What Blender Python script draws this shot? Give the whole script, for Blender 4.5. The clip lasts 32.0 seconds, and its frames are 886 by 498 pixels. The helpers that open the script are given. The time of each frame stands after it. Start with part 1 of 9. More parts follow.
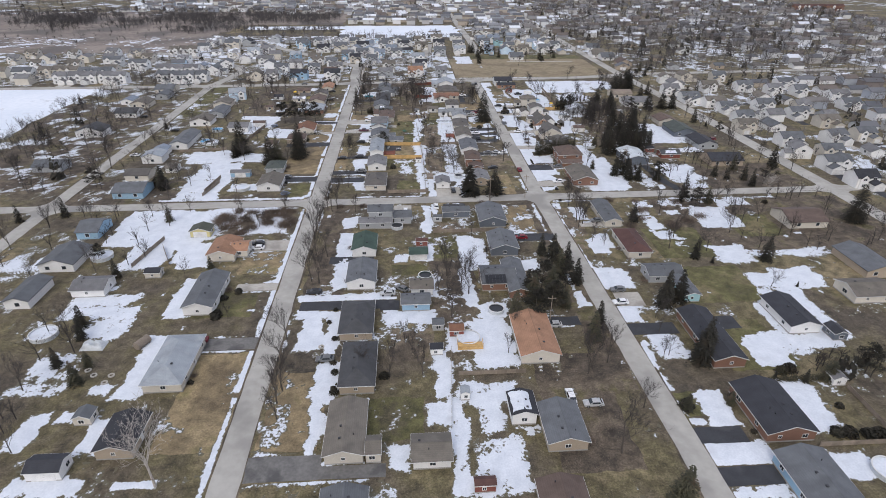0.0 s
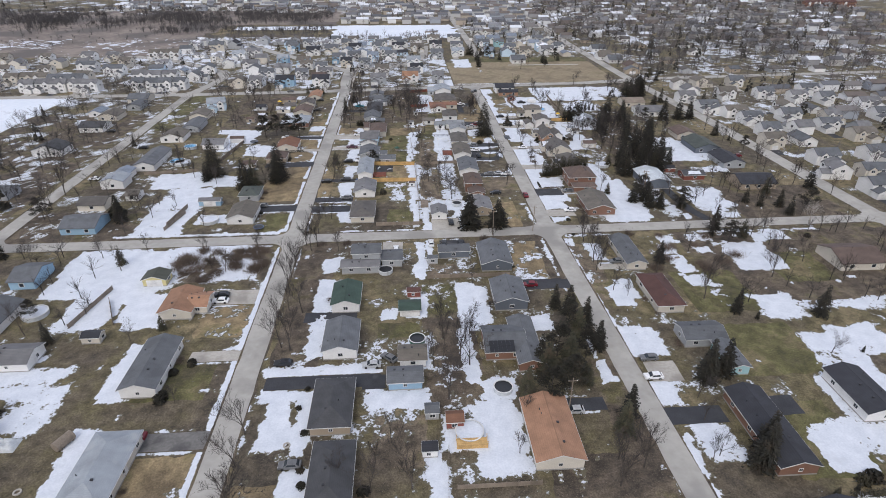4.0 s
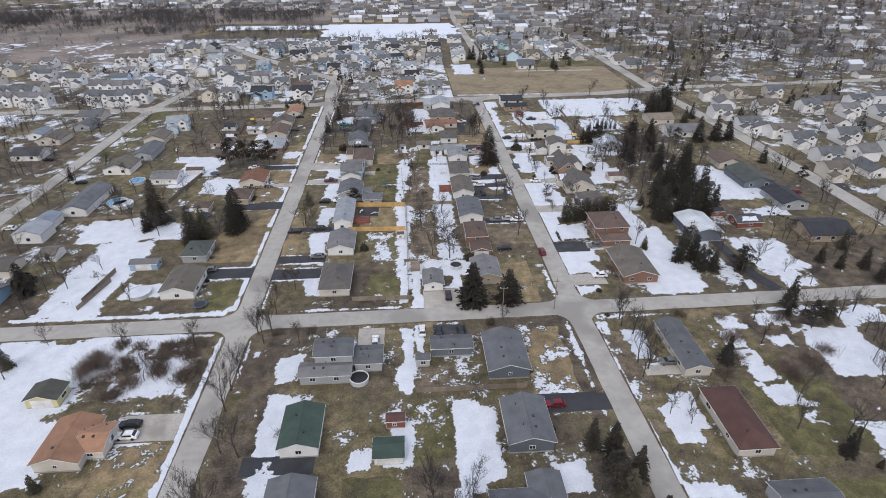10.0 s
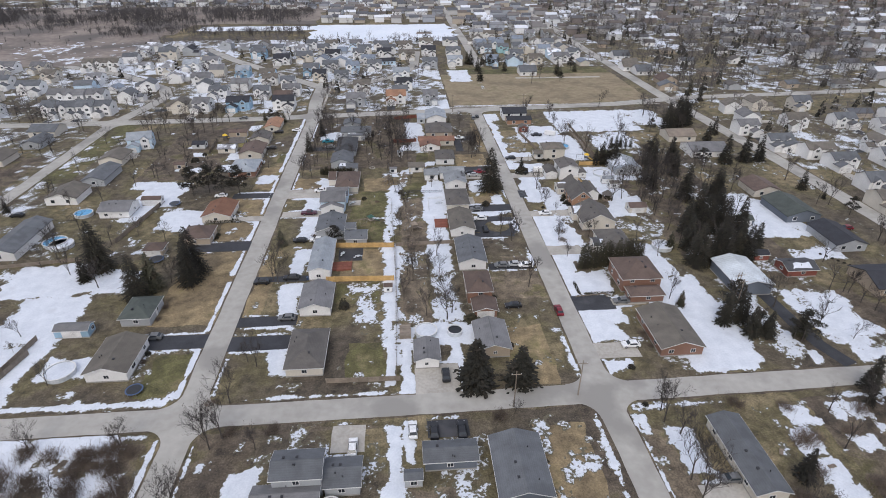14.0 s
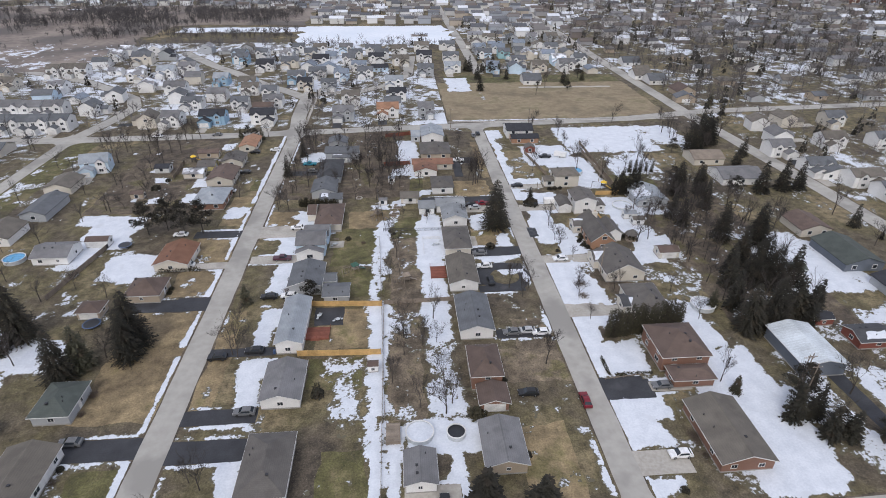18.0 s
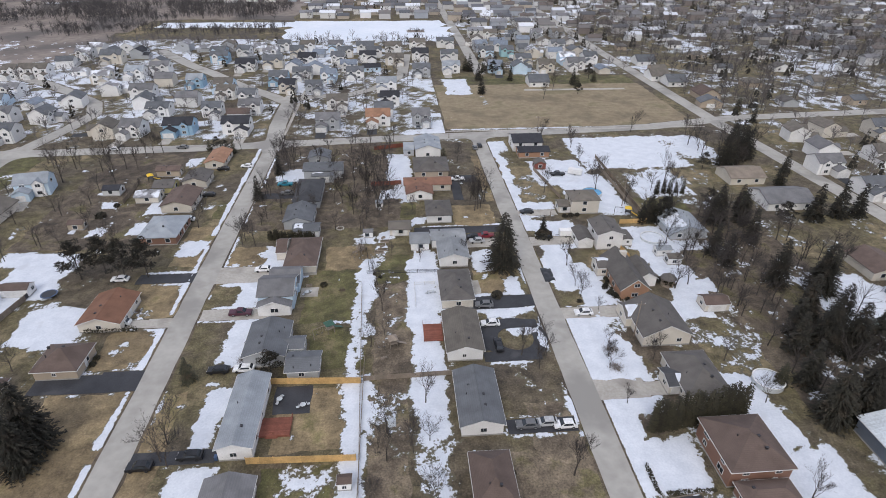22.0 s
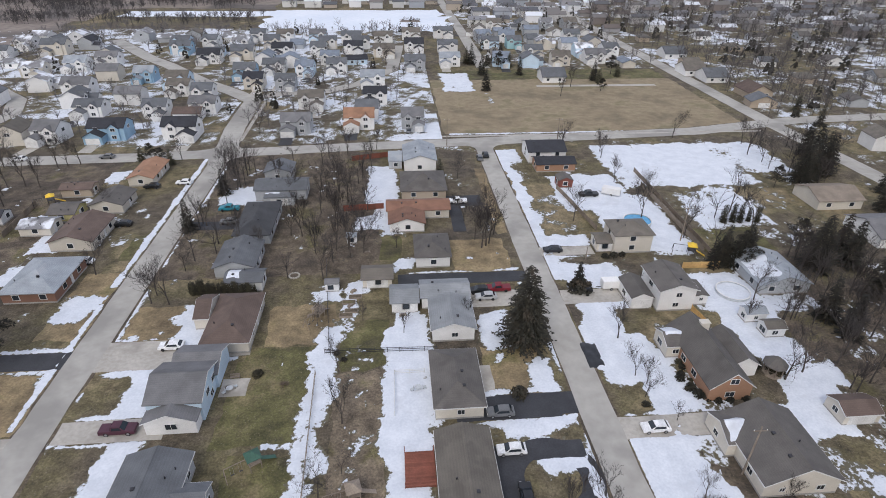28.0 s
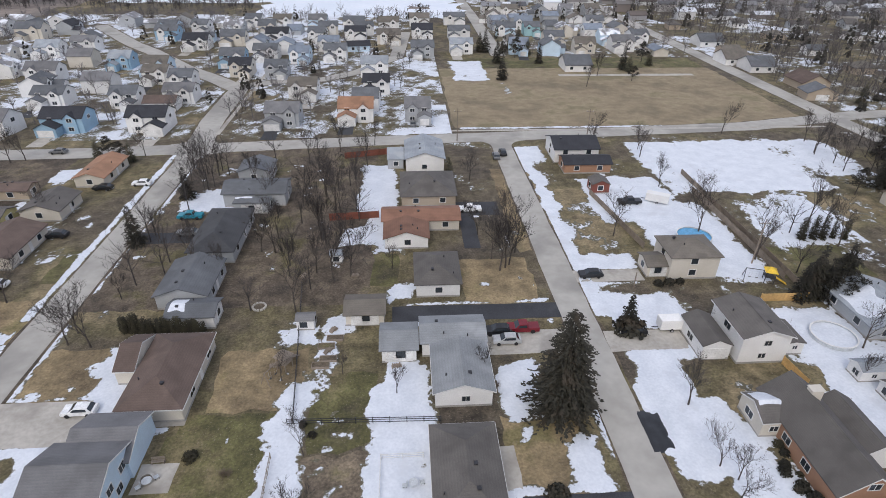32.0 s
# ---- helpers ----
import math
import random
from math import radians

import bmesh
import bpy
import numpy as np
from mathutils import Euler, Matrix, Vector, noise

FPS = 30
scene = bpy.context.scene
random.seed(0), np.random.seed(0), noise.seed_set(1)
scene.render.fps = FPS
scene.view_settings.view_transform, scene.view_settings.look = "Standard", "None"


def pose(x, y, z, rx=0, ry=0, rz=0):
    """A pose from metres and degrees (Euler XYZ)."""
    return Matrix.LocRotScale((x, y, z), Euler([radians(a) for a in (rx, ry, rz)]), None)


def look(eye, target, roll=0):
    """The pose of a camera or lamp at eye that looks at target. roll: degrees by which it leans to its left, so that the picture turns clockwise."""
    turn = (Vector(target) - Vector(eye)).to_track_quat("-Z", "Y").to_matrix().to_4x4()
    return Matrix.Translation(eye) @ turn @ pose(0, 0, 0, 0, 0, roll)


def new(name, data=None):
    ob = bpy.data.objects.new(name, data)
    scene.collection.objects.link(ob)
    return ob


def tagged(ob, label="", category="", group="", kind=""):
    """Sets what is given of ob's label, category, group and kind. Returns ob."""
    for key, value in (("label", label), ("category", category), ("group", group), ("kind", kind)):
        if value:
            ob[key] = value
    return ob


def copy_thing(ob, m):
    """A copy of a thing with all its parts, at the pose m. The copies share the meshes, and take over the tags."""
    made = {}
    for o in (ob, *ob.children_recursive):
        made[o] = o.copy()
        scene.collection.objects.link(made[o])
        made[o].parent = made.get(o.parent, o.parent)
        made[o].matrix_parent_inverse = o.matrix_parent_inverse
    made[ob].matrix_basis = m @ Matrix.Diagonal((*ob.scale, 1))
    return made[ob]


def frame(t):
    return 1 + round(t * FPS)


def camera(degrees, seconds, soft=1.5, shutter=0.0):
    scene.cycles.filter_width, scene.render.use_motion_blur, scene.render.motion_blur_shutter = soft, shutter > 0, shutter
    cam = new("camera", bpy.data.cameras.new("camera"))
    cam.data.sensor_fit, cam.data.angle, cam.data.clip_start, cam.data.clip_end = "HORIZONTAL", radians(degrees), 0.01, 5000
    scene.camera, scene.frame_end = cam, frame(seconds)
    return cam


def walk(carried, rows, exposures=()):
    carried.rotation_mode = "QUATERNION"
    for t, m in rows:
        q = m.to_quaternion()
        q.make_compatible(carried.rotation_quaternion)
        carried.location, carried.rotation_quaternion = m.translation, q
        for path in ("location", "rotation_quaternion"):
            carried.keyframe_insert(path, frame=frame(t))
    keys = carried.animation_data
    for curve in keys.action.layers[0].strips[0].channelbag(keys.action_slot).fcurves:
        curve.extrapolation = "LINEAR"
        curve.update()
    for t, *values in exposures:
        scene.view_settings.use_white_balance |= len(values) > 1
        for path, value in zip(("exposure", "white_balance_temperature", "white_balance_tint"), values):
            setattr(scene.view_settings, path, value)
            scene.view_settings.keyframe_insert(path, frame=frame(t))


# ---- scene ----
cam = camera(76.2, 32.0, soft=0.9)

# seconds, east, north, height, heading to the left of north, tilt, lean
PATH = [
    (0, 0.00, 0.00, 92.13, -3.78, -28.63, 0.32),
    (1, 0.84, 8.13, 92.33, -3.85, -28.77, 0.27),
    (2, 1.55, 16.24, 92.46, -3.89, -28.86, 0.22),
    (3, 2.29, 24.47, 92.54, -3.91, -28.94, 0.19),
    (4, 3.08, 32.95, 92.50, -3.89, -29.04, 0.14),
    (5, 3.90, 41.61, 92.41, -3.86, -29.15, 0.09),
    (6, 4.76, 50.36, 92.29, -3.82, -29.27, 0.04),
    (7, 5.66, 59.13, 92.20, -3.79, -29.40, -0.01),
    (8, 6.69, 67.75, 92.19, -3.75, -29.49, -0.05),
    (9, 7.61, 76.43, 92.11, -3.70, -29.60, -0.09),
    (10, 8.53, 85.17, 91.93, -3.68, -29.71, -0.10),
    (11, 9.30, 93.95, 91.67, -3.70, -29.77, -0.08),
    (12, 9.89, 102.80, 91.31, -3.81, -29.83, -0.03),
    (13, 10.29, 111.63, 90.87, -4.00, -29.88, 0.05),
    (14, 10.56, 120.58, 90.41, -4.26, -29.95, 0.15),
    (15, 10.89, 129.39, 90.07, -4.48, -30.01, 0.25),
    (16, 11.30, 138.07, 89.82, -4.64, -30.06, 0.34),
    (17, 11.83, 146.66, 89.63, -4.74, -30.12, 0.43),
    (18, 12.51, 155.19, 89.48, -4.78, -30.19, 0.49),
    (19, 13.33, 164.03, 89.23, -4.72, -30.26, 0.54),
    (20, 14.27, 173.02, 88.64, -4.69, -30.34, 0.55),
    (21, 15.31, 181.76, 87.28, -4.81, -30.57, 0.53),
    (22, 16.07, 190.39, 85.34, -4.91, -30.76, 0.53),
    (23, 16.71, 198.60, 82.98, -5.05, -30.84, 0.55),
    (24, 17.58, 206.51, 80.36, -5.11, -30.85, 0.63),
    (25, 18.46, 214.59, 77.71, -5.07, -30.79, 0.74),
    (26, 19.21, 223.07, 75.29, -5.12, -30.78, 0.76),
    (27, 19.98, 231.63, 72.96, -5.17, -30.81, 0.75),
    (28, 20.87, 239.93, 70.59, -5.13, -30.87, 0.74),
    (29, 22.03, 247.62, 68.04, -4.90, -30.97, 0.80),
    (30, 22.81, 254.59, 65.39, -4.58, -31.06, 0.82),
    (31, 23.52, 261.08, 62.78, -4.34, -31.09, 0.79),
    (32, 23.41, 267.10, 59.99, -4.05, -31.18, 0.72),
]


def aim(x, y, z, yaw, tilt, lean):
    a, b = radians(yaw), radians(tilt)
    ahead = Vector((-math.sin(a) * math.cos(b), math.cos(a) * math.cos(b), math.sin(b)))
    eye = Vector((x, y, z))
    return look(eye, eye + ahead * 100, lean)


walk(cam, [(t, aim(*rest)) for t, *rest in PATH])

# ---- light: an overcast late-winter day ----
world = bpy.data.worlds.new("overcast_sky")
scene.world = world
world.use_nodes = True
wn = world.node_tree
sky = wn.nodes.new("ShaderNodeTexSky")
sky.sky_type, sky.sun_disc = "NISHITA", False
sky.sun_elevation, sky.sun_rotation = radians(38), radians(200)
sky.air_density, sky.dust_density, sky.ozone_density = 1.0, 4.0, 1.0
soft_sky = wn.nodes.new("ShaderNodeMixRGB")
soft_sky.inputs[0].default_value = 0.75
soft_sky.inputs[2].default_value = (4.85, 5.05, 6.05, 1)
wn.links.new(sky.outputs[0], soft_sky.inputs[1])
wn.links.new(soft_sky.outputs[0], wn.nodes["Background"].inputs[0])
wn.nodes["Background"].inputs[1].default_value = 0.172

sun = new("sun", bpy.data.lights.new("sun", "SUN"))
sun.data.energy, sun.data.angle, sun.data.color = 1.1, radians(25), (1.0, 0.96, 0.9)
sun.matrix_world = look((-40, -110, 130), (0, 0, 0))
scene.view_settings.exposure = -0.06

# ---- materials ----


def grain(name, low, high, rough=0.9, scale=1.0, fine=8.0, bump=0.3, metal=0.0, vary=0.0, third=None, third_at=0.62, lines=0.0, axis=2, hard=0.14):
    """Two scales of mottling between the colours low and high, at metres scale and fine per metre; third: a colour in blotches;
    lines: courses a metre along the axis; vary: how much whole pieces differ."""
    m = bpy.data.materials.new(name)
    m.use_nodes = True
    t = m.node_tree
    n, link = t.nodes, t.links.new
    bsdf = n["Principled BSDF"]
    bsdf.inputs["Roughness"].default_value, bsdf.inputs["Metallic"].default_value = rough, metal
    geo = n.new("ShaderNodeNewGeometry")
    big, small = n.new("ShaderNodeTexNoise"), n.new("ShaderNodeTexNoise")
    for node, s, d in ((big, 1 / scale, 4), (small, fine, 3)):
        node.inputs["Scale"].default_value, node.inputs["Detail"].default_value = s, d
        link(geo.outputs["Position"], node.inputs["Vector"])
    mixer = n.new("ShaderNodeMath")
    mixer.operation = "MULTIPLY_ADD"
    mixer.inputs[1].default_value = 0.45
    link(small.outputs["Fac"], mixer.inputs[0])
    half = n.new("ShaderNodeMath")
    half.operation, half.inputs[1].default_value = "MULTIPLY", 0.55
    link(big.outputs["Fac"], half.inputs[0])
    link(half.outputs[0], mixer.inputs[2])
    ramp = n.new("ShaderNodeValToRGB")
    ramp.color_ramp.elements[0].position, ramp.color_ramp.elements[1].position = 0.5 - hard, 0.5 + hard
    ramp.color_ramp.elements[0].color, ramp.color_ramp.elements[1].color = (*low, 1), (*high, 1)
    link(mixer.outputs[0], ramp.inputs[0])
    out = ramp.outputs[0]
    if third:
        spot = n.new("ShaderNodeTexNoise")
        spot.inputs["Scale"].default_value, spot.inputs["Detail"].default_value = 0.6 / scale, 5
        shift = n.new("ShaderNodeVectorMath")
        shift.inputs[1].default_value = (31, 7, 3)
        link(geo.outputs["Position"], shift.inputs[0])
        link(shift.outputs[0], spot.inputs["Vector"])
        cut = n.new("ShaderNodeMapRange")
        cut.inputs[1].default_value, cut.inputs[2].default_value = third_at - 0.05, third_at + 0.06
        link(spot.outputs["Fac"], cut.inputs[0])
        mix = n.new("ShaderNodeMixRGB")
        mix.inputs[2].default_value = (*third, 1)
        link(cut.outputs[0], mix.inputs[0])
        link(out, mix.inputs[1])
        out = mix.outputs[0]
    height = mixer.outputs[0]
    if lines:
        wave = n.new("ShaderNodeTexWave")
        wave.wave_profile, wave.bands_direction = "SAW", "XYZ"[axis]
        wave.inputs["Scale"].default_value = lines / 3.14
        wave.inputs["Distortion"].default_value = 0.3
        link(geo.outputs["Position"], wave.inputs["Vector"])
        dim = n.new("ShaderNodeMixRGB")
        dim.blend_type, dim.inputs[0].default_value = "MULTIPLY", 0.12
        link(out, dim.inputs[1])
        link(wave.outputs["Color"], dim.inputs[2])
        out = dim.outputs[0]
        height = wave.outputs["Fac"]
    if vary:
        info, hsv, spread = n.new("ShaderNodeObjectInfo"), n.new("ShaderNodeHueSaturation"), n.new("ShaderNodeMapRange")
        spread.inputs[3].default_value, spread.inputs[4].default_value = 1 - vary, 1 + vary
        link(info.outputs["Random"], spread.inputs[0])
        link(spread.outputs[0], hsv.inputs["Value"])
        link(out, hsv.inputs["Color"])
        out = hsv.outputs[0]
    link(out, bsdf.inputs["Base Color"])
    if bump:
        b = n.new("ShaderNodeBump")
        b.inputs["Strength"].default_value, b.inputs["Distance"].default_value = bump, 0.05
        link(height, b.inputs["Height"])
        link(b.outputs[0], bsdf.inputs["Normal"])
    return m


def ground_cover(name, colors, patch=26.0, contrast=1.0):
    """Wet leaf litter, olive grass and straw in stretches of some ten metres, mottled at metre scale, with tufts and pale flecks."""
    m = bpy.data.materials.new(name)
    m.use_nodes = True
    n, link = m.node_tree.nodes, m.node_tree.links.new
    bsdf = n["Principled BSDF"]
    bsdf.inputs["Roughness"].default_value = 0.95
    geo = n.new("ShaderNodeNewGeometry")
    fields = []
    for k, (scale, detail, rough) in enumerate(((1 / patch, 5, 0.62), (0.33, 6, 0.65), (2.6, 4, 0.6), (5.5, 2, 0.5))):
        shift, tex = n.new("ShaderNodeVectorMath"), n.new("ShaderNodeTexNoise")
        shift.inputs[1].default_value = (17 * k, 5 * k, 3)
        tex.inputs["Scale"].default_value, tex.inputs["Detail"].default_value, tex.inputs["Roughness"].default_value = scale, detail, rough
        link(geo.outputs["Position"], shift.inputs[0])
        link(shift.outputs[0], tex.inputs["Vector"])
        fields.append(tex.outputs["Fac"])
    ramp = n.new("ShaderNodeValToRGB")
    while len(ramp.color_ramp.elements) < len(colors):
        ramp.color_ramp.elements.new(0.5)
    for k, c in enumerate(colors):
        ramp.color_ramp.elements[k].position = 0.37 + 0.27 * k / (len(colors) - 1)
        ramp.color_ramp.elements[k].color = (*c, 1)
    link(fields[0], ramp.inputs[0])
    out = ramp.outputs[0]
    for field, low, high in ((fields[1], 0.45, 1.6), (fields[2], 0.62, 1.42)):
        spread, mult = n.new("ShaderNodeMapRange"), n.new("ShaderNodeVectorMath")
        spread.inputs[1].default_value, spread.inputs[2].default_value = 0.3, 0.7
        spread.inputs[3].default_value, spread.inputs[4].default_value = 1 - (1 - low) * contrast, 1 + (high - 1) * contrast
        mult.operation = "SCALE"
        link(field, spread.inputs[0])
        link(out, mult.inputs[0])
        link(spread.outputs[0], mult.inputs["Scale"])
        out = mult.outputs[0]
    cut, mix = n.new("ShaderNodeMapRange"), n.new("ShaderNodeMixRGB")
    cut.inputs[1].default_value, cut.inputs[2].default_value, cut.inputs[4].default_value = 0.66, 0.7, 0.6
    mix.inputs[2].default_value = (0.26, 0.22, 0.17, 1)
    link(fields[3], cut.inputs[0])
    link(cut.outputs[0], mix.inputs[0])
    link(out, mix.inputs[1])
    link(mix.outputs[0], bsdf.inputs["Base Color"])
    b = n.new("ShaderNodeBump")
    b.inputs["Strength"].default_value, b.inputs["Distance"].default_value = 0.5, 0.06
    link(fields[2], b.inputs["Height"])
    link(b.outputs[0], bsdf.inputs["Normal"])
    return m


def rgb(v, k=1.0):
    return tuple(c * k for c in v)


def shade(name, base, **kw):
    return grain(name, rgb(base, 0.78), rgb(base, 1.2), **kw)


ROOF = {k: shade("shingles_" + k, c, rough=0.85, scale=2.5, fine=9.0, bump=0.4, vary=0.12, third=rgb(c, 0.8), lines=7.0, axis=2) for k, c in {
    "taupe": (0.15, 0.135, 0.115), "slate": (0.122, 0.13, 0.141), "black": (0.035, 0.037, 0.045), "green": (0.045, 0.075, 0.06),
    "charcoal": (0.066, 0.068, 0.073), "rust": (0.235, 0.125, 0.085), "tanroof": (0.27, 0.225, 0.18), "umber": (0.118, 0.109, 0.101), "dgreen": (0.07, 0.075, 0.06), "grey": (0.17, 0.17, 0.175), "orange": (0.33, 0.185, 0.115), "orangebrown": (0.2, 0.1, 0.062),
    "brown": (0.125, 0.09, 0.075), "redbrown": (0.1, 0.05, 0.043), "slategreen": (0.075, 0.088, 0.08), "cream2": (0.4, 0.38, 0.32)}.items()}
ROOF["pewter"] = shade("pewter_grey_shingles", (0.235, 0.25, 0.262), rough=0.75, scale=3.0, fine=7.0, bump=0.3, vary=0.1, third=(0.3, 0.315, 0.33), lines=7.0)
ROOF["snowy"] = grain("snow_patched_shingles", (0.15, 0.15, 0.155), (0.24, 0.24, 0.25), rough=0.75, scale=3.0, fine=5.0, bump=0.2, vary=0.1, third=(0.72, 0.75, 0.8), third_at=0.52)
ROOF["bluegrey"] = shade("blue_grey_shingles", (0.2, 0.235, 0.285), rough=0.8, scale=2.5, fine=9.0, bump=0.3, vary=0.15, lines=7.0)
ROOF["silver"] = shade("weathered_grey_shingles", (0.3, 0.33, 0.36), rough=0.75, scale=3.0, fine=7.0, bump=0.3, vary=0.1, third=(0.36, 0.38, 0.4), lines=7.0)
ROOF["steel"] = shade("pale_steel_sheet", (0.66, 0.71, 0.74), rough=0.45, scale=4.0, fine=3.0, bump=0.3, metal=0.2, lines=1.2, axis=1)
WALL = {k: grain("siding_" + k, rgb(c, 0.9), rgb(c, 1.05), rough=0.7, scale=3.0, fine=5.0, bump=0.2, vary=0.08, lines=5.0, axis=2) for k, c in {
    "cream": (0.64, 0.6, 0.525), "white": (0.8, 0.8, 0.79), "tan": (0.42, 0.35, 0.27), "grey": (0.4, 0.42, 0.44), "blue": (0.3, 0.46, 0.6),
    "dgrey": (0.13, 0.15, 0.18), "teal": (0.36, 0.58, 0.62), "yellow": (0.62, 0.55, 0.27), "brick": (0.235, 0.128, 0.09),
    "steelwall": (0.66, 0.68, 0.68), "redwood": (0.22, 0.07, 0.05), "paleblue": (0.58, 0.72, 0.84), "lightbrick": (0.4, 0.23, 0.145)}.items()}
WORDS = {"pewter": "pewter-grey", "charcoal": "charcoal", "rust": "rust-red", "tanroof": "light tan", "snowy": "snow-patched grey", "bluegrey": "blue-grey", "umber": "dark brown-grey", "taupe": "taupe", "slate": "slate-grey", "black": "black", "green": "dark green", "dgreen": "olive-grey", "grey": "grey", "orange": "faded orange",
         "orangebrown": "rust-brown", "brown": "brown", "redbrown": "dark red-brown", "slategreen": "green-grey", "cream2": "cream", "silver": "pale weathered grey",
         "steel": "pale steel", "cream": "cream siding", "white": "white siding", "tan": "tan brick", "blue": "light blue siding", "dgrey": "dark grey siding",
         "teal": "aqua siding", "yellow": "yellow siding", "brick": "red-brown brick", "steelwall": "white steel", "redwood": "barn-red boards", "paleblue": "pale blue siding", "lightbrick": "light orange brick"}

LAWN = ground_cover("winter_ground", ((0.072, 0.059, 0.044), (0.105, 0.086, 0.057), (0.11, 0.094, 0.049), (0.2, 0.16, 0.094)))
GREEN = ground_cover("green_lawn", ((0.074, 0.064, 0.036), (0.084, 0.08, 0.032), (0.112, 0.104, 0.044), (0.155, 0.128, 0.068)), 11.0, 0.85)
STRAW = ground_cover("dry_brown_lawn", ((0.15, 0.114, 0.068), (0.2, 0.153, 0.088), (0.26, 0.2, 0.115), (0.175, 0.148, 0.07)), 10.0, 0.7)
DIRT = ground_cover("bare_brown_soil", ((0.062, 0.05, 0.038), (0.09, 0.071, 0.052), (0.125, 0.1, 0.07), (0.1, 0.087, 0.042)), 9.0)
BROWN = ground_cover("brown_leafy_lawn", ((0.09, 0.072, 0.052), (0.132, 0.105, 0.075), (0.18, 0.144, 0.1), (0.14, 0.122, 0.06)), 8.0)
FIELD = ground_cover("dry_field_grass", ((0.175, 0.142, 0.092), (0.225, 0.18, 0.115), (0.265, 0.215, 0.138), (0.19, 0.162, 0.094)), 16.0, 0.3)
MARSH = grain("brown_marsh_grass", (0.15, 0.125, 0.108), (0.27, 0.228, 0.195), scale=34.0, fine=0.2, bump=0.6, third=(0.12, 0.105, 0.096), third_at=0.55, hard=0.1)
SNOW = grain("old_snow", (0.56, 0.6, 0.66), (0.71, 0.745, 0.8), rough=0.6, scale=3.0, fine=2.5, bump=0.5, third=(0.55, 0.575, 0.62), third_at=0.64)


def grassy(m):
    """Lets tufts of grass stand out of the snow where it lies only a few centimetres thick."""
    n, link = m.node_tree.nodes, m.node_tree.links.new
    bsdf = n["Principled BSDF"]
    old = bsdf.inputs["Base Color"].links[0].from_socket
    geo, split = n.new("ShaderNodeNewGeometry"), n.new("ShaderNodeSeparateXYZ")
    link(geo.outputs["Position"], split.inputs[0])
    tuft = n.new("ShaderNodeTexNoise")
    tuft.inputs["Scale"].default_value, tuft.inputs["Detail"].default_value = 1.6, 7
    link(geo.outputs["Position"], tuft.inputs["Vector"])
    depth = n.new("ShaderNodeMath")
    depth.operation, depth.inputs[1].default_value = "MULTIPLY_ADD", 5.0
    link(split.outputs["Z"], depth.inputs[0])
    link(tuft.outputs["Fac"], depth.inputs[2])
    cut = n.new("ShaderNodeMapRange")
    cut.inputs[1].default_value, cut.inputs[2].default_value = 0.6, 0.72
    link(depth.outputs[0], cut.inputs[0])
    mix = n.new("ShaderNodeMixRGB")
    mix.inputs[1].default_value = (0.105, 0.092, 0.055, 1)
    link(cut.outputs[0], mix.inputs[0])
    link(old, mix.inputs[2])
    link(mix.outputs[0], bsdf.inputs["Base Color"])
    return m


THINSNOW = grassy(grain("thin_snow_with_grass", (0.57, 0.61, 0.67), (0.715, 0.75, 0.805), rough=0.6, scale=3.0, fine=2.5, bump=0.5, third=(0.57, 0.6, 0.65), third_at=0.66))
ICE = grain("snowy_pond_ice", (0.66, 0.72, 0.8), (0.78, 0.82, 0.88), rough=0.55, scale=40.0, fine=0.3, bump=0.1)
ROAD = grain("pale_worn_asphalt", (0.33, 0.318, 0.29), (0.43, 0.415, 0.38), scale=9.0, fine=0.5, bump=0.04, third=(0.28, 0.27, 0.248), third_at=0.58)
CONCRETE = grain("concrete", (0.34, 0.32, 0.285), (0.48, 0.455, 0.41), scale=5.0, fine=1.5, bump=0.1, third=(0.29, 0.27, 0.24), third_at=0.6)
BLACKTOP = grain("dark_blacktop", (0.03, 0.032, 0.037), (0.055, 0.057, 0.065), scale=4.0, fine=5.0, bump=0.15, third=(0.075, 0.075, 0.08), third_at=0.66)
GREYDRIVE = grain("worn_grey_asphalt", (0.12, 0.116, 0.112), (0.19, 0.184, 0.176), scale=3.0, fine=1.5, bump=0.1, third=(0.085, 0.083, 0.082), third_at=0.58)
TRIM = shade("white_trim_paint", (0.68, 0.68, 0.67), rough=0.5, scale=2.0, bump=0.05)
GLASS = bpy.data.materials.new("window_glass")
GLASS.use_nodes = True
gb = GLASS.node_tree.nodes["Principled BSDF"]
gb.inputs["Base Color"].default_value, gb.inputs["Roughness"].default_value = (0.03, 0.037, 0.045, 1), 0.06
FOUND = shade("foundation_concrete", (0.33, 0.32, 0.3), scale=1.5)
CHIM = shade("chimney_brick", (0.3, 0.2, 0.16), scale=0.8, fine=10, lines=10)
METAL = shade("galvanised_metal", (0.42, 0.43, 0.44), rough=0.4, metal=0.7, scale=1.0, bump=0.05)
DARKMETAL = shade("dark_metal", (0.05, 0.05, 0.055), rough=0.5, metal=0.4, scale=1.0, bump=0.05)
BARK = grain("grey_bark", (0.042, 0.035, 0.03), (0.1, 0.085, 0.074), scale=0.6, fine=9.0, bump=0.6, vary=0.2)
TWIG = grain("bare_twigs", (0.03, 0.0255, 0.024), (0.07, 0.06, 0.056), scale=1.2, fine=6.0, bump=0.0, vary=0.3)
# Far trees' twigs: distance haze put into a lighter, greyer colour
GREYTWIG = grain("haze_grey_twigs", (0.11, 0.1, 0.1), (0.185, 0.17, 0.168), scale=6.0, fine=1.0, bump=0.0)
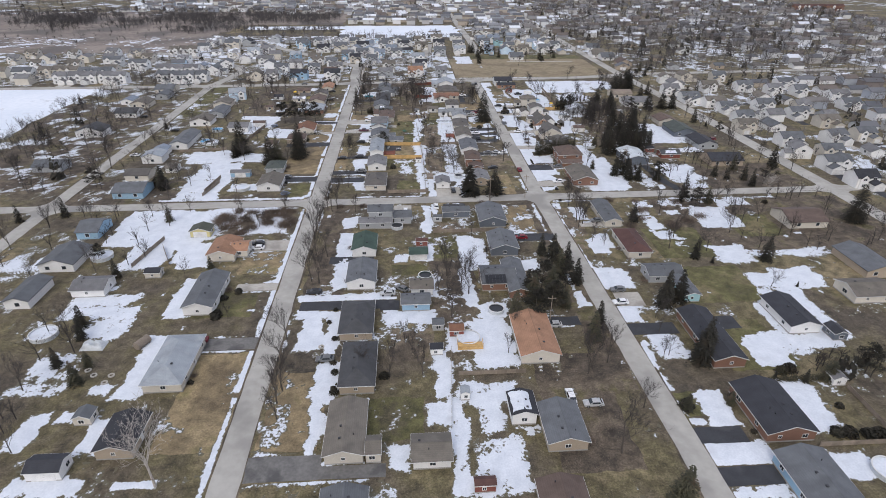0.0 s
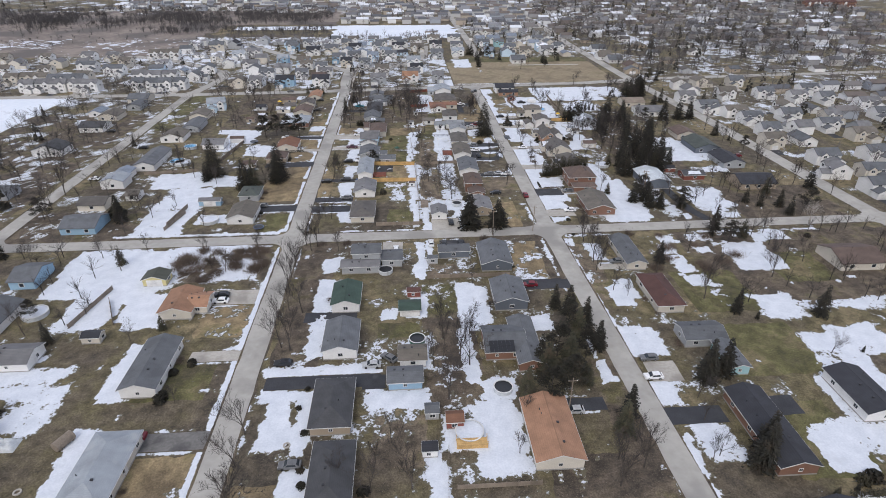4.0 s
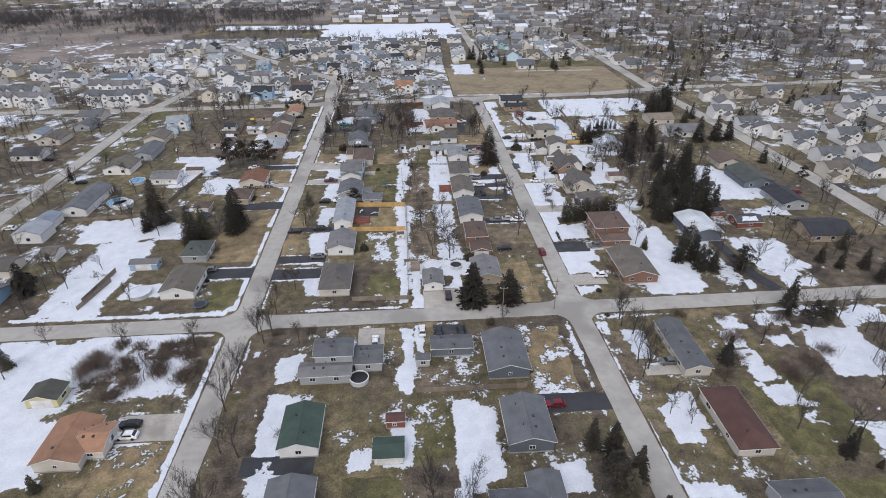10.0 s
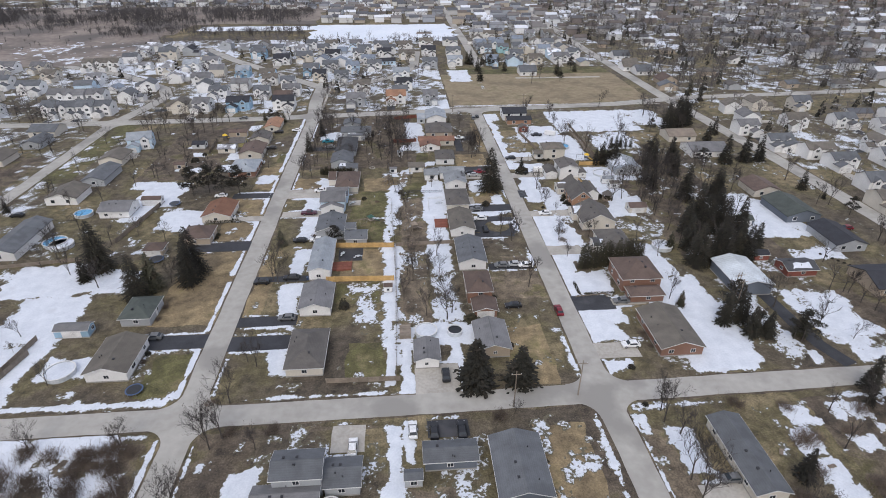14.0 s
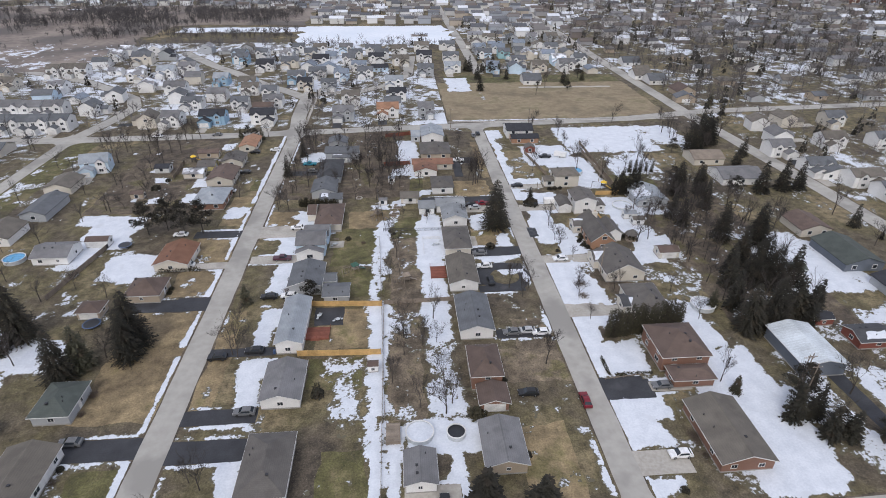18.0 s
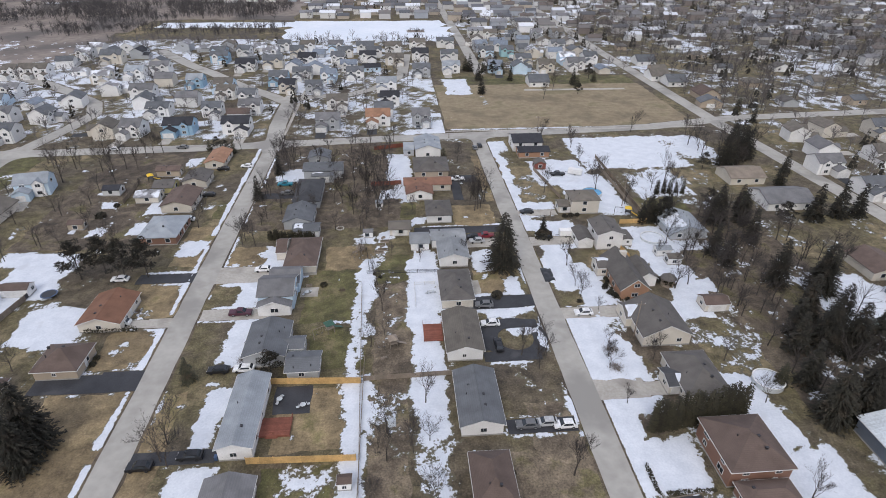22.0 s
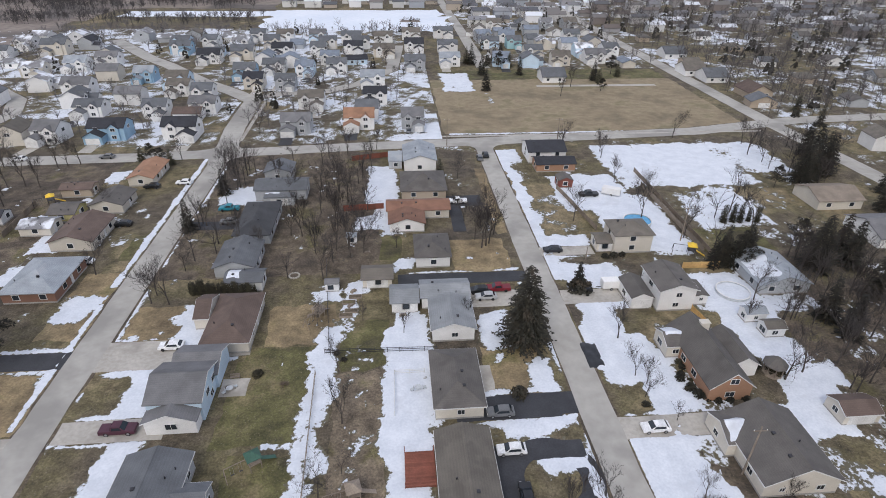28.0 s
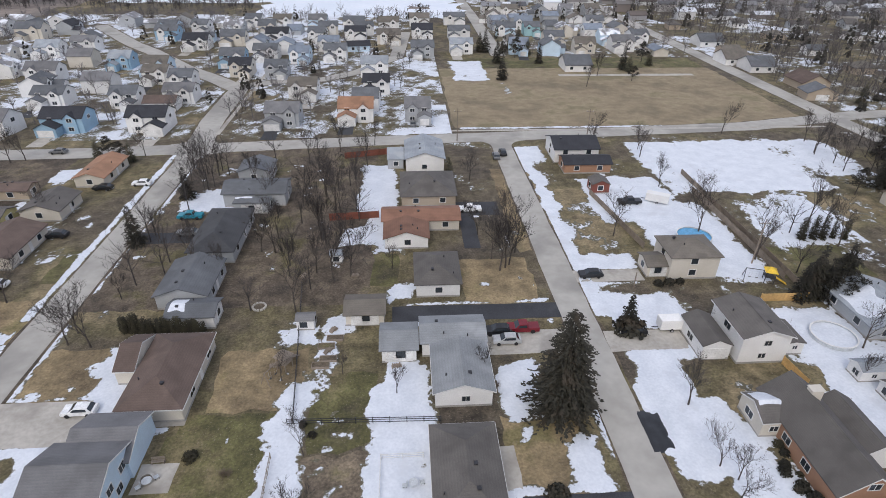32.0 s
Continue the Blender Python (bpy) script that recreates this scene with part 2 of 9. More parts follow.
# Halfway from TWIG to that hazed grey
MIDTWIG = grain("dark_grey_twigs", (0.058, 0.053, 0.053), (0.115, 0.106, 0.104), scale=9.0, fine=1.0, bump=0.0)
SCRUB = grain("brown_scrub_twigs", (0.11, 0.086, 0.07), (0.2, 0.158, 0.128), scale=1.2, fine=6.0, bump=0.0, vary=0.25)
PALEBARK = grain("pale_sycamore_bark", (0.3, 0.27, 0.24), (0.5, 0.47, 0.43), scale=0.8, fine=5.0, bump=0.4, third=(0.18, 0.15, 0.13))
NEEDLE = grain("dark_spruce_needles", (0.0105, 0.0108, 0.008), (0.042, 0.039, 0.028), scale=1.3, fine=3.0, bump=0.0, vary=0.3, third=(0.046, 0.037, 0.026), third_at=0.58)
OLIVE = grain("olive_needles", (0.03, 0.031, 0.02), (0.085, 0.08, 0.048), scale=1.3, fine=3.0, bump=0.0, vary=0.25, third=(0.09, 0.07, 0.045), third_at=0.6)
CEDAR = grain("brown_cedar_foliage", (0.022, 0.021, 0.013), (0.06, 0.053, 0.031), scale=1.0, fine=5.0, bump=0.4, vary=0.25)
CEDARWOOD = shade("fresh_yellow_cedar_boards", (0.55, 0.36, 0.15), scale=1.2, fine=5.0, vary=0.12)
OLDWOOD = shade("weathered_fence_boards", (0.24, 0.2, 0.16), scale=1.2, fine=5.0, vary=0.18)
REDWOOD = shade("red_stained_boards", (0.21, 0.075, 0.05), scale=1.2, fine=5.0, vary=0.15)
POOLWALL = shade("pool_wall_sheet", (0.5, 0.53, 0.55), rough=0.4, scale=1.0)
POOLBLUE = shade("blue_pool_liner", (0.12, 0.36, 0.6), rough=0.5, scale=1.0)
POOLGREEN = shade("green_pool_cover", (0.035, 0.1, 0.07), rough=0.5, scale=1.0)
POOLDARK = shade("black_pool_cover", (0.02, 0.022, 0.026), rough=0.4, scale=1.0)
RUBBER = shade("tyre_rubber", (0.02, 0.02, 0.021), scale=0.3, bump=0.05)
YELLOW = shade("yellow_plastic", (0.75, 0.5, 0.04), rough=0.45, scale=0.6, bump=0.05)
TARP = shade("blue_tarpaulin", (0.02, 0.3, 0.62), rough=0.5, scale=0.6, bump=0.3)
PAINT = {}
for k, c in {"white": (0.75, 0.76, 0.77), "silver": (0.42, 0.43, 0.44), "grey": (0.14, 0.145, 0.15), "black": (0.016, 0.017, 0.02), "red": (0.17, 0.01, 0.02),
             "blue": (0.05, 0.09, 0.18), "maroon": (0.07, 0.02, 0.035), "teal": (0.02, 0.22, 0.3)}.items():
    PAINT[k] = shade("car_paint_" + k, c, rough=0.28, scale=0.8, bump=0.0)

# ---- mesh helpers ----


class Shape:
    """Collects faces and turns them into one mesh."""

    def __init__(self):
        self.v, self.f = [], []

    def face(self, *pts):
        n = len(self.v)
        self.v += pts
        self.f.append(tuple(range(n, n + len(pts))))
        return self

    def box(self, x0, x1, y0, y1, z0, z1):
        n = len(self.v)
        self.v += [(x, y, z) for z in (z0, z1) for x, y in ((x0, y0), (x1, y0), (x1, y1), (x0, y1))]
        self.f += [tuple(n + i for i in q) for q in ((0, 3, 2, 1), (4, 5, 6, 7), (0, 1, 5, 4), (1, 2, 6, 5), (2, 3, 7, 6), (3, 0, 4, 7))]
        return self

    def slab(self, outline, down):
        """A convex or simple outline thickened by the vector down."""
        n, k = len(self.v), len(outline)
        self.v += [tuple(p) for p in outline] + [tuple(a + b for a, b in zip(p, down)) for p in outline]
        self.f += [tuple(range(n, n + k)), tuple(range(n + 2 * k - 1, n + k - 1, -1))]
        self.f += [(n + (i + 1) % k, n + i, n + k + i, n + k + (i + 1) % k) for i in range(k)]
        return self

    def tube(self, a, b, ra, rb, sides=4, cap=False):
        a, b = Vector(a), Vector(b)
        d = (b - a).normalized()
        u = d.orthogonal().normalized()
        w = d.cross(u)
        n = len(self.v)
        for p, r in ((a, ra), (b, rb)):
            for i in range(sides):
                q = 2 * math.pi * i / sides
                self.v.append(tuple(p + u * (r * math.cos(q)) + w * (r * math.sin(q))))
        self.f += [(n + i, n + (i + 1) % sides, n + sides + (i + 1) % sides, n + sides + i) for i in range(sides)]
        if cap:
            self.f += [tuple(n + sides - 1 - i for i in range(sides)), tuple(n + sides + i for i in range(sides))]
        return self

    def spike(self, a, b, r):
        """A twig: three slim faces that meet at its tip."""
        a, b = Vector(a), Vector(b)
        d = (b - a).normalized()
        u = d.orthogonal().normalized() * r
        w = d.cross(u)
        n = len(self.v)
        self.v += [tuple(a + u), tuple(a - u * 0.5 + w * 0.87), tuple(a - u * 0.5 - w * 0.87), tuple(b)]
        self.f += [(n, n + 1, n + 3), (n + 1, n + 2, n + 3), (n + 2, n, n + 3)]
        return self

    def ring(self, cx, cy, r0, r1, z0, z1, sides=28):
        """An upright ring wall between two radii."""
        n = len(self.v)
        for i in range(sides):
            q = 2 * math.pi * i / sides
            c, s = math.cos(q), math.sin(q)
            self.v += [(cx + r0 * c, cy + r0 * s, z0), (cx + r1 * c, cy + r1 * s, z0), (cx + r1 * c, cy + r1 * s, z1), (cx + r0 * c, cy + r0 * s, z1)]
        for i in range(sides):
            a, b = n + 4 * i, n + 4 * ((i + 1) % sides)
            self.f += [(a + j, b + j, b + (j + 1) % 4, a + (j + 1) % 4) for j in range(4)]
        return self

    def disc(self, cx, cy, r, z, sides=28):
        return self.face(*[(cx + r * math.cos(2 * math.pi * i / sides), cy + r * math.sin(2 * math.pi * i / sides), z) for i in range(sides)])

    def mesh(self, name, material, smooth=False):
        me = bpy.data.meshes.new(name)
        me.from_pydata(self.v, [], self.f)
        me.materials.append(material)
        if smooth:
            me.polygons.foreach_set("use_smooth", [True] * len(me.polygons))
        return me


def part(name, shape, material, parent, label="", at=None, smooth=False):
    data = shape if isinstance(shape, bpy.types.Mesh) else shape.mesh(name, material, smooth)
    ob = new(name, data)
    ob.parent = parent
    if at is not None:
        ob.matrix_local = at
    return tagged(ob, label)


def thing(name, x, y, z=0.0, turn=0.0, label="", category="", group="", kind=""):
    ob = new(name)
    ob.matrix_world = pose(x, y, z, 0, 0, turn)
    ob.empty_display_size = 0.3
    return tagged(ob, label, category, group, kind)


def lump(x, y, s, k=0.0):
    return noise.noise(Vector((x / s, y / s, k)))


SHARED = {}


def once(key, make):
    if key not in SHARED:
        SHARED[key] = make()
    return SHARED[key]


# ---- ground and roads ----
ROADS = []


def strip(name, pts, width, z, material, label, category="road", kind="structure", edge=0.25, step=4.0):
    """A paved strip along a line of points with slightly ragged edges, 6 cm thick."""
    if kind == "structure" and name == "road":
        ROADS.append((pts, width))
        # Dark soil strip drawn in place of the ditch's shadow line
        strip("verge", pts, width + 0.9, 0.012 + z / 10, DIRT, "dark soil strip put in for the ditch shadow along the street", "verge", edge=0.7, step=2.0)
    run = []
    for (xa, ya), (xb, yb) in zip(pts, pts[1:]):
        n = max(1, int(math.hypot(xb - xa, yb - ya) / step))
        run += [(xa + (xb - xa) * i / n, ya + (yb - ya) * i / n) for i in range(n)]
    run.append(pts[-1])
    s, rails = Shape(), []
    for i, (x, y) in enumerate(run):
        a, b = run[max(0, i - 1)], run[min(len(run) - 1, i + 1)]
        d = Vector((b[0] - a[0], b[1] - a[1])).normalized()
        left, right = (width / 2 + edge * lump(x, y, 5, k) for k in (1.0, 9.0))
        rails.append(((x - d.y * left, y + d.x * left), (x + d.y * right, y - d.x * right)))
    for l, r in rails:
        s.v += [(*l, z), (*r, z), (*l, z - 0.06), (*r, z - 0.06)]
    for i in range(len(rails) - 1):
        a, b = 4 * i, 4 * i + 4
        s.f += [(a + 1, b + 1, b, a), (a, b, b + 2, a + 2), (b + 1, a + 1, a + 3, b + 3)]
    return tagged(new(name, s.mesh(name, material)), label, category, kind=kind)


def plain_sheet():
    s = Shape()
    s.face((-2500, -600, 0), (2500, -600, 0), (2500, 4000, 0), (-2500, 4000, 0))
    return s


tagged(new("ground", plain_sheet().mesh("ground", LAWN)), "flat ground of brown winter grass with green patches", "ground", kind="structure")

strip("road", [(-36.6, -60), (-37.0, 150), (-36.9, 300), (-36.6, 424)], 5.8, 0.05, ROAD, "pale worn asphalt street without kerbs")
strip("road", [(59.0, -60), (57.0, 80), (53.2, 215), (52.5, 300), (51.4, 428)], 5.8, 0.054, ROAD, "pale worn asphalt street without kerbs")
strip("road", [(-400, 207.5), (-108, 208.7), (20, 210.2), (111, 212), (186, 213.5), (420, 218)], 6.0, 0.058, ROAD, "pale asphalt cross street between lawns")
strip("road", [(-139.5, -60), (-139.4, 240), (-139.0, 419)], 5.8, 0.05, ROAD, "pale worn asphalt street without kerbs")
strip("road", [(184, -60), (180.5, 220), (176.5, 340), (169, 440), (164, 600), (162, 1300)], 7.5, 0.05, ROAD, "wide pale asphalt street running far off")
strip("road", [(-420, 414), (-140, 419.5), (-62, 422.5), (-20, 426), (10, 428.8), (57, 432), (135, 438.5), (180, 449), (420, 466)], 7.6, 0.062, ROAD, "wide asphalt road beside the dry field")
strip("road", [(-36.6, 424), (-39, 450), (-39.5, 486), (-49, 498), (-71, 521), (-95, 552), (-112, 571), (-150, 622)], 7.5, 0.05, ROAD, "curving pale street among newer houses")
strip("road", [(68, 541), (68, 640), (66, 760), (62, 1200)], 7.0, 0.05, ROAD, "straight pale street towards the frozen pond")
strip("road", [(-139.0, 419), (-132, 452), (-130, 472), (-138, 491), (-157, 510), (-182, 532), (-207, 548), (-260, 574)], 7.0, 0.05, ROAD, "curving pale street among newer houses")
strip("road", [(-40, 490), (-28, 497), (-9, 500), (4, 512), (20, 540), (24, 600)], 6.5, 0.054, ROAD, "short pale street among newer houses")



def corner_fillets(x, y, half_x, half_y, r, skip=()):
    """Flares in the corners of a crossing, each with a rounded kerbless edge."""
    for k, (sx, sy) in enumerate(((1, 1), (-1, 1), (-1, -1), (1, -1))):
        if k in skip:
            continue
        cx, cy = x + sx * (half_x + r), y + sy * (half_y + r)
        pts = [(x + sx * (half_x - 0.6), y + sy * (half_y - 0.6)), (cx, y + sy * (half_y - 0.6))]
        pts += [(cx - sx * r * math.sin(a), cy - sy * r * math.cos(a)) for a in (i * math.pi / 16 for i in range(9))]
        pts += [(x + sx * (half_x - 0.6), cy)]
        if sx * sy < 0:
            pts.reverse()
        s = Shape().slab([(px, py, 0.044) for px, py in pts], (0, 0, -0.04))
        tagged(new("road_corner", s.mesh("road_corner", ROAD)), "rounded pale asphalt corner of a street crossing", "road", kind="structure")


for fx, fy in ((-36.9, 209.5), (53.2, 211.0), (-139.4, 208.4), (180.6, 213.4)):
    corner_fillets(fx, fy, 2.8, 2.9, 5.0)
corner_fillets(-36.9, 424.6, 3.0, 3.7, 5.0)
corner_fillets(-138.8, 419.4, 3.0, 3.7, 5.0)
corner_fillets(51.4, 431.7, 2.9, 3.7, 5.0, (0, 1))

# ---- houses ----


def window_mesh(w, h):
    def frame_bars():
        s = Shape()
        t = 0.09
        s.box(-w / 2 - t, w / 2 + t, -0.06, 0.05, -h / 2 - t, -h / 2)
        s.box(-w / 2 - t, w / 2 + t, -0.06, 0.05, h / 2, h / 2 + t)
        for x in (-w / 2 - t, w / 2):
            s.box(x, x + t, -0.06, 0.05, -h / 2, h / 2)
        s.box(-0.03, 0.03, -0.045, 0.03, -h / 2, h / 2)
        return s.mesh("window", TRIM)
    return (once(("frame", w, h), frame_bars), once(("pane", w, h), lambda: Shape().box(-w / 2, w / 2, -0.03, 0.02, -h / 2, h / 2).mesh("pane", GLASS)))


def far_window():
    s = Shape().box(-0.75, 0.75, -0.05, 0.03, -0.7, 0.7).box(-0.62, 0.62, -0.06, -0.045, -0.57, 0.57)
    me = s.mesh("window", TRIM)
    me.materials.append(GLASS)
    for p in list(me.polygons)[6:]:
        p.material_index = 1
    return me


def window(parent, x, y, z, turn, w=1.3, h=1.1, simple=False):
    if simple or parent.matrix_basis.translation.y > 335:
        part("window", once("far_window", far_window), TRIM, parent, at=pose(x, y, z, 0, 0, turn))
        return
    f, g = window_mesh(w, h)
    ob = part("window", f, TRIM, parent, at=pose(x, y, z, 0, 0, turn))
    part("pane", g, GLASS, ob)


def garage_door(parent, x, y, turn, w=4.6):
    def leaf():
        s = Shape()
        for i in range(4):
            s.box(-w / 2, w / 2, -0.05, 0.03, 0.03 + 0.53 * i, 0.53 + 0.53 * i)
        return s.mesh("garage_door", TRIM)
    part("garage_door", once(("garage", w), leaf), TRIM, parent, "white sectional garage door", at=pose(x, y, 0.15, 0, 0, turn))


def roof_shape(kind, w, d, h, pitch):
    """A closed roof shell over a w by d outline, its eaves at height h."""
    s = Shape()
    turn = kind[1] == "x"
    a, b = (d, w) if turn else (w, d)
    rise, c, t = a / 2 * pitch, min(a, b) / 2, 0.16

    def q(x, y, z):
        return (y, -x, z) if turn else (x, y, z)
    if kind[0] == "g":
        line = [(-a / 2, h), (0, h + rise), (a / 2, h), (a / 2, h - t), (0, h + rise - t), (-a / 2, h - t)]
        s.v = [q(x, y, z) for y in (-b / 2, b / 2) for x, z in line]
        s.f = [(i, i + 6, (i + 1) % 6 + 6, (i + 1) % 6) for i in range(6)]
        s.f += [(0, 1, 4, 5), (1, 2, 3, 4), (11, 10, 7, 6), (10, 9, 8, 7)]
    else:
        e = max(b / 2 - c, 0.05)
        top = [(-a / 2, -b / 2, h), (a / 2, -b / 2, h), (a / 2, b / 2, h), (-a / 2, b / 2, h), (0, -e, h + rise), (0, e, h + rise)]
        s.v = [q(*p) for p in top] + [q(x, y, z - t) for x, y, z in top]
        s.f = [(0, 1, 4), (1, 2, 5, 4), (2, 3, 5), (3, 0, 4, 5), (10, 7, 6), (10, 11, 8, 7), (11, 9, 8), (11, 10, 6, 9)]
        s.f += [(i, i + 6, (i + 1) % 4 + 6, (i + 1) % 4) for i in range(4)]
    return s, rise


def wall_shape(kind, w, d, h, pitch):
    s = Shape().box(-w / 2, w / 2, -d / 2, d / 2, 0.0, h)
    if kind[0] == "g":
        a, b = (d, w) if kind[1] == "x" else (w, d)
        rise = a / 2 * pitch
        for sg in (-1, 1):
            y0, y1 = sg * (b / 2 - 0.12), sg * b / 2
            tri = [(-a / 2, y1, h), (a / 2, y1, h), (0, y1, h + rise)]
            pts = [(y, -x, z) for x, y, z in tri] if kind[1] == "x" else tri
            s.slab(pts, (0, -sg * 0.12, 0) if kind[1] == "y" else (-sg * 0.12, 0, 0))
    return s


HOUSES = []


def house(x0, x1, y0, y1, h, kind, roof, wall, pitch=None, turn=0.0, name="house", chimney=None, garage="", windows=True, snowy=None):
    """A house whose eaves outline runs from x0 to x1 and y0 to y1 at height h. kind: g gable or h hip, then the axis of its ridge."""
    w, d = x1 - x0, y1 - y0
    HOUSES.append((x0, x1, y0, y1))
    if x1 < -98 or x0 > 128:
        windows = "few"
    if windows == "few" and h > 4 and (y0 > 425 or x0 > 170):
        return family_house((x0 + x1) / 2, (y0 + y1) / 2, w, h, roof, wall, turn)
    pitch = pitch or (0.42 if kind[0] == "h" else 0.34 if min(w, d) > 5 else 0.45)
    o = 0.42 if min(w, d) > 5 else 0.18
    rnd = random.Random(round(x0 * 31 + y0 * 17))
    small = w * d < 45
    # Small wings and porches of houses, built as pieces, get these names too
    if small and name == "house":
        name = "shed" if w * d < 24 else "garage"
    storeys = "two-storey" if h > 4 else "single-storey"
    form = "gabled" if kind[0] == "g" else "hipped"
    label = f"{storeys} {name} with {form} {WORDS[roof]} roof and {WORDS[wall]}" if name == "house" else f"small {name} with {form} {WORDS[roof]} roof and {WORDS[wall]}"
    ob = thing(name, (x0 + x1) / 2, (y0 + y1) / 2, 0, turn, label, name)
    ww, wd, wh = w - 2 * o, d - 2 * o, h + o * pitch - 0.17
    part("wall", wall_shape(kind, ww, wd, wh, pitch), WALL[wall], ob)
    if windows != "few":
        part("foundation", Shape().box(-ww / 2 - 0.03, ww / 2 + 0.03, -wd / 2 - 0.03, wd / 2 + 0.03, -0.1, 0.35), FOUND, ob)
    rs, rise = roof_shape(kind, w, d, h, pitch)
    r = part("roof", rs, ROOF[roof], ob)
    # fascia and gutter along the eaves
    fine = windows != "few" and y0 < 330
    if (kind == "gy" or kind[0] == "h") and fine:
        for sg in (-1, 1):
            part("gutter", Shape().box(sg * w / 2 - 0.06, sg * w / 2 + 0.06, -d / 2, d / 2, h - 0.2, h - 0.04), TRIM, ob)
    if (kind == "gx" or kind[0] == "h") and fine:
        for sg in (-1, 1):
            part("gutter", Shape().box(-w / 2, w / 2, sg * d / 2 - 0.06, sg * d / 2 + 0.06, h - 0.2, h - 0.04), TRIM, ob)
    if kind[0] == "g" and fine:
        a, b = (d, w) if kind[1] == "x" else (w, d)
        for sy in (-1,) if kind[1] == "y" else (-1, 1):
            for sx in (-1, 1):
                y = sy * (b / 2 + 0.015)
                pts = [(sx * a / 2, y, h - 0.19), (0, y, h + rise - 0.19), (0, y, h + rise - 0.01), (sx * a / 2, y, h - 0.01)]
                if kind[1] == "x":
                    pts = [(p[1], -p[0], p[2]) for p in pts]
                part("bargeboard", Shape().slab(pts, (0, sy * 0.03, 0) if kind[1] == "y" else (sy * 0.03, 0, 0)), TRIM, ob)
    along = kind[1] == "y"

    def on_roof(u, v):
        """A place on the slope, u along the ridge and v across it, each -1 to 1."""
        a, b = (w, d) if along else (d, w)
        x, y = v * a / 2, u * b / 2
        z = h + rise * (1 - abs(v))
        return (x, y, z) if along else (y, -x, z)
    if not small and fine and kind[0] == "g":
        a, b = (w, d) if along else (d, w)
        cap = Shape().slab([(-0.14, -b / 2 + 0.02, h + rise - 0.02), (0, -b / 2 + 0.02, h + rise + 0.035), (0.14, -b / 2 + 0.02, h + rise - 0.02)], (0, b - 0.04, 0))
        part("ridge_cap", cap, ROOF[roof], r, at=pose(0, 0, 0, 0, 0, 0 if along else -90))
    if snowy:
        u0, u1, v0, v1 = snowy
        k, cells = 22, Shape()
        grid = [[(u0 + (u1 - u0) * i / k, v0 + (v1 - v0) * m / k) for m in range(k + 1)] for i in range(k + 1)]
        deep = {}
        for i in range(k + 1):
            for m in range(k + 1):
                edge = min(i, k - i, m, k - m) / k
                x, y, z = on_roof(*grid[i][m])
                deep[i, m] = (x, y, z + 0.16 * (min(edge * 5, 1) + 0.9 * lump(x + x0, y + y0, 2.2) - 0.35))
        for i in range(k):
            for m in range(k):
                cells.face(deep[i, m], deep[i + 1, m], deep[i + 1, m + 1], deep[i, m + 1])
        part("snow_patch", cells, SNOW, r, "patch of old snow on the roof", smooth=True)
    if not small and windows is True:
        pipe = once("vent_pipe", lambda: Shape().tube((0, 0, -0.3), (0, 0, 0.4), 0.1, 0.1, 8, True).mesh("vent_pipe", DARKMETAL))
        vent = once("roof_vent", lambda: Shape().box(-0.2, 0.2, -0.2, 0.2, -0.25, 0.16).box(-0.25, 0.25, -0.25, 0.25, 0.16, 0.22).mesh("roof_vent", DARKMETAL))
        side = rnd.choice((-1, 1))
        for i in range(rnd.randint(1, 2)):
            part("vent_pipe", pipe, DARKMETAL, r, at=Matrix.Translation(on_roof(rnd.uniform(-0.6, 0.6), side * rnd.uniform(0.25, 0.7))))
        for i in range(rnd.randint(1, 2)):
            part("roof_vent", vent, DARKMETAL, r, at=Matrix.Translation(on_roof(-0.5 + 0.45 * i + rnd.uniform(-0.1, 0.1), -side * 0.22)))
        if chimney:
            x, y, z = on_roof(rnd.uniform(-0.4, 0.4), rnd.uniform(-0.15, 0.15))
            ch = Shape().box(x - 0.4, x + 0.4, y - 0.35, y + 0.35, z - 0.6, z + 0.9).box(x - 0.47, x + 0.47, y - 0.42, y + 0.42, z + 0.9, z + 1.0)
            part("chimney", ch, CHIM, r, "brick chimney")
    if windows:
        levels = (1.55,) if h < 4 else (1.55, 4.0)
        for z in levels:
            if z > wh - 0.6:
                z = wh - 0.85
            n = max(1, int(ww / 5.0))
            for i in range(n):
                x = (-0.5 + (i + 0.5) / n) * ww + rnd.uniform(-0.3, 0.3)
                if garage != "s" or z > 3:
                    window(ob, x, -wd / 2 - 0.02, z, 0, *((1.1, 0.9) if rnd.random() < 0.6 else (0.7, 0.7)), windows == "few")
            n = 0 if windows == "few" else max(1, int(wd / 5.6))
            for i in range(n):
                y = (-0.5 + (i + 0.5) / n) * wd + rnd.uniform(-0.3, 0.3)
                window(ob, -ww / 2 - 0.02, y, z, -90, *((1.1, 0.9) if rnd.random() < 0.7 else (1.7, 1.1)))
                window(ob, ww / 2 + 0.02, y + 0.4, z, 90, *((1.1, 0.9) if rnd.random() < 0.7 else (1.7, 1.1)))
    if not small and windows != "few":
        def leaf():
            return Shape().box(-0.48, 0.48, -0.05, 0.04, 0, 2.03).box(-0.3, 0.3, -0.065, -0.05, 1.1, 1.8).box(-0.3, 0.3, -0.065, -0.05, 0.25, 0.9).mesh("door", TRIM)
        part("door", once("door", leaf), TRIM, ob, at=pose(ww / 2 + 0.03, wd * 0.12 - 1.3, 0.2, 0, 0, 90))
    if garage == "s" or (small and name == "garage" and w > 4.8):
        garage_door(ob, 0, -wd / 2 - 0.02, 0, min(4.6, ww - 1.0))
    if garage == "w":
        garage_door(ob, -ww / 2 - 0.02, -wd / 2 + 3.2, -90)
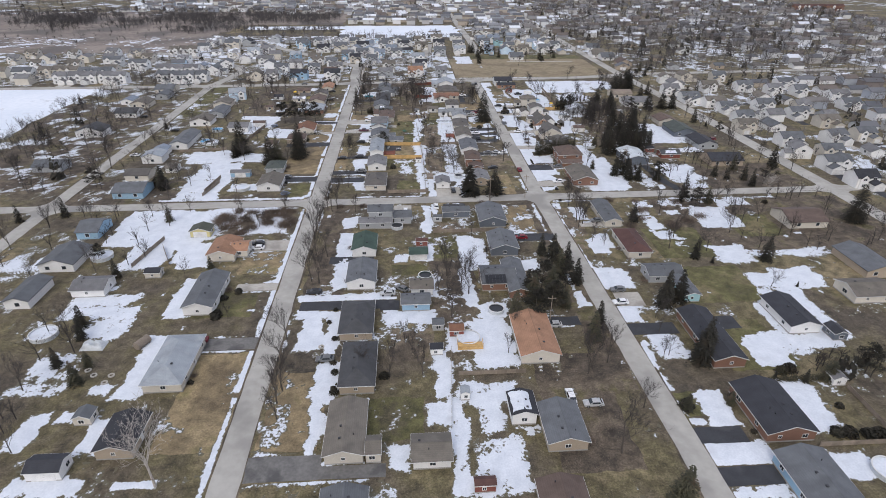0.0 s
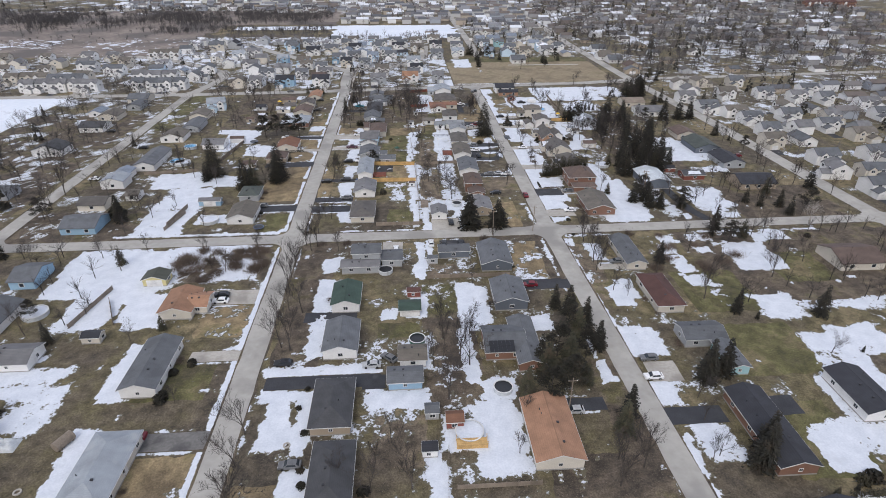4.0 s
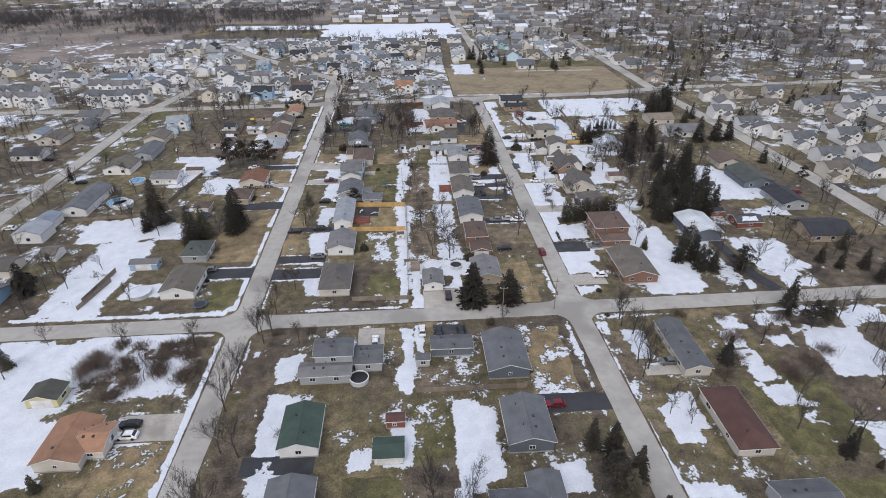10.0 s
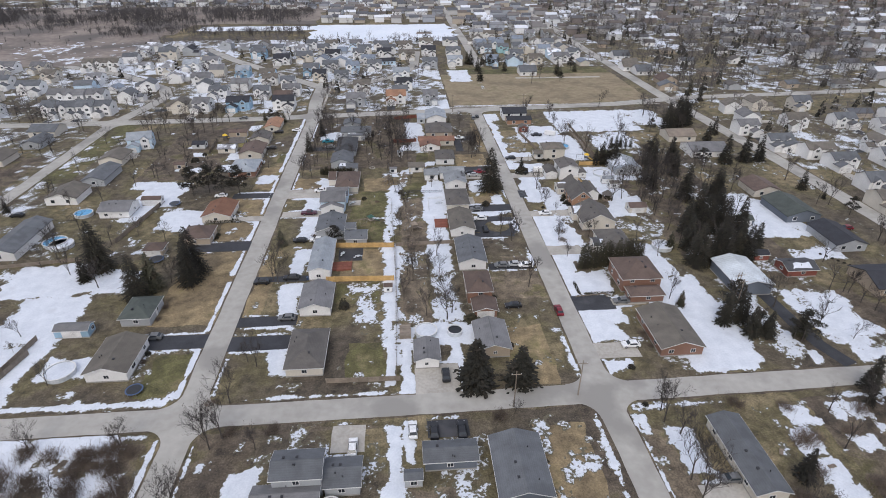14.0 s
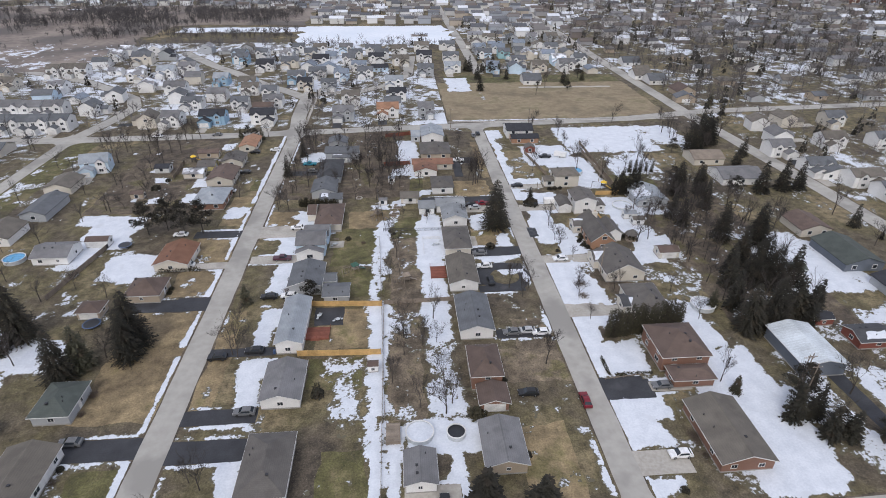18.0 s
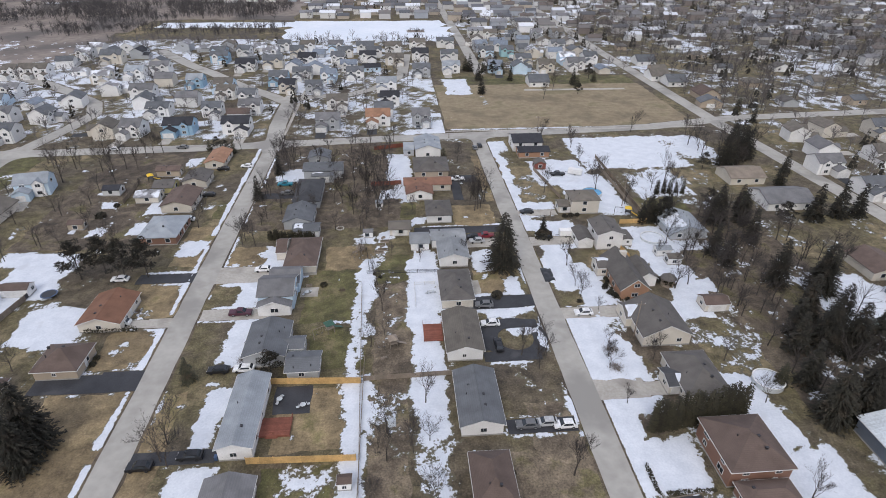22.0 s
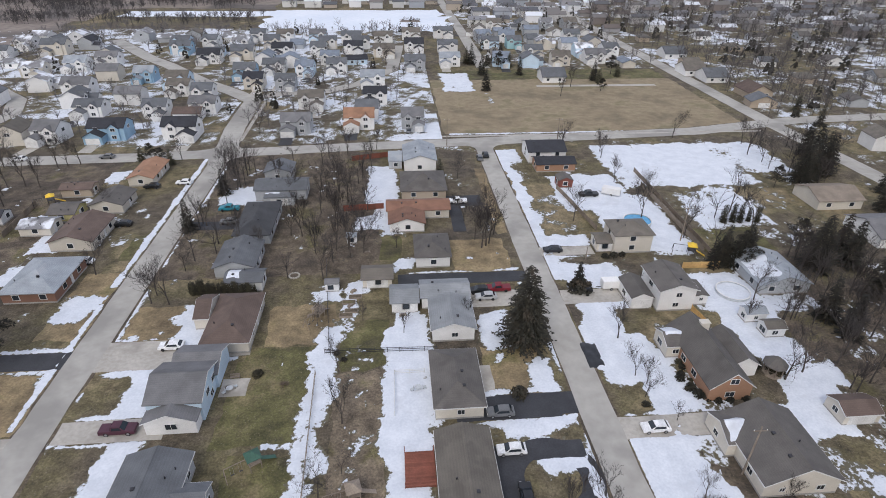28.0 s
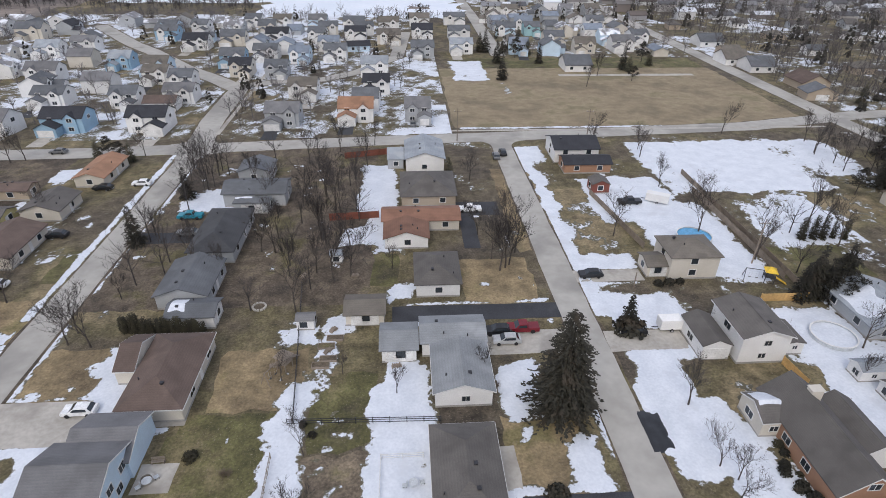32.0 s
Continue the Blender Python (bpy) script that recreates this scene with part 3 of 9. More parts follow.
    if garage == "e":
        garage_door(ob, ww / 2 + 0.02, -wd / 2 + 3.2, 90)
    return ob


def gable_piece(a, b, z, rise, wall_name, roof_name, wall, roof, ob, at, over=0.3, drop=0.0):
    """A gabled block, ridge along y, a wide and b deep, its eaves at z, with walls down to drop."""
    s = Shape().box(-a / 2, a / 2, -b / 2, b / 2, drop, z)
    s.slab([(-a / 2, -b / 2, z), (a / 2, -b / 2, z), (0, -b / 2, z + rise)], (0, b, 0))
    part(wall_name, s, wall, ob, at=at)
    k = rise / (a / 2)
    r = Shape()
    c, t = a / 2 + over, 0.16
    line = [(-c, z - over * k + t), (0, z + rise + t), (c, z - over * k + t), (c, z - over * k), (0, z + rise), (-c, z - over * k)]
    r.v = [(x, y, q) for y in (-b / 2 - over, b / 2 + over) for x, q in line]
    r.f = [(i, i + 6, (i + 1) % 6 + 6, (i + 1) % 6) for i in range(6)] + [(0, 1, 4, 5), (1, 2, 3, 4), (11, 10, 7, 6), (10, 9, 8, 7)]
    part(roof_name, r, roof, ob, at=at)


def family_house(x, y, w, h, roof, wall, turn=0.0):
    """A newer two-storey house with a front gable and a garage wing; wide ones are rows of such houses."""
    rnd = random.Random(round(x * 7 + y * 3))
    if w > 22:
        n = round(w / 9.5)
        for i in range(n):
            family_house(x - w / 2 + (i + 0.5) * w / n, y + rnd.choice((0, 1.2)), w / n, h, roof, wall, 0)
        return
    if w > 10.5:
        w = 10.5 + 0.4 * (w - 10.5)
    h *= 0.94
    ob = thing("house", x, y, 0, turn, f"two-storey house with {WORDS[roof]} gabled roof and {WORDS[wall]}", "house")
    side = rnd.choice((-1, 1))
    body = max(7.0, w - 0.6)
    gable_piece(8.6, body, h, 2.0 + rnd.uniform(0, 0.6), "wall", "roof", WALL[wall], ROOF[roof], ob, pose(0, 1.7, 0, 0, 0, 90))
    gw = min(6.2, body * 0.5)
    gx = side * (body / 2 - gw / 2)
    gable_piece(gw, 4.2, 2.8, gw * 0.26, "garage_wall", "garage_roof", WALL[wall], ROOF[roof], ob, pose(gx, -4.4, 0))
    garage_door(ob, gx, -6.54, 0, 4.6 if gw > 5.2 else 2.8)
    fx = -side * body * 0.22
    gable_piece(3.6, 4.4, h - 0.1, 1.5, "gable_wall", "gable_roof", WALL[wall if rnd.random() < 0.7 else "white"], ROOF[roof], ob, pose(fx, -0.9, 0), 0.25, 0.0)
    LANES.append((x, y, turn, gx, CONCRETE if rnd.random() < 0.6 else BLACKTOP))
    pane = once("dark_window", dark_window)
    for wx, wz in ((fx, 1.5), (fx, 4.1), (gx, 4.25)) if y < 560 else ((fx, 4.1),):
        part("window", pane, TRIM, ob, at=pose(wx, -3.13 if wx == fx else -2.63, wz))
    part("window", pane, TRIM, ob, at=pose(body / 2 + 0.02, 1.6, 4.0, 0, 0, 90))
    return ob


LANES = []


def dark_window():
    s = Shape().box(-0.85, 0.85, -0.04, 0.03, -0.65, 0.65).box(-0.72, -0.05, -0.055, -0.035, -0.52, 0.52).box(0.05, 0.72, -0.055, -0.035, -0.52, 0.52)
    me = s.mesh("window", TRIM)
    me.materials.append(GLASS)
    for p in list(me.polygons)[6:]:
        p.material_index = 1
    return me


house(-18.6, -10.1, 79.3, 95.0, 2.7, 'gy', 'taupe', 'cream')
house(-10.1, -6.8, 79.5, 84.6, 2.6, 'gx', 'taupe', 'cream')
house(-17.5, -8.8, 99.2, 115.8, 2.7, 'hy', 'charcoal', 'tan')
house(-19.4, -10.2, 119.2, 134.4, 2.7, 'hy', 'charcoal', 'tan')
house(-19.5, -10.4, 143.7, 157.0, 2.9, 'gy', 'slate', 'white')
house(-19.4, -11.0, 163.7, 175.6, 2.9, 'gy', 'green', 'white')
house(-15.3, -5.8, 188.3, 195.2, 5.2, 'gx', 'slate', 'grey')
house(-18.5, -6.2, 184.4, 189.7, 2.7, 'gx', 'grey', 'grey')
house(-6.1, 1.0, 188.0, 195.0, 2.8, 'gx', 'slate', 'grey')
house(-0.9, 7.4, 77.1, 84.6, 2.5, 'gx', 'taupe', 'white')
house(-0.5, 6.7, 139.6, 146.0, 2.5, 'gx', 'taupe', 'white')
house(-3.1, 5.5, 131.8, 137.8, 2.6, 'gx', 'slate', 'blue')
house(-0.5, 5.9, 160.7, 166.2, 2.4, 'gx', 'green', 'white')
house(20.9, 31.8, 141.0, 152.2, 2.8, 'gx', 'slate', 'brick')
house(28.4, 35.1, 136.4, 155.6, 2.7, 'gy', 'slate', 'brick')
house(26.4, 36.2, 161.9, 174.7, 3.0, 'gy', 'slate', 'dgrey')
house(25.3, 35.5, 183.4, 198.1, 2.8, 'gy', 'slate', 'dgrey')
house(12.3, 22.9, 192.2, 197.6, 2.8, 'gx', 'slate', 'dgrey')
house(8.6, 12.2, 189.1, 191.7, 2.2, 'gx', 'slate', 'grey')
house(26.4, 36.7, 107.4, 125.3, 2.8, 'gy', 'orange', 'cream')
house(26.9, 35.8, 79.9, 91.9, 2.7, 'gy', 'slate', 'tan')
house(20.6, 26.7, 87.6, 95.1, 3.2, 'gy', 'black', 'white', snowy=(-0.9, 0.9, -0.95, 0.7))
house(22.4, 31.7, 64.6, 71.9, 2.7, 'gy', 'brown', 'tan')
house(-17.8, -8.8, 65.9, 72.1, 2.7, 'gy', 'slate', 'grey')
house(-62.7, -53.1, 102.2, 121.2, 2.7, 'hy', 'silver', 'cream')
house(-63.8, -55.0, 133.0, 152.1, 2.9, 'gy', 'slate', 'white')
house(-66.2, -56.7, 163.3, 175.6, 2.6, 'gy', 'orange', 'cream')
house(-59.3, -53.3, 165.9, 173.9, 2.5, 'gx', 'orange', 'cream')
house(-77.2, -69.6, 180.9, 186.8, 2.5, 'gy', 'dgreen', 'yellow')
house(-64.5, -56.4, 83.2, 94.0, 2.6, 'gy', 'black', 'tan')
house(-75.2, -68.2, 78.8, 83.6, 2.5, 'gx', 'black', 'white')
house(-73.3, -69.3, 93.1, 96.8, 2.1, 'gy', 'slate', 'cream')
house(-116.7, -105.2, 159.4, 172.8, 2.7, 'gy', 'slate', 'white')
house(-99.2, -89.1, 144.0, 152.5, 2.6, 'gx', 'grey', 'white')
house(-114.9, -107.4, 139.0, 152.6, 2.7, 'gy', 'slate', 'white')
house(-116.1, -108.0, 181.8, 193.6, 2.8, 'gx', 'slate', 'blue')
house(72.9, 84.3, 79.7, 95.8, 2.7, 'gy', 'black', 'brick')
house(71.4, 82.2, 62.4, 75.8, 2.7, 'gy', 'slate', 'blue')
house(73.3, 82.0, 103.1, 125.6, 2.7, 'gy', 'black', 'brick')
house(78.7, 84.0, 131.8, 142.6, 2.6, 'gy', 'slate', 'teal')
house(72.5, 83.9, 142.7, 150.7, 2.7, 'gx', 'slate', 'grey')
house(71.4, 79.8, 157.9, 175.4, 2.7, 'hy', 'redbrown', 'cream')
house(71.0, 78.0, 181.2, 200.3, 2.6, 'gy', 'slate', 'cream')
house(100.3, 109.4, 115.4, 130.7, 2.7, 'gy', 'black', 'white')
house(110.4, 114.4, 112.2, 117.2, 2.2, 'gy', 'black', 'dgrey')
house(141.5, 152.9, 141.7, 158.8, 2.7, 'gy', 'slate', 'tan')
house(128.0, 141.9, 128.3, 138.5, 2.6, 'gx', 'taupe', 'cream')
house(138.4, 153.6, 176.6, 190.0, 2.7, 'gx', 'brown', 'cream')
house(124.0, 130.4, 285.4, 290.2, 2.2, 'gx', 'slategreen', 'dgrey')
house(90.8, 97.4, 297.8, 302.6, 2.3, 'gx', 'brown', 'cream')
house(-18.4, -9.2, 220.2, 235.0, 2.7, 'hy', 'umber', 'cream')
house(-18.6, -9.7, 243.3, 255.7, 2.7, 'gy', 'grey', 'white')
house(-18.4, -11.5, 260.9, 280.1, 3.4, 'gy', 'silver', 'white')
house(-19.1, -9.6, 285.3, 297.8, 3.2, 'gy', 'slate', 'grey')
house(-11.0, -6.0, 288.2, 292.9, 2.6, 'gx', 'slate', 'grey')
house(-9.3, -1.9, 280.8, 287.5, 2.6, 'gx', 'slate', 'grey')
house(-16.1, -7.0, 322.2, 338.2, 2.7, 'hy', 'brown', 'cream')
house(-19.3, -16.2, 329.8, 338.2, 2.7, 'gx', 'brown', 'cream', windows=False)
house(-20.4, -10.9, 347.6, 359.8, 2.9, 'gy', 'slate', 'grey')
house(-16.6, -8.3, 341.9, 347.5, 2.7, 'gx', 'slate', 'white', snowy=(-0.9, -0.2, -0.9, 0.6))
house(-15.8, -7.6, 383.2, 386.5, 2.8, 'hx', 'slate', 'grey', snowy=(-0.9, 0.1, -0.9, 0.2))
house(-19.6, -10.2, 362.2, 381.0, 2.8, 'hy', 'charcoal', 'grey')
house(-19.2, -4.4, 386.6, 395.5, 3.4, 'gx', 'slate', 'grey')
house(-19.1, -10.3, 400.1, 408.5, 3.0, 'gy', 'slate', 'grey')
house(11.4, 17.7, 220.9, 229.0, 2.6, 'gy', 'grey', 'white')
house(26.4, 34.9, 223.7, 235.3, 2.7, 'gy', 'grey', 'tan')
house(26.4, 33.8, 245.9, 256.7, 4.2, 'hy', 'brown', 'brick', pitch=0.62)
house(27.4, 34.2, 239.3, 245.7, 2.5, 'gy', 'brown', 'brick')
house(25.8, 34.6, 263.2, 278.7, 3.0, 'gy', 'slate', 'white')
house(25.1, 33.7, 284.2, 299.4, 2.9, 'gy', 'taupe', 'white')
house(25.4, 34.0, 303.5, 317.7, 2.9, 'hy', 'umber', 'cream')
house(26.2, 35.0, 322.8, 333.2, 3.0, 'gy', 'pewter', 'white')
house(18.5, 24.6, 332.3, 339.2, 2.7, 'gx', 'pewter', 'white')
house(24.7, 35.2, 333.3, 340.2, 3.0, 'gx', 'pewter', 'white')
house(12.3, 19.4, 341.5, 347.5, 2.5, 'gx', 'taupe', 'cream')
house(24.2, 32.8, 349.0, 360.2, 3.0, 'hy', 'umber', 'white')
house(18.2, 27.8, 366.0, 373.2, 2.6, 'gy', 'rust', 'white')
house(17.6, 34.8, 373.3, 380.4, 2.7, 'gx', 'rust', 'cream')
house(21.6, 35.0, 385.0, 399.6, 2.8, 'hy', 'umber', 'tan')
house(22.8, 33.6, 405.0, 419.6, 3.8, 'gy', 'silver', 'white')
house(18.2, 22.7, 407.6, 416.0, 2.8, 'gx', 'silver', 'grey')
house(70.3, 81.4, 221.1, 237.9, 2.7, 'gy', 'taupe', 'brick')
house(70.4, 82.2, 248.8, 261.2, 4.4, 'hy', 'brown', 'brick', pitch=0.5)
house(71.0, 81.0, 243.3, 248.6, 2.5, 'hx', 'brown', 'brick')
house(101.5, 112.6, 244.6, 260.0, 3.6, 'gy', 'steel', 'dgrey', pitch=0.26, windows=False)
house(70.0, 82.0, 286.0, 299.5, 3.0, 'gy', 'umber', 'cream', pitch=0.5)
house(68.8, 73.2, 293.4, 300.1, 2.8, 'gx', 'umber', 'cream', snowy=(-0.9, 0.9, -0.2, 0.95))
house(71.9, 81.6, 267.7, 281.1, 3.0, 'hy', 'umber', 'cream', pitch=0.6)
house(69.5, 75.0, 270.9, 276.7, 2.7, 'gx', 'charcoal', 'cream', snowy=(-0.2, 0.9, 0.0, 0.9))
house(69.0, 73.3, 315.5, 321.2, 2.8, 'gx', 'umber', 'cream', snowy=(-0.9, 0.8, -0.95, 0.3))
house(73.0, 81.4, 329.2, 339.4, 5.2, 'gy', 'umber', 'white')
house(68.0, 72.9, 330.6, 338.6, 2.9, 'gy', 'umber', 'white')
house(71.8, 81.9, 352.4, 361.0, 5.0, 'hx', 'taupe', 'cream')
house(68.0, 73.2, 353.4, 358.9, 2.6, 'gx', 'taupe', 'cream')
house(64.4, 77.6, 402.4, 409.6, 2.7, 'gx', 'black', 'lightbrick')
house(63.4, 76.4, 409.8, 421.4, 4.0, 'gx', 'black', 'white')
house(97.6, 109.6, 333.4, 347.0, 2.6, 'gy', 'silver', 'grey', snowy=(-0.8, 0.5, -0.95, -0.05))
house(89.5, 94.2, 324.5, 327.6, 2.2, 'gx', 'silver', 'white')
house(90.9, 95.1, 319.7, 323.1, 2.2, 'gx', 'taupe', 'white')
house(137.0, 151.0, 371.5, 383.5, 2.8, 'gx', 'tanroof', 'cream')
house(146.0, 157.0, 266.0, 281.6, 2.7, 'gy', 'black', 'grey')
house(142.6, 155.6, 286.6, 303.6, 2.7, 'gy', 'slategreen', 'dgrey')
house(143.0, 154.2, 308.0, 320.2, 2.7, 'gy', 'brown', 'cream')
house(138.6, 156.0, 350.4, 364.0, 2.8, 'gx', 'grey', 'white')
house(121.7, 131.6, 252.8, 260.0, 2.5, 'gx', 'charcoal', 'redwood', snowy=(-0.6, 0.6, 0.15, 0.8))
house(141.0, 157.0, 241.6, 254.6, 2.7, 'gx', 'black', 'tan')
house(182.3, 194.7, 353.3, 365.7, 2.8, 'gy', 'slate', 'white')
house(-63.2, -53.1, 221.5, 235.0, 2.7, 'gy', 'taupe', 'white')
house(-63.8, -55.6, 242.1, 252.4, 2.7, 'hy', 'slategreen', 'grey')
house(-78.0, -69.4, 238.5, 242.3, 2.4, 'gx', 'grey', 'blue')
house(-61.9, -52.3, 284.4, 293.6, 2.7, 'hx', 'brown', 'tan', pitch=0.55)
house(-60.0, -49.7, 300.0, 313.0, 2.6, 'gy', 'orangebrown', 'cream')
house(-85.9, -78.8, 316.0, 319.9, 2.4, 'gx', 'brown', 'white')
house(-61.2, -49.8, 340.7, 355.2, 2.7, 'hy', 'silver', 'brick')
house(-62.0, -51.4, 361.6, 375.6, 2.7, 'gy', 'brown', 'cream')
house(-73.1, -64.8, 369.6, 376.2, 2.4, 'gx', 'snowy', 'cream')
house(-69.6, -62.3, 376.8, 384.6, 2.5, 'gx', 'umber', 'yellow')
house(-58.1, -50.2, 398.7, 413.4, 2.6, 'gy', 'orange', 'cream')
house(-73.7, -64.6, 392.0, 397.6, 2.6, 'gx', 'brown', 'tan')
house(-61.2, -52.0, 381.2, 391.6, 2.6, 'gy', 'umber', 'cream')
house(-119.4, -106.6, 217.0, 229.4, 2.7, 'gx', 'slate', 'blue')
house(-124.0, -114.0, 258.4, 267.6, 3.4, 'gy', 'silver', 'white')
house(-123.4, -116.0, 268.8, 277.0, 2.7, 'gy', 'bluegrey', 'white')
house(-118.6, -109.0, 278.4, 301.6, 2.9, 'gy', 'slate', 'white')
HOUSES.append((-116.0, -104.0, 374.0, 385.5))
family_house(-110.0, 380.5, 11.5, 5.0, 'silver', 'paleblue', 12)
house(-119.8, -109.2, 357.6, 370.0, 2.7, 'gy', 'taupe', 'cream')
house(-116.2, -107.0, 335.4, 352.6, 2.7, 'gy', 'slate', 'grey')
house(-170.8, -157.6, 338.2, 350.0, 2.8, 'gx', 'charcoal', 'white')
house(-170.6, -159.2, 359.4, 372.4, 2.8, 'gy', 'taupe', 'cream')
house(-163.8, -155.0, 381.0, 394.0, 2.8, 'gy', 'slate', 'grey')
house(-170.4, -157.2, 398.4, 411.0, 2.8, 'gx', 'slate', 'cream')
house(-179.8, -171.8, 368.0, 379.0, 2.7, 'gy', 'bluegrey', 'white')
house(-122.8, -112.0, 236.8, 246.0, 2.6, 'gx', 'umber', 'cream')
house(-108.8, -103.2, 245.6, 252.6, 2.4, 'gx', 'taupe', 'white')
house(-174.4, -160.0, 300.6, 312.4, 3.2, 'gy', 'charcoal', 'white')
house(-168.0, -155.0, 249.0, 259.5, 2.7, 'gx', 'slate', 'grey')
house(-97.0, -86.0, 306.0, 316.0, 2.8, 'gx', 'grey', 'white')
house(-121.6, -109.6, 318.6, 331.0, 2.8, 'gy', 'taupe', 'white')
house(4.6, 7.8, 340.9, 343.3, 2.2, 'gx', 'grey', 'white')
house(4.3, 7.7, 112.2, 115.0, 2.1, 'gx', 'black', 'white')
house(5.3, 8.6, 122.5, 125.8, 2.1, 'gx', 'slate', 'grey')
house(9.7, 13.7, 119.4, 123.0, 2.2, 'gx', 'orangebrown', 'redwood')
house(117.5, 122.4, 262.6, 266.3, 2.2, 'gx', 'black', 'redwood')
house(3.7, 6.3, 253.3, 255.5, 2.0, 'gx', 'brown', 'white')
house(-82.1, -77.1, 154.2, 157.8, 2.0, 'gx', 'black', 'cream')
house(1.9, 6.1, 170.2, 172.9, 2.2, 'gx', 'redbrown', 'redwood')
house(10.9, 15.2, 71.2, 73.5, 2.2, 'gx', 'redbrown', 'redwood')
house(10.5, 12.8, 95.9, 98.5, 2.2, 'gy', 'silver', 'white')
house(-71.4, -65.0, 278.0, 283.6, 2.4, 'hy', 'brown', 'tan')
house(68.4, 73.0, 390.2, 394.8, 2.6, 'gy', 'umber', 'redwood')
house(7.9, 10.6, 361.3, 363.8, 2.0, 'gx', 'silver', 'white')
house(-62.7, -47.6, 434.9, 447.9, 5.2, 'gx', 'black', 'white', pitch=0.5, windows='few', garage='s')
house(-88.3, -71.5, 436.3, 446.6, 5.0, 'gx', 'black', 'blue', pitch=0.5, windows='few', garage='s')
house(-103.9, -91.9, 461.9, 474.9, 4.6, 'gx', 'slate', 'white', pitch=0.5, windows='few', garage='s')
house(-61.1, -49.7, 465.4, 476.2, 4.6, 'gx', 'grey', 'white', pitch=0.5, windows='few', garage='s')
house(-64.4, -53.3, 459.2, 466.4, 3.0, 'gx', 'brown', 'white', pitch=0.5, windows='few', garage='')
house(-21.2, -9.3, 438.5, 451.5, 5.0, 'gx', 'grey', 'grey', pitch=0.5, windows='few', garage='s')
house(-18.9, -7.7, 469.3, 481.5, 5.0, 'gx', 'taupe', 'white', pitch=0.5, windows='few', garage='s')
house(-33.1, -23.6, 498.8, 511.8, 4.6, 'gy', 'slate', 'grey', pitch=0.5, windows='few', garage='s')
house(-83.3, -68.3, 551.0, 564.0, 5.0, 'gx', 'black', 'white', pitch=0.5, windows='few', garage='s')
house(-104.5, -90.7, 575.0, 588.0, 5.0, 'gx', 'slate', 'blue', pitch=0.5, windows='few', garage='s')
house(-100.2, -90.7, 513.6, 526.6, 5.0, 'gy', 'silver', 'blue', pitch=0.5, windows='few', garage='s')
house(-132.6, -119.3, 547.6, 560.6, 5.0, 'gx', 'grey', 'white', pitch=0.5, windows='few', garage='s')
house(-142.0, -130.0, 535.7, 548.7, 5.0, 'gx', 'silver', 'white', pitch=0.5, windows='few', garage='s')
house(-124.5, -109.0, 493.7, 506.7, 5.0, 'gx', 'grey', 'white', pitch=0.5, windows='few', garage='s')
house(-77.7, -67.7, 490.2, 503.2, 5.0, 'gy', 'taupe', 'white', pitch=0.5, windows='few', garage='s')
house(-65.0, -55.8, 483.3, 494.2, 5.0, 'gx', 'slate', 'white', pitch=0.5, windows='few', garage='s')
house(-68.3, -53.0, 560.3, 573.3, 5.0, 'gx', 'slate', 'cream', pitch=0.5, windows='few', garage='s')
house(-47.2, -33.4, 567.3, 580.3, 5.0, 'gx', 'black', 'white', pitch=0.5, windows='few', garage='s')
house(-44.6, -32.3, 528.7, 541.7, 5.0, 'gx', 'slate', 'white', pitch=0.5, windows='few', garage='s')
house(-56.2, -44.5, 518.0, 531.0, 5.0, 'gy', 'slate', 'blue', pitch=0.5, windows='few', garage='s')
house(0.8, 14.1, 442.8, 455.0, 5.0, 'gx', 'orange', 'white', pitch=0.5, windows='few', garage='s')
house(23.0, 31.8, 442.2, 455.2, 5.0, 'gx', 'grey', 'grey', pitch=0.5, windows='few', garage='s')
house(7.8, 18.0, 473.8, 486.8, 5.0, 'gx', 'black', 'white', pitch=0.5, windows='few', garage='s')
house(4.6, 17.6, 502.0, 515.0, 5.0, 'gx', 'silver', 'white', pitch=0.5, windows='few', garage='s')
house(-12.7, -2.3, 528.3, 541.3, 5.0, 'gy', 'slate', 'white', pitch=0.5, windows='few', garage='s')
house(26.0, 38.0, 533.6, 546.6, 5.0, 'gx', 'slate', 'grey', pitch=0.5, windows='few', garage='s')
house(44.5, 56.9, 540.8, 553.8, 5.0, 'gx', 'silver', 'white', pitch=0.5, windows='few', garage='s')
house(26.6, 39.8, 577.5, 590.5, 5.0, 'gx', 'black', 'white', pitch=0.5, windows='few', garage='s')
house(45.5, 59.6, 574.3, 587.3, 5.0, 'gx', 'slate', 'white', pitch=0.5, windows='few', garage='s')
house(-7.9, 4.9, 573.0, 586.0, 5.0, 'gx', 'black', 'white', pitch=0.5, windows='few', garage='s')
house(8.2, 23.6, 564.0, 577.0, 5.0, 'gx', 'taupe', 'cream', pitch=0.5, windows='few', garage='s')
house(25.5, 40.1, 614.0, 627.0, 5.0, 'gx', 'taupe', 'white', pitch=0.5, windows='few', garage='s')
house(45.2, 61.8, 618.0, 631.0, 5.0, 'gx', 'slate', 'white', pitch=0.5, windows='few', garage='s')
house(-12.1, 3.4, 602.8, 615.8, 5.0, 'gx', 'slate', 'white', pitch=0.5, windows='few', garage='s')
house(8.2, 22.2, 601.0, 614.0, 5.0, 'gx', 'taupe', 'white', pitch=0.5, windows='few', garage='s')
house(88.9, 98.2, 585.4, 598.4, 5.0, 'gy', 'slate', 'teal', pitch=0.5, windows='few', garage='s')
house(93.9, 105.3, 559.1, 572.1, 5.0, 'gy', 'slate', 'cream', pitch=0.5, windows='few', garage='s')
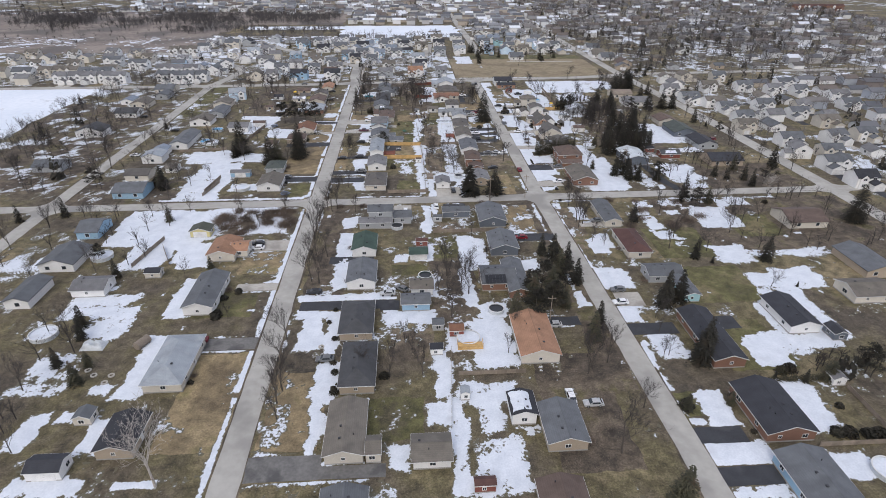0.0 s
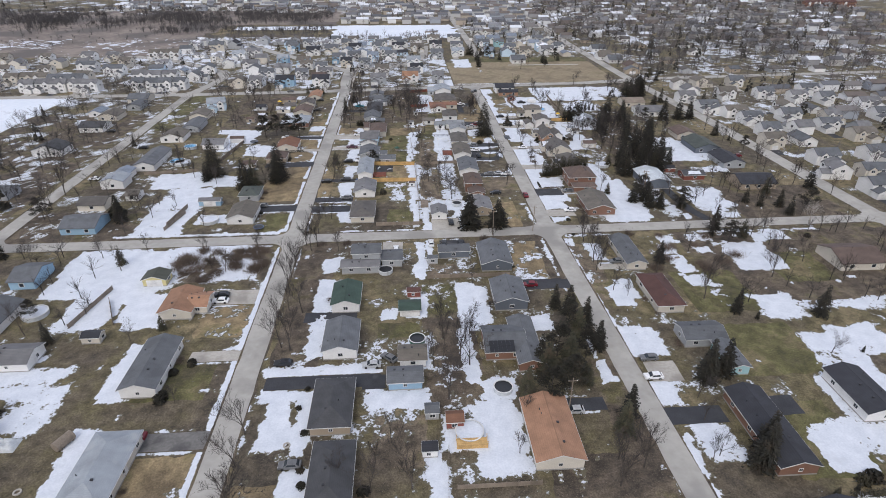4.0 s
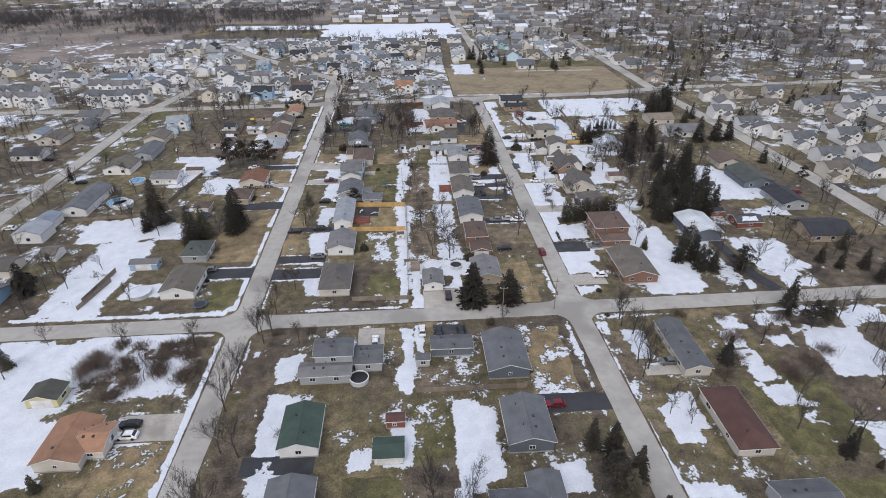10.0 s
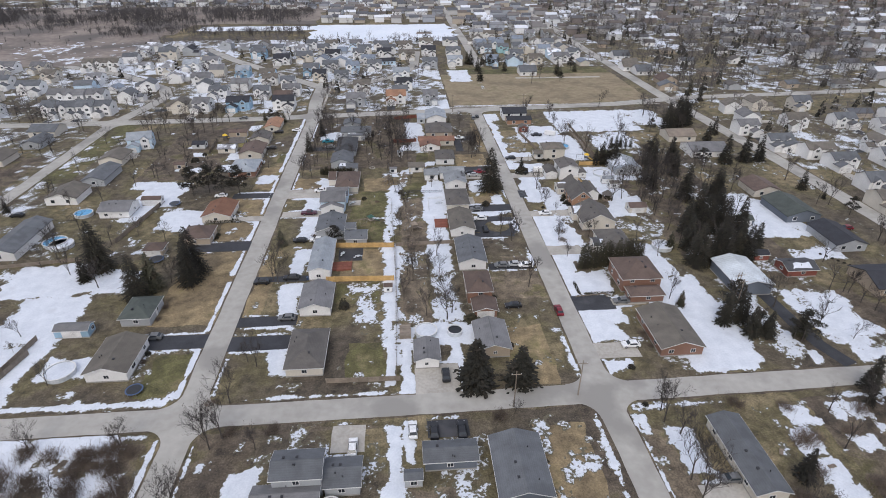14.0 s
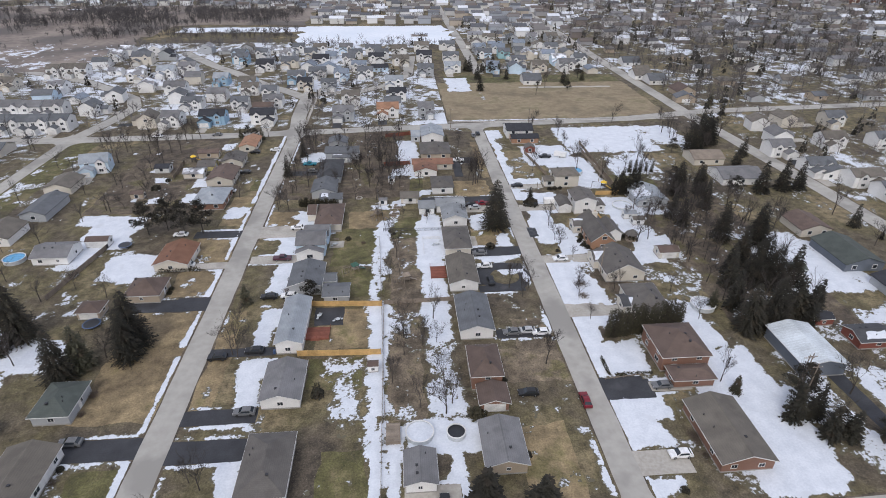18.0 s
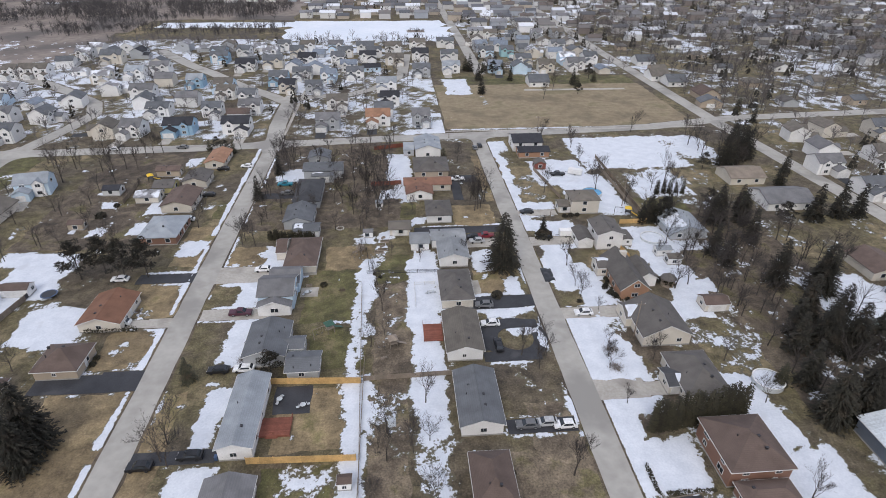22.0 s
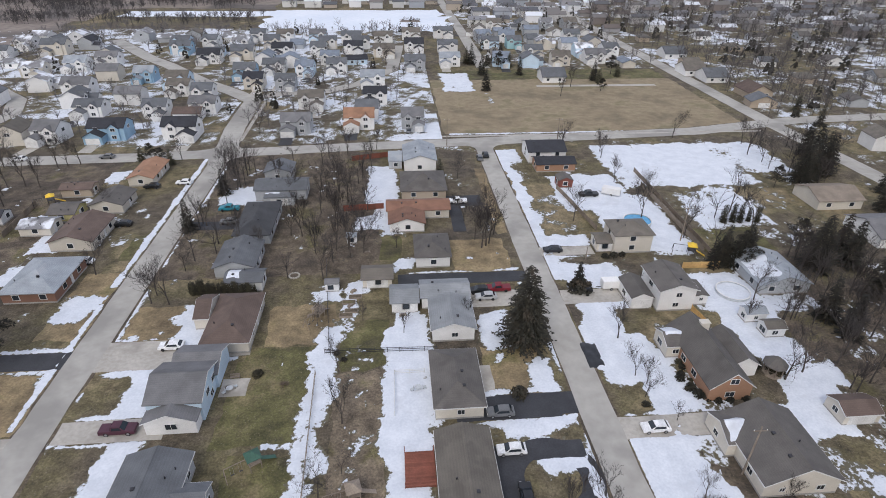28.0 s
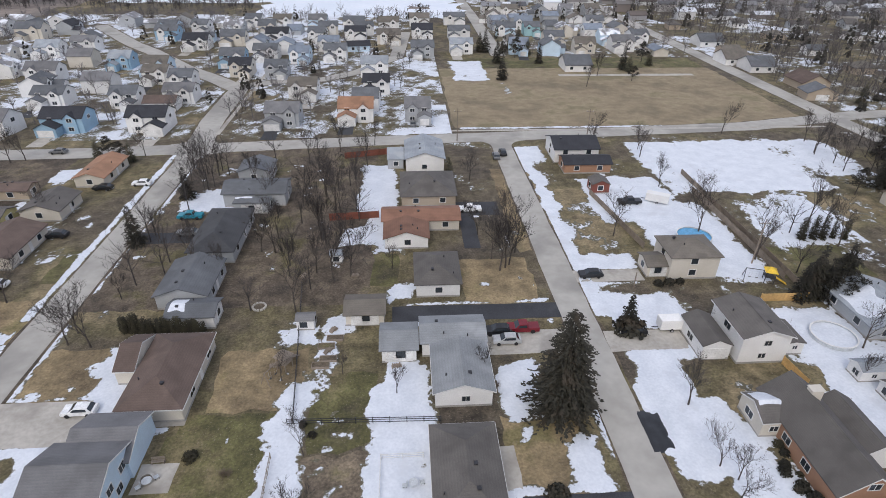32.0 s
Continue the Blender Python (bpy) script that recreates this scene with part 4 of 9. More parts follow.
house(123.9, 137.7, 545.1, 558.1, 5.0, 'gy', 'grey', 'white', pitch=0.5, windows='few', garage='s')
house(91.8, 104.0, 509.7, 522.7, 2.8, 'gx', 'slate', 'white', pitch=0.5, windows='few', garage='')
house(128.6, 140.1, 604.8, 617.8, 5.0, 'gy', 'slate', 'white', pitch=0.5, windows='few', garage='s')
house(167.9, 179.7, 520.0, 533.0, 2.8, 'gx', 'taupe', 'white', pitch=0.5, windows='few', garage='')
house(172.2, 184.2, 506.2, 519.2, 2.8, 'gx', 'slate', 'white', pitch=0.5, windows='few', garage='')
house(174.1, 187.4, 558.6, 571.6, 2.8, 'gx', 'slate', 'white', pitch=0.5, windows='few', garage='')
house(177.7, 190.1, 478.8, 491.8, 2.8, 'gy', 'brown', 'tan', pitch=0.5, windows='few', garage='')
house(-253.1, -201.7, 427.1, 439.1, 6.0, 'gx', 'grey', 'white', pitch=0.5, windows='few', garage='')
house(-180.7, -144.9, 427.5, 440.5, 6.0, 'gx', 'slate', 'white', pitch=0.5, windows='few', garage='')
house(-190.7, -159.1, 452.3, 465.3, 6.0, 'gx', 'grey', 'white', pitch=0.5, windows='few', garage='')
house(-249.9, -229.6, 491.5, 504.5, 6.0, 'gx', 'slate', 'white', pitch=0.5, windows='few', garage='')
house(-275.2, -246.3, 449.2, 462.2, 6.0, 'gx', 'taupe', 'cream', pitch=0.5, windows='few', garage='')
house(-223.5, -202.8, 476.1, 489.1, 6.0, 'gx', 'slate', 'white', pitch=0.5, windows='few', garage='')
house(-211.0, -186.3, 538.8, 551.8, 6.0, 'gx', 'taupe', 'white', pitch=0.5, windows='few', garage='')
house(-174.5, -156.0, 575.7, 588.7, 6.0, 'gx', 'slate', 'cream', pitch=0.5, windows='few', garage='')
house(-294.1, -273.8, 444.0, 457.0, 6.0, 'gx', 'slate', 'white', pitch=0.5, windows='few', garage='')
house(-243.2, -218.7, 441.9, 454.9, 6.0, 'gx', 'slate', 'white', pitch=0.5, windows='few', garage='')
house(189.0, 204.3, 228.7, 241.7, 5.2, 'gy', 'slate', 'white', pitch=0.5, windows='few', garage='')
house(189.6, 203.9, 263.7, 276.7, 5.0, 'gx', 'slate', 'white', pitch=0.5, windows='few', garage='')
house(189.2, 199.9, 305.2, 318.2, 5.0, 'gy', 'slate', 'white', pitch=0.5, windows='few', garage='')
house(215.3, 229.3, 331.6, 344.6, 5.0, 'gy', 'slate', 'white', pitch=0.5, windows='few', garage='')
house(186.2, 204.0, 341.0, 354.0, 5.0, 'gx', 'taupe', 'white', pitch=0.5, windows='few', garage='')
house(190.9, 204.7, 328.9, 341.9, 4.6, 'gy', 'slate', 'white', pitch=0.5, windows='few', garage='')
house(226.2, 238.5, 313.1, 326.1, 5.0, 'gy', 'slate', 'white', pitch=0.5, windows='few', garage='')
house(231.2, 246.1, 295.2, 308.2, 5.0, 'gy', 'taupe', 'cream', pitch=0.5, windows='few', garage='')
house(199.9, 209.4, 292.7, 305.7, 3.0, 'gy', 'slate', 'white', pitch=0.5, windows='few', garage='')
house(230.7, 243.3, 383.0, 396.0, 5.0, 'gx', 'slate', 'white', pitch=0.5, windows='few', garage='')
house(205.0, 218.8, 384.0, 397.0, 5.0, 'gx', 'taupe', 'white', pitch=0.5, windows='few', garage='')
house(175.3, 186.8, 375.2, 388.2, 5.0, 'gx', 'grey', 'white', pitch=0.5, windows='few', garage='')
house(279.6, 296.5, 356.4, 369.4, 4.6, 'gx', 'grey', 'white', pitch=0.5, windows='few', garage='')
house(263.8, 273.5, 368.2, 381.2, 5.0, 'gx', 'slate', 'white', pitch=0.5, windows='few', garage='')
house(236.6, 247.9, 271.0, 284.0, 5.0, 'gy', 'slate', 'cream', pitch=0.5, windows='few', garage='')
house(190.0, 200.7, 208.8, 221.8, 5.0, 'gy', 'black', 'white', pitch=0.5, windows='few', garage='')
house(178.0, 192.6, 354.7, 367.7, 4.6, 'gy', 'slate', 'white', pitch=0.5, windows='few', garage='')
house(264.7, 280.9, 392.2, 405.2, 5.0, 'gx', 'slate', 'white', pitch=0.5, windows='few', garage='')
house(271.7, 285.8, 332.0, 345.0, 4.6, 'gy', 'slate', 'white', pitch=0.5, windows='few', garage='')


def block_house(x, y, blocks, label, openings=(), chimney=None):
    """A house of several gabled blocks: (x, y, across, along, eaves, rise, turn, wall, roof) each, seen from its middle."""
    ob = thing("house", x, y, 0, 0, label, "house")
    for bx, by, a, b, z, rise, turn, wall, roof in blocks:
        gable_piece(a, b, z, rise, "wall", "roof", WALL[wall], ROOF[roof], ob, pose(bx, by, 0, 0, 0, turn), 0.35)
        over, k = 0.35, rise / (a / 2)
        for sx in (-1, 1):
            c, y0 = a / 2 + over, -b / 2 - over - 0.012
            pts = [(sx * c, y0, z - over * k - 0.02), (0, y0, z + rise - 0.02), (0, y0, z + rise + 0.17), (sx * c, y0, z - over * k + 0.17)]
            part("bargeboard", Shape().slab(pts, (0, -0.03, 0)), TRIM, ob, at=pose(bx, by, 0, 0, 0, turn))
        w, d = (a, b) if turn == 0 else (b, a)
        HOUSES.append((x + bx - w / 2, x + bx + w / 2, y + by - d / 2, y + by + d / 2))
    for wx, wy, wz, turn, wide, high in openings:
        window(ob, wx, wy, wz, turn, wide, high)
    if chimney:
        cx, cy, z = chimney
        part("chimney", Shape().box(cx - 0.8, cx + 0.8, cy - 0.55, cy + 0.55, 2.5, z).box(cx - 0.9, cx + 0.9, cy - 0.65, cy + 0.65, z, z + 0.12), WALL["cream"], ob, "broad pale chimney")
    return ob


block_house(-15.3, 310, [(0, 1.2, 9.2, 8.4, 4.2, 1.9, 90, "paleblue", "grey"), (-0.1, -3.6, 7.8, 4.6, 2.7, 1.5, 0, "white", "grey"), (0.9, 7.6, 7.4, 7.4, 3.2, 1.6, 90, "paleblue", "grey")],
            "stepped house with dark grey-brown roofs, white front, pale blue side", ((0, -5.92, 1.6, 0, 1.7, 1.1), (4.22, 0, 3.0, 90, 1.3, 1.1), (4.22, 3.2, 3.0, 90, 1.3, 1.1), (4.22, 1.5, 1.3, 90, 1.3, 1.1)))
block_house(75.4, 313, [(0, 0, 7.4, 16.6, 3.1, 2.9, 0, "lightbrick", "umber"), (5.4, 1.6, 5.0, 9.0, 2.7, 1.6, 0, "white", "umber")],
            "steep dark-roofed house with orange brick gable and white wing", ((0, -8.32, 1.4, 0, 1.5, 1.0), (0.2, -8.32, 4.2, 0, 1.4, 1.0), (-3.72, -3, 1.5, -90, 1.5, 1.1), (-3.72, 1, 1.5, -90, 1.5, 1.1)), (0.8, 4.6, 6.6))
house(81.6, 85.0, 331.0, 337.0, 2.5, 'gy', 'umber', 'white', pitch=0.2)

# ---- lawns, driveways, fields ----
LAYER = [0]


def ragged(name, x0, x1, y0, y1, z, material, label, category, wave=0.5, step=2.0):
    """A flat patch with an uneven outline."""
    pts = []
    for (xa, ya), (xb, yb) in (((x0, y0), (x1, y0)), ((x1, y0), (x1, y1)), ((x1, y1), (x0, y1)), ((x0, y1), (x0, y0))):
        n = max(1, int(math.hypot(xb - xa, yb - ya) / step))
        pts += [(xa + (xb - xa) * i / n, ya + (yb - ya) * i / n) for i in range(n)]
    pts = [(x + wave * lump(x, y, 3, 2), y + wave * lump(x, y, 3, 5), z) for x, y in pts]
    s = Shape().slab(pts, (0, 0, -0.05))
    return tagged(new(name, s.mesh(name, material)), label, category, kind="structure")


def lawn(kind, x0, x1, y0, y1):
    LAYER[0] += 1
    m, word = {"straw": (STRAW, "dry straw-brown"), "green": (GREEN, "dull green winter"), "dirt": (DIRT, "bare brown muddy"), "brown": (BROWN, "brown leaf-strewn")}[kind]
    ragged("lawn", x0, x1, y0, y1, 0.004 + 0.00025 * LAYER[0], m, f"{word} lawn between snow patches", "lawn", 1.1)


DRIVES = []


def driveway(material, x0, x1, y0, y1):
    LAYER[0] += 1
    DRIVES.append((x0, x1, y0, y1))
    word = {"dark_blacktop": "dark blacktop", "worn_grey_asphalt": "worn grey asphalt"}.get(material.name, "pale concrete")
    ragged("driveway", x0, x1, y0, y1, 0.024 + 0.00018 * LAYER[0], material, f"{word} driveway beside a house", "driveway", 0.18)


ragged("field", 38.5, 158, 440, 517, 0.01, FIELD, "wide field of dry tan grass", "field", 1.2, 4)
ragged("field", 44, 157, 517, 536, 0.012, GREEN, "mown green strip behind the dry field", "field", 1.2, 4)
ragged("frozen_pond", -72, 62, 650, 744, 0.06, ICE, "frozen pond covered in white snow", "pond", 9.0, 9)
ragged("frozen_pond", -186, -64, 712, 738, 0.064, ICE, "narrow frozen arm of the pond", "pond", 5.0, 9)
ragged("islet", 27, 42, 684, 695, 0.09, MARSH, "dark scrubby islet in the frozen pond", "islet", 2.0, 3)
ragged("frozen_pond", -420, -212, 300, 414, 0.06, ICE, "flat snow-covered pond beside a road", "pond", 5.0, 9)
ragged("woodland_floor", -580, -75, 752, 900, 0.058, MARSH, "dark leaf-strewn ground under bare woods", "ground", 9.0, 12)
ragged("woodland_floor", -420, -200, 690, 760, 0.062, MARSH, "dark leaf-strewn ground under bare woods", "ground", 9.0, 12)
ragged("marsh", -620, -205, 560, 752, 0.055, MARSH, "brown marsh of dead reeds", "marsh", 9.0, 12)
ragged("pavement", 30, 160, 436.6, 437.9, 0.07, CONCRETE, "narrow concrete path along the field", "path", 0.1, 5)
ragged("pavement", -34.5, -33.2, 436, 520, 0.07, CONCRETE, "narrow concrete path along a street", "path", 0.1, 5)

lawn("straw", -54.5, -40.6, 84.4, 116.0)
lawn("straw", -33.0, -20.3, 83.6, 107.7)
lawn("green", -10.3, 2.0, 85.2, 97.7)
lawn("green", 86.0, 97.3, 105.1, 118.8)
lawn("green", 58.7, 66.2, 88.1, 95.9)
lawn("dirt", 29.4, 46.2, 74.8, 111.5)
lawn("brown", -5.8, 5.5, 110.4, 124.5)
lawn("green", -62.8, -44.9, 132.2, 144.4)
lawn("straw", -54.6, -39.2, 155.1, 169.2)
lawn("green", 6.3, 20.4, 162.2, 177.0)
lawn("green", -6.1, 4.7, 152.0, 158.5)
lawn("green", 79.5, 103.4, 137.0, 151.2)
lawn("straw", 35.6, 47.6, 178.0, 202.8)
lawn("brown", 47.4, 64.3, 165.5, 199.3)
lawn("green", -4.5, 4.6, 218.7, 231.7)
lawn("straw", 34.1, 44.7, 213.9, 235.8)
lawn("brown", 8.5, 20.1, 181.6, 188.8)
lawn("straw", -57.0, -39.7, 241.8, 280.2)
lawn("brown", 39.9, 53.1, 248.0, 271.0)
lawn("green", 77.7, 84.5, 251.9, 262.1)
lawn("green", -50.4, -40.5, 215.8, 230.5)
lawn("dirt", -25.9, 6.3, 203.9, 205.7)
lawn("straw", -47.4, -28.8, 242.9, 279.0)
lawn("straw", -51.8, -36.6, 286.9, 298.6)
lawn("straw", -53.1, -36.7, 307.1, 320.2)
lawn("brown", 8.3, 16.4, 238.8, 280.3)
lawn("brown", 34.3, 47.1, 248.2, 259.7)
lawn("green", -10.0, 2.4, 248.6, 259.0)
lawn("straw", -10.0, 4.4, 262.6, 278.6)
lawn("green", 83.4, 91.4, 247.9, 257.3)
lawn("straw", -51.3, -34.9, 305.2, 320.5)
lawn("straw", -33.2, -18.8, 327.5, 338.0)
lawn("straw", -49.0, -36.1, 328.5, 351.7)
lawn("green", -9.0, 4.5, 300.7, 320.3)
lawn("green", -5.8, 6.9, 284.2, 298.9)
lawn("brown", 9.1, 17.6, 281.4, 316.1)
lawn("straw", -52.3, -38.6, 289.4, 300.3)
lawn("green", -8.2, 4.7, 306.8, 323.5)
lawn("straw", -5.4, 7.4, 323.9, 336.6)
lawn("straw", 35.4, 46.2, 308.6, 320.9)
lawn("straw", 33.2, 46.4, 347.1, 361.9)
lawn("green", 9.1, 18.2, 316.7, 330.6)
lawn("brown", 8.8, 17.9, 305.9, 316.2)
lawn("green", 95.6, 113.7, 352.5, 363.9)
lawn("straw", 45.6, 56.0, 364.2, 406.6)
lawn("straw", -32.5, -18.8, 326.6, 337.8)
lawn("green", 8.1, 21.3, 353.1, 364.8)
lawn("dirt", -9.1, 4.9, 362.2, 409.6)
lawn("green", -44.6, -34.8, 356.9, 368.6)

lawn("dirt", 97, 131, 262, 352)
lawn("dirt", 60, 84, 262, 300)
lawn("dirt", -136, -92, 212, 236)
lawn("dirt", -36, -21, 178, 205)
lawn("dirt", -72, -43, 183, 203)
lawn("dirt", -200, -146, 225, 305)
lawn("dirt", -210, -146, 312, 372)
lawn("green", -136, -124, 340, 420)
lawn("dirt", -98, -66, 340, 424)
lawn("dirt", 96, 176, 160, 206)
lawn("green", 118, 136, 172, 190)
lawn("green", 84, 104, 158, 180)
lawn("dirt", -36, 16, 348, 424)
lawn("dirt", 130, 172, 216, 246)
lawn("dirt", -32, -20, 140, 178)
lawn("dirt", 6, 20, 124, 160)
lawn("dirt", 46, 53, 96, 206)

driveway(GREYDRIVE, -33.6, -6.0, 76.2, 79.4)
driveway(GREYDRIVE, -33.8, -19.0, 79.0, 82.4)
driveway(BLACKTOP, -31.8, -4.6, 134.1, 138.4)
driveway(BLACKTOP, -9.0, -3.5, 133.1, 137.9)
driveway(BLACKTOP, -26.4, -12.0, 160.1, 164.7)
driveway(CONCRETE, -52.6, -40.3, 145.4, 149.4)
driveway(CONCRETE, -54.3, -41.8, 170.3, 177.8)
driveway(GREYDRIVE, -55.5, -40.4, 117.6, 122.5)
driveway(BLACKTOP, 56.7, 70.3, 80.5, 85.0)
driveway(BLACKTOP, 56.4, 71.7, 70.0, 74.5)
driveway(BLACKTOP, 56.5, 71.6, 117.8, 122.9)
driveway(CONCRETE, 60.0, 67.6, 131.2, 138.5)
driveway(BLACKTOP, 36.3, 46.3, 123.2, 127.1)
driveway(BLACKTOP, 36.8, 53.6, 172.7, 177.8)
driveway(CONCRETE, 11.5, 21.7, 212.3, 222.7)
driveway(CONCRETE, -5.9, 0.9, 198.2, 205.2)
driveway(BLACKTOP, 13.6, 22.2, 200.7, 205.3)
driveway(BLACKTOP, 35.2, 49.4, 176.4, 178.3)
driveway(BLACKTOP, -55.1, -38.8, 232.5, 237.9)
driveway(BLACKTOP, -34.6, -19.3, 230.7, 236.3)
driveway(CONCRETE, 54.9, 66.4, 221.9, 227.5)
driveway(BLACKTOP, 54.9, 66.9, 241.2, 247.0)
driveway(CONCRETE, 63.0, 79.0, 182.7, 186.0)
driveway(BLACKTOP, 52.4, 65.9, 242.6, 248.1)
driveway(CONCRETE, 66.5, 75.8, 243.1, 246.1)
driveway(BLACKTOP, -61.5, -37.6, 280.4, 285.8)
driveway(BLACKTOP, -34.1, -18.8, 240.2, 244.4)
driveway(BLACKTOP, -35.2, -18.9, 261.1, 264.2)
driveway(BLACKTOP, 35.3, 48.9, 263.5, 267.1)
driveway(CONCRETE, -34.0, -21.5, 319.1, 325.3)
driveway(CONCRETE, -45.4, -35.4, 301.2, 304.9)
driveway(BLACKTOP, -54.7, -38.6, 320.3, 324.9)
driveway(BLACKTOP, 29.2, 46.6, 303.2, 308.4)
driveway(CONCRETE, 53.2, 66.4, 270.8, 276.7)
driveway(BLACKTOP, 36.2, 49.6, 303.7, 308.6)
driveway(BLACKTOP, 33.7, 46.8, 283.9, 287.0)
driveway(BLACKTOP, 33.7, 37.9, 287.6, 298.1)
driveway(BLACKTOP, 38.8, 48.2, 295.1, 298.4)
driveway(CONCRETE, 54.4, 73.9, 297.8, 302.3)
driveway(CONCRETE, 54.9, 70.6, 271.4, 275.3)
driveway(BLACKTOP, -48.4, -37.8, 282.5, 286.5)
driveway(CONCRETE, -34.0, -21.1, 322.0, 327.1)
driveway(CONCRETE, -33.4, -16.8, 303.1, 307.7)
driveway(CONCRETE, -59.1, -39.0, 301.5, 304.5)
driveway(BLACKTOP, 31.2, 47.8, 304.3, 307.9)
driveway(BLACKTOP, 20.3, 49.6, 342.5, 346.8)
driveway(CONCRETE, 35.6, 49.8, 333.6, 339.4)
driveway(CONCRETE, 55.2, 68.0, 333.4, 338.4)
driveway(CONCRETE, 52.5, 67.8, 352.7, 356.7)
driveway(BLACKTOP, 33.3, 44.4, 380.5, 387.2)
driveway(BLACKTOP, 34.9, 38.2, 366.0, 380.5)
driveway(CONCRETE, -34.4, -15.4, 320.5, 324.6)
driveway(BLACKTOP, -33.9, -16.2, 370.8, 375.3)
driveway(CONCRETE, -10.4, -5.9, 311.5, 315.8)
driveway(CONCRETE, -15.8, -7.3, 321.8, 324.6)

# ---- snow: old patches left by the thaw, and thin ridges along the roads ----
PATCH = []


MELT = []


def bare(x0, x1, y0, y1):
    """A stretch where the grass has come through."""
    MELT.append((x0, x1, y0, y1))


def snow(x0, x1, y0, y1, depth=1.0):
    PATCH.append((x0, x1, y0, y1, depth))


snow(-23.3, -19.9, 80.4, 98.8)
snow(-24.3, -18.5, 98.7, 110.6)
snow(-30.4, -24.9, 116.4, 134.0)
snow(-23.6, -19.3, 113.8, 133.7)
snow(-24.5, -20.9, 155.6, 176.8)
snow(5.5, 8.8, 98.0, 114.4)
snow(3.1, 8.6, 88.6, 95.9)
snow(-5.2, -0.9, 77.2, 84.4)
snow(7.2, 11.9, 70.4, 97.9, 0.75)
snow(11.9, 22.6, 70.0, 85.5, 0.6)
snow(13.3, 20.0, 86.3, 101.3, 0.5)
snow(17.1, 25.0, 112.5, 128.0)
snow(9.3, 17.2, 113.6, 122.5)
snow(-7.6, 6.3, 126.6, 132.0)
snow(-33.4, -6.3, 139.1, 141.8)
snow(16.7, 22.0, 153.3, 177.6)
snow(1.6, 7.1, 160.6, 172.4)
snow(-68.9, -63.1, 100.4, 125.2)
snow(-69.6, -64.9, 134.6, 153.0)
snow(-41.9, -37.9, 149.8, 169.5)
snow(-94.3, -81.5, 102.6, 118.1, 0.5)
snow(-84.7, -80.1, 86.8, 97.9)
snow(-75.5, -70.3, 102.7, 105.7)
snow(-78.5, -73.7, 94.2, 97.2)
snow(-70.4, -62.9, 85.9, 94.9)
snow(-77.9, -65.3, 75.3, 79.3)
snow(-58.3, -50.2, 76.2, 78.0)
snow(-98.2, -82.7, 134.3, 139.8)
snow(-93.7, -79.4, 160.9, 177.3, 0.6)
snow(-120.6, -111.6, 164.3, 171.0)
snow(-78.3, -72.3, 162.1, 194.6)
snow(-104.3, -77.4, 176.3, 201.3)
snow(-78.8, -64.1, 179.4, 199.3, 0.45)
snow(-65.3, -42.2, 182.8, 199.4, 0.3)
snow(56.4, 73.4, 74.6, 80.7)
snow(58.8, 70.6, 67.1, 69.4)
snow(84.3, 92.4, 70.9, 77.2)
snow(81.6, 93.2, 83.0, 98.7)
snow(63.9, 71.3, 84.8, 96.4)
snow(58.3, 63.8, 85.7, 87.6)
snow(53.8, 61.1, 97.0, 115.8)
snow(55.1, 60.1, 87.7, 94.7)
snow(56.5, 68.2, 140.3, 150.2)
snow(56.9, 63.9, 123.7, 130.5)
snow(62.0, 69.5, 106.2, 120.2, 0.6)
snow(89.8, 102.7, 116.0, 130.5, 0.6)
snow(104.2, 117.7, 112.7, 147.5, 0.6)
snow(97.7, 112.4, 109.7, 115.5)
snow(86.2, 95.3, 103.0, 114.4)
snow(-24.8, -19.2, 158.8, 181.7)
snow(-24.2, -19.4, 145.3, 157.5)
snow(-5.5, -0.2, 160.3, 165.2)
snow(1.3, 7.3, 140.6, 151.3)
snow(-32.4, -4.3, 138.3, 139.8)
snow(-29.6, -21.8, 130.4, 134.3)
snow(6.0, 7.8, 180.3, 200.7)
snow(14.9, 18.8, 134.1, 155.3)
snow(20.4, 25.2, 155.8, 176.3)
snow(18.6, 26.9, 128.4, 134.8)
snow(34.8, 40.6, 152.6, 159.7)
snow(-105.8, -62.3, 188.9, 204.9)
snow(-62.5, -41.6, 189.3, 204.9, 0.3)
snow(-93.4, -79.9, 168.8, 181.3)
snow(-80.6, -75.1, 172.3, 180.7)
snow(-74.6, -63.7, 160.1, 177.8)
snow(-40.9, -36.0, 149.5, 168.6)
snow(-69.1, -62.8, 133.0, 147.5)
snow(-25.1, -20.2, 185.8, 195.0)
snow(56.0, 68.0, 143.7, 152.8, 0.6)
snow(48.1, 51.2, 132.0, 140.3)
snow(55.5, 64.1, 127.1, 131.3)
snow(61.4, 68.3, 162.8, 173.5)
snow(8.1, 11.2, 212.0, 237.1)
snow(20.3, 23.2, 212.1, 232.7)
snow(5.3, 8.1, 180.9, 203.8)
snow(8.9, 11.4, 194.6, 206.0)
snow(-22.7, -19.3, 221.1, 230.7)
snow(-25.0, -19.8, 244.1, 257.0)
snow(4.9, 7.0, 216.2, 236.3)
snow(11.8, 20.9, 229.6, 238.2)
snow(18.8, 28.1, 230.1, 237.7)
snow(19.6, 24.5, 277.3, 332.8)
snow(56.8, 69.0, 248.4, 260.8)
snow(56.4, 65.5, 228.5, 241.8)
snow(57.0, 63.7, 218.3, 221.5)
snow(78.2, 93.5, 216.0, 253.2)
snow(122.7, 141.3, 278.1, 311.2)
snow(101.6, 130.6, 219.5, 247.9, 0.45)
snow(106.5, 112.9, 217.2, 230.2)
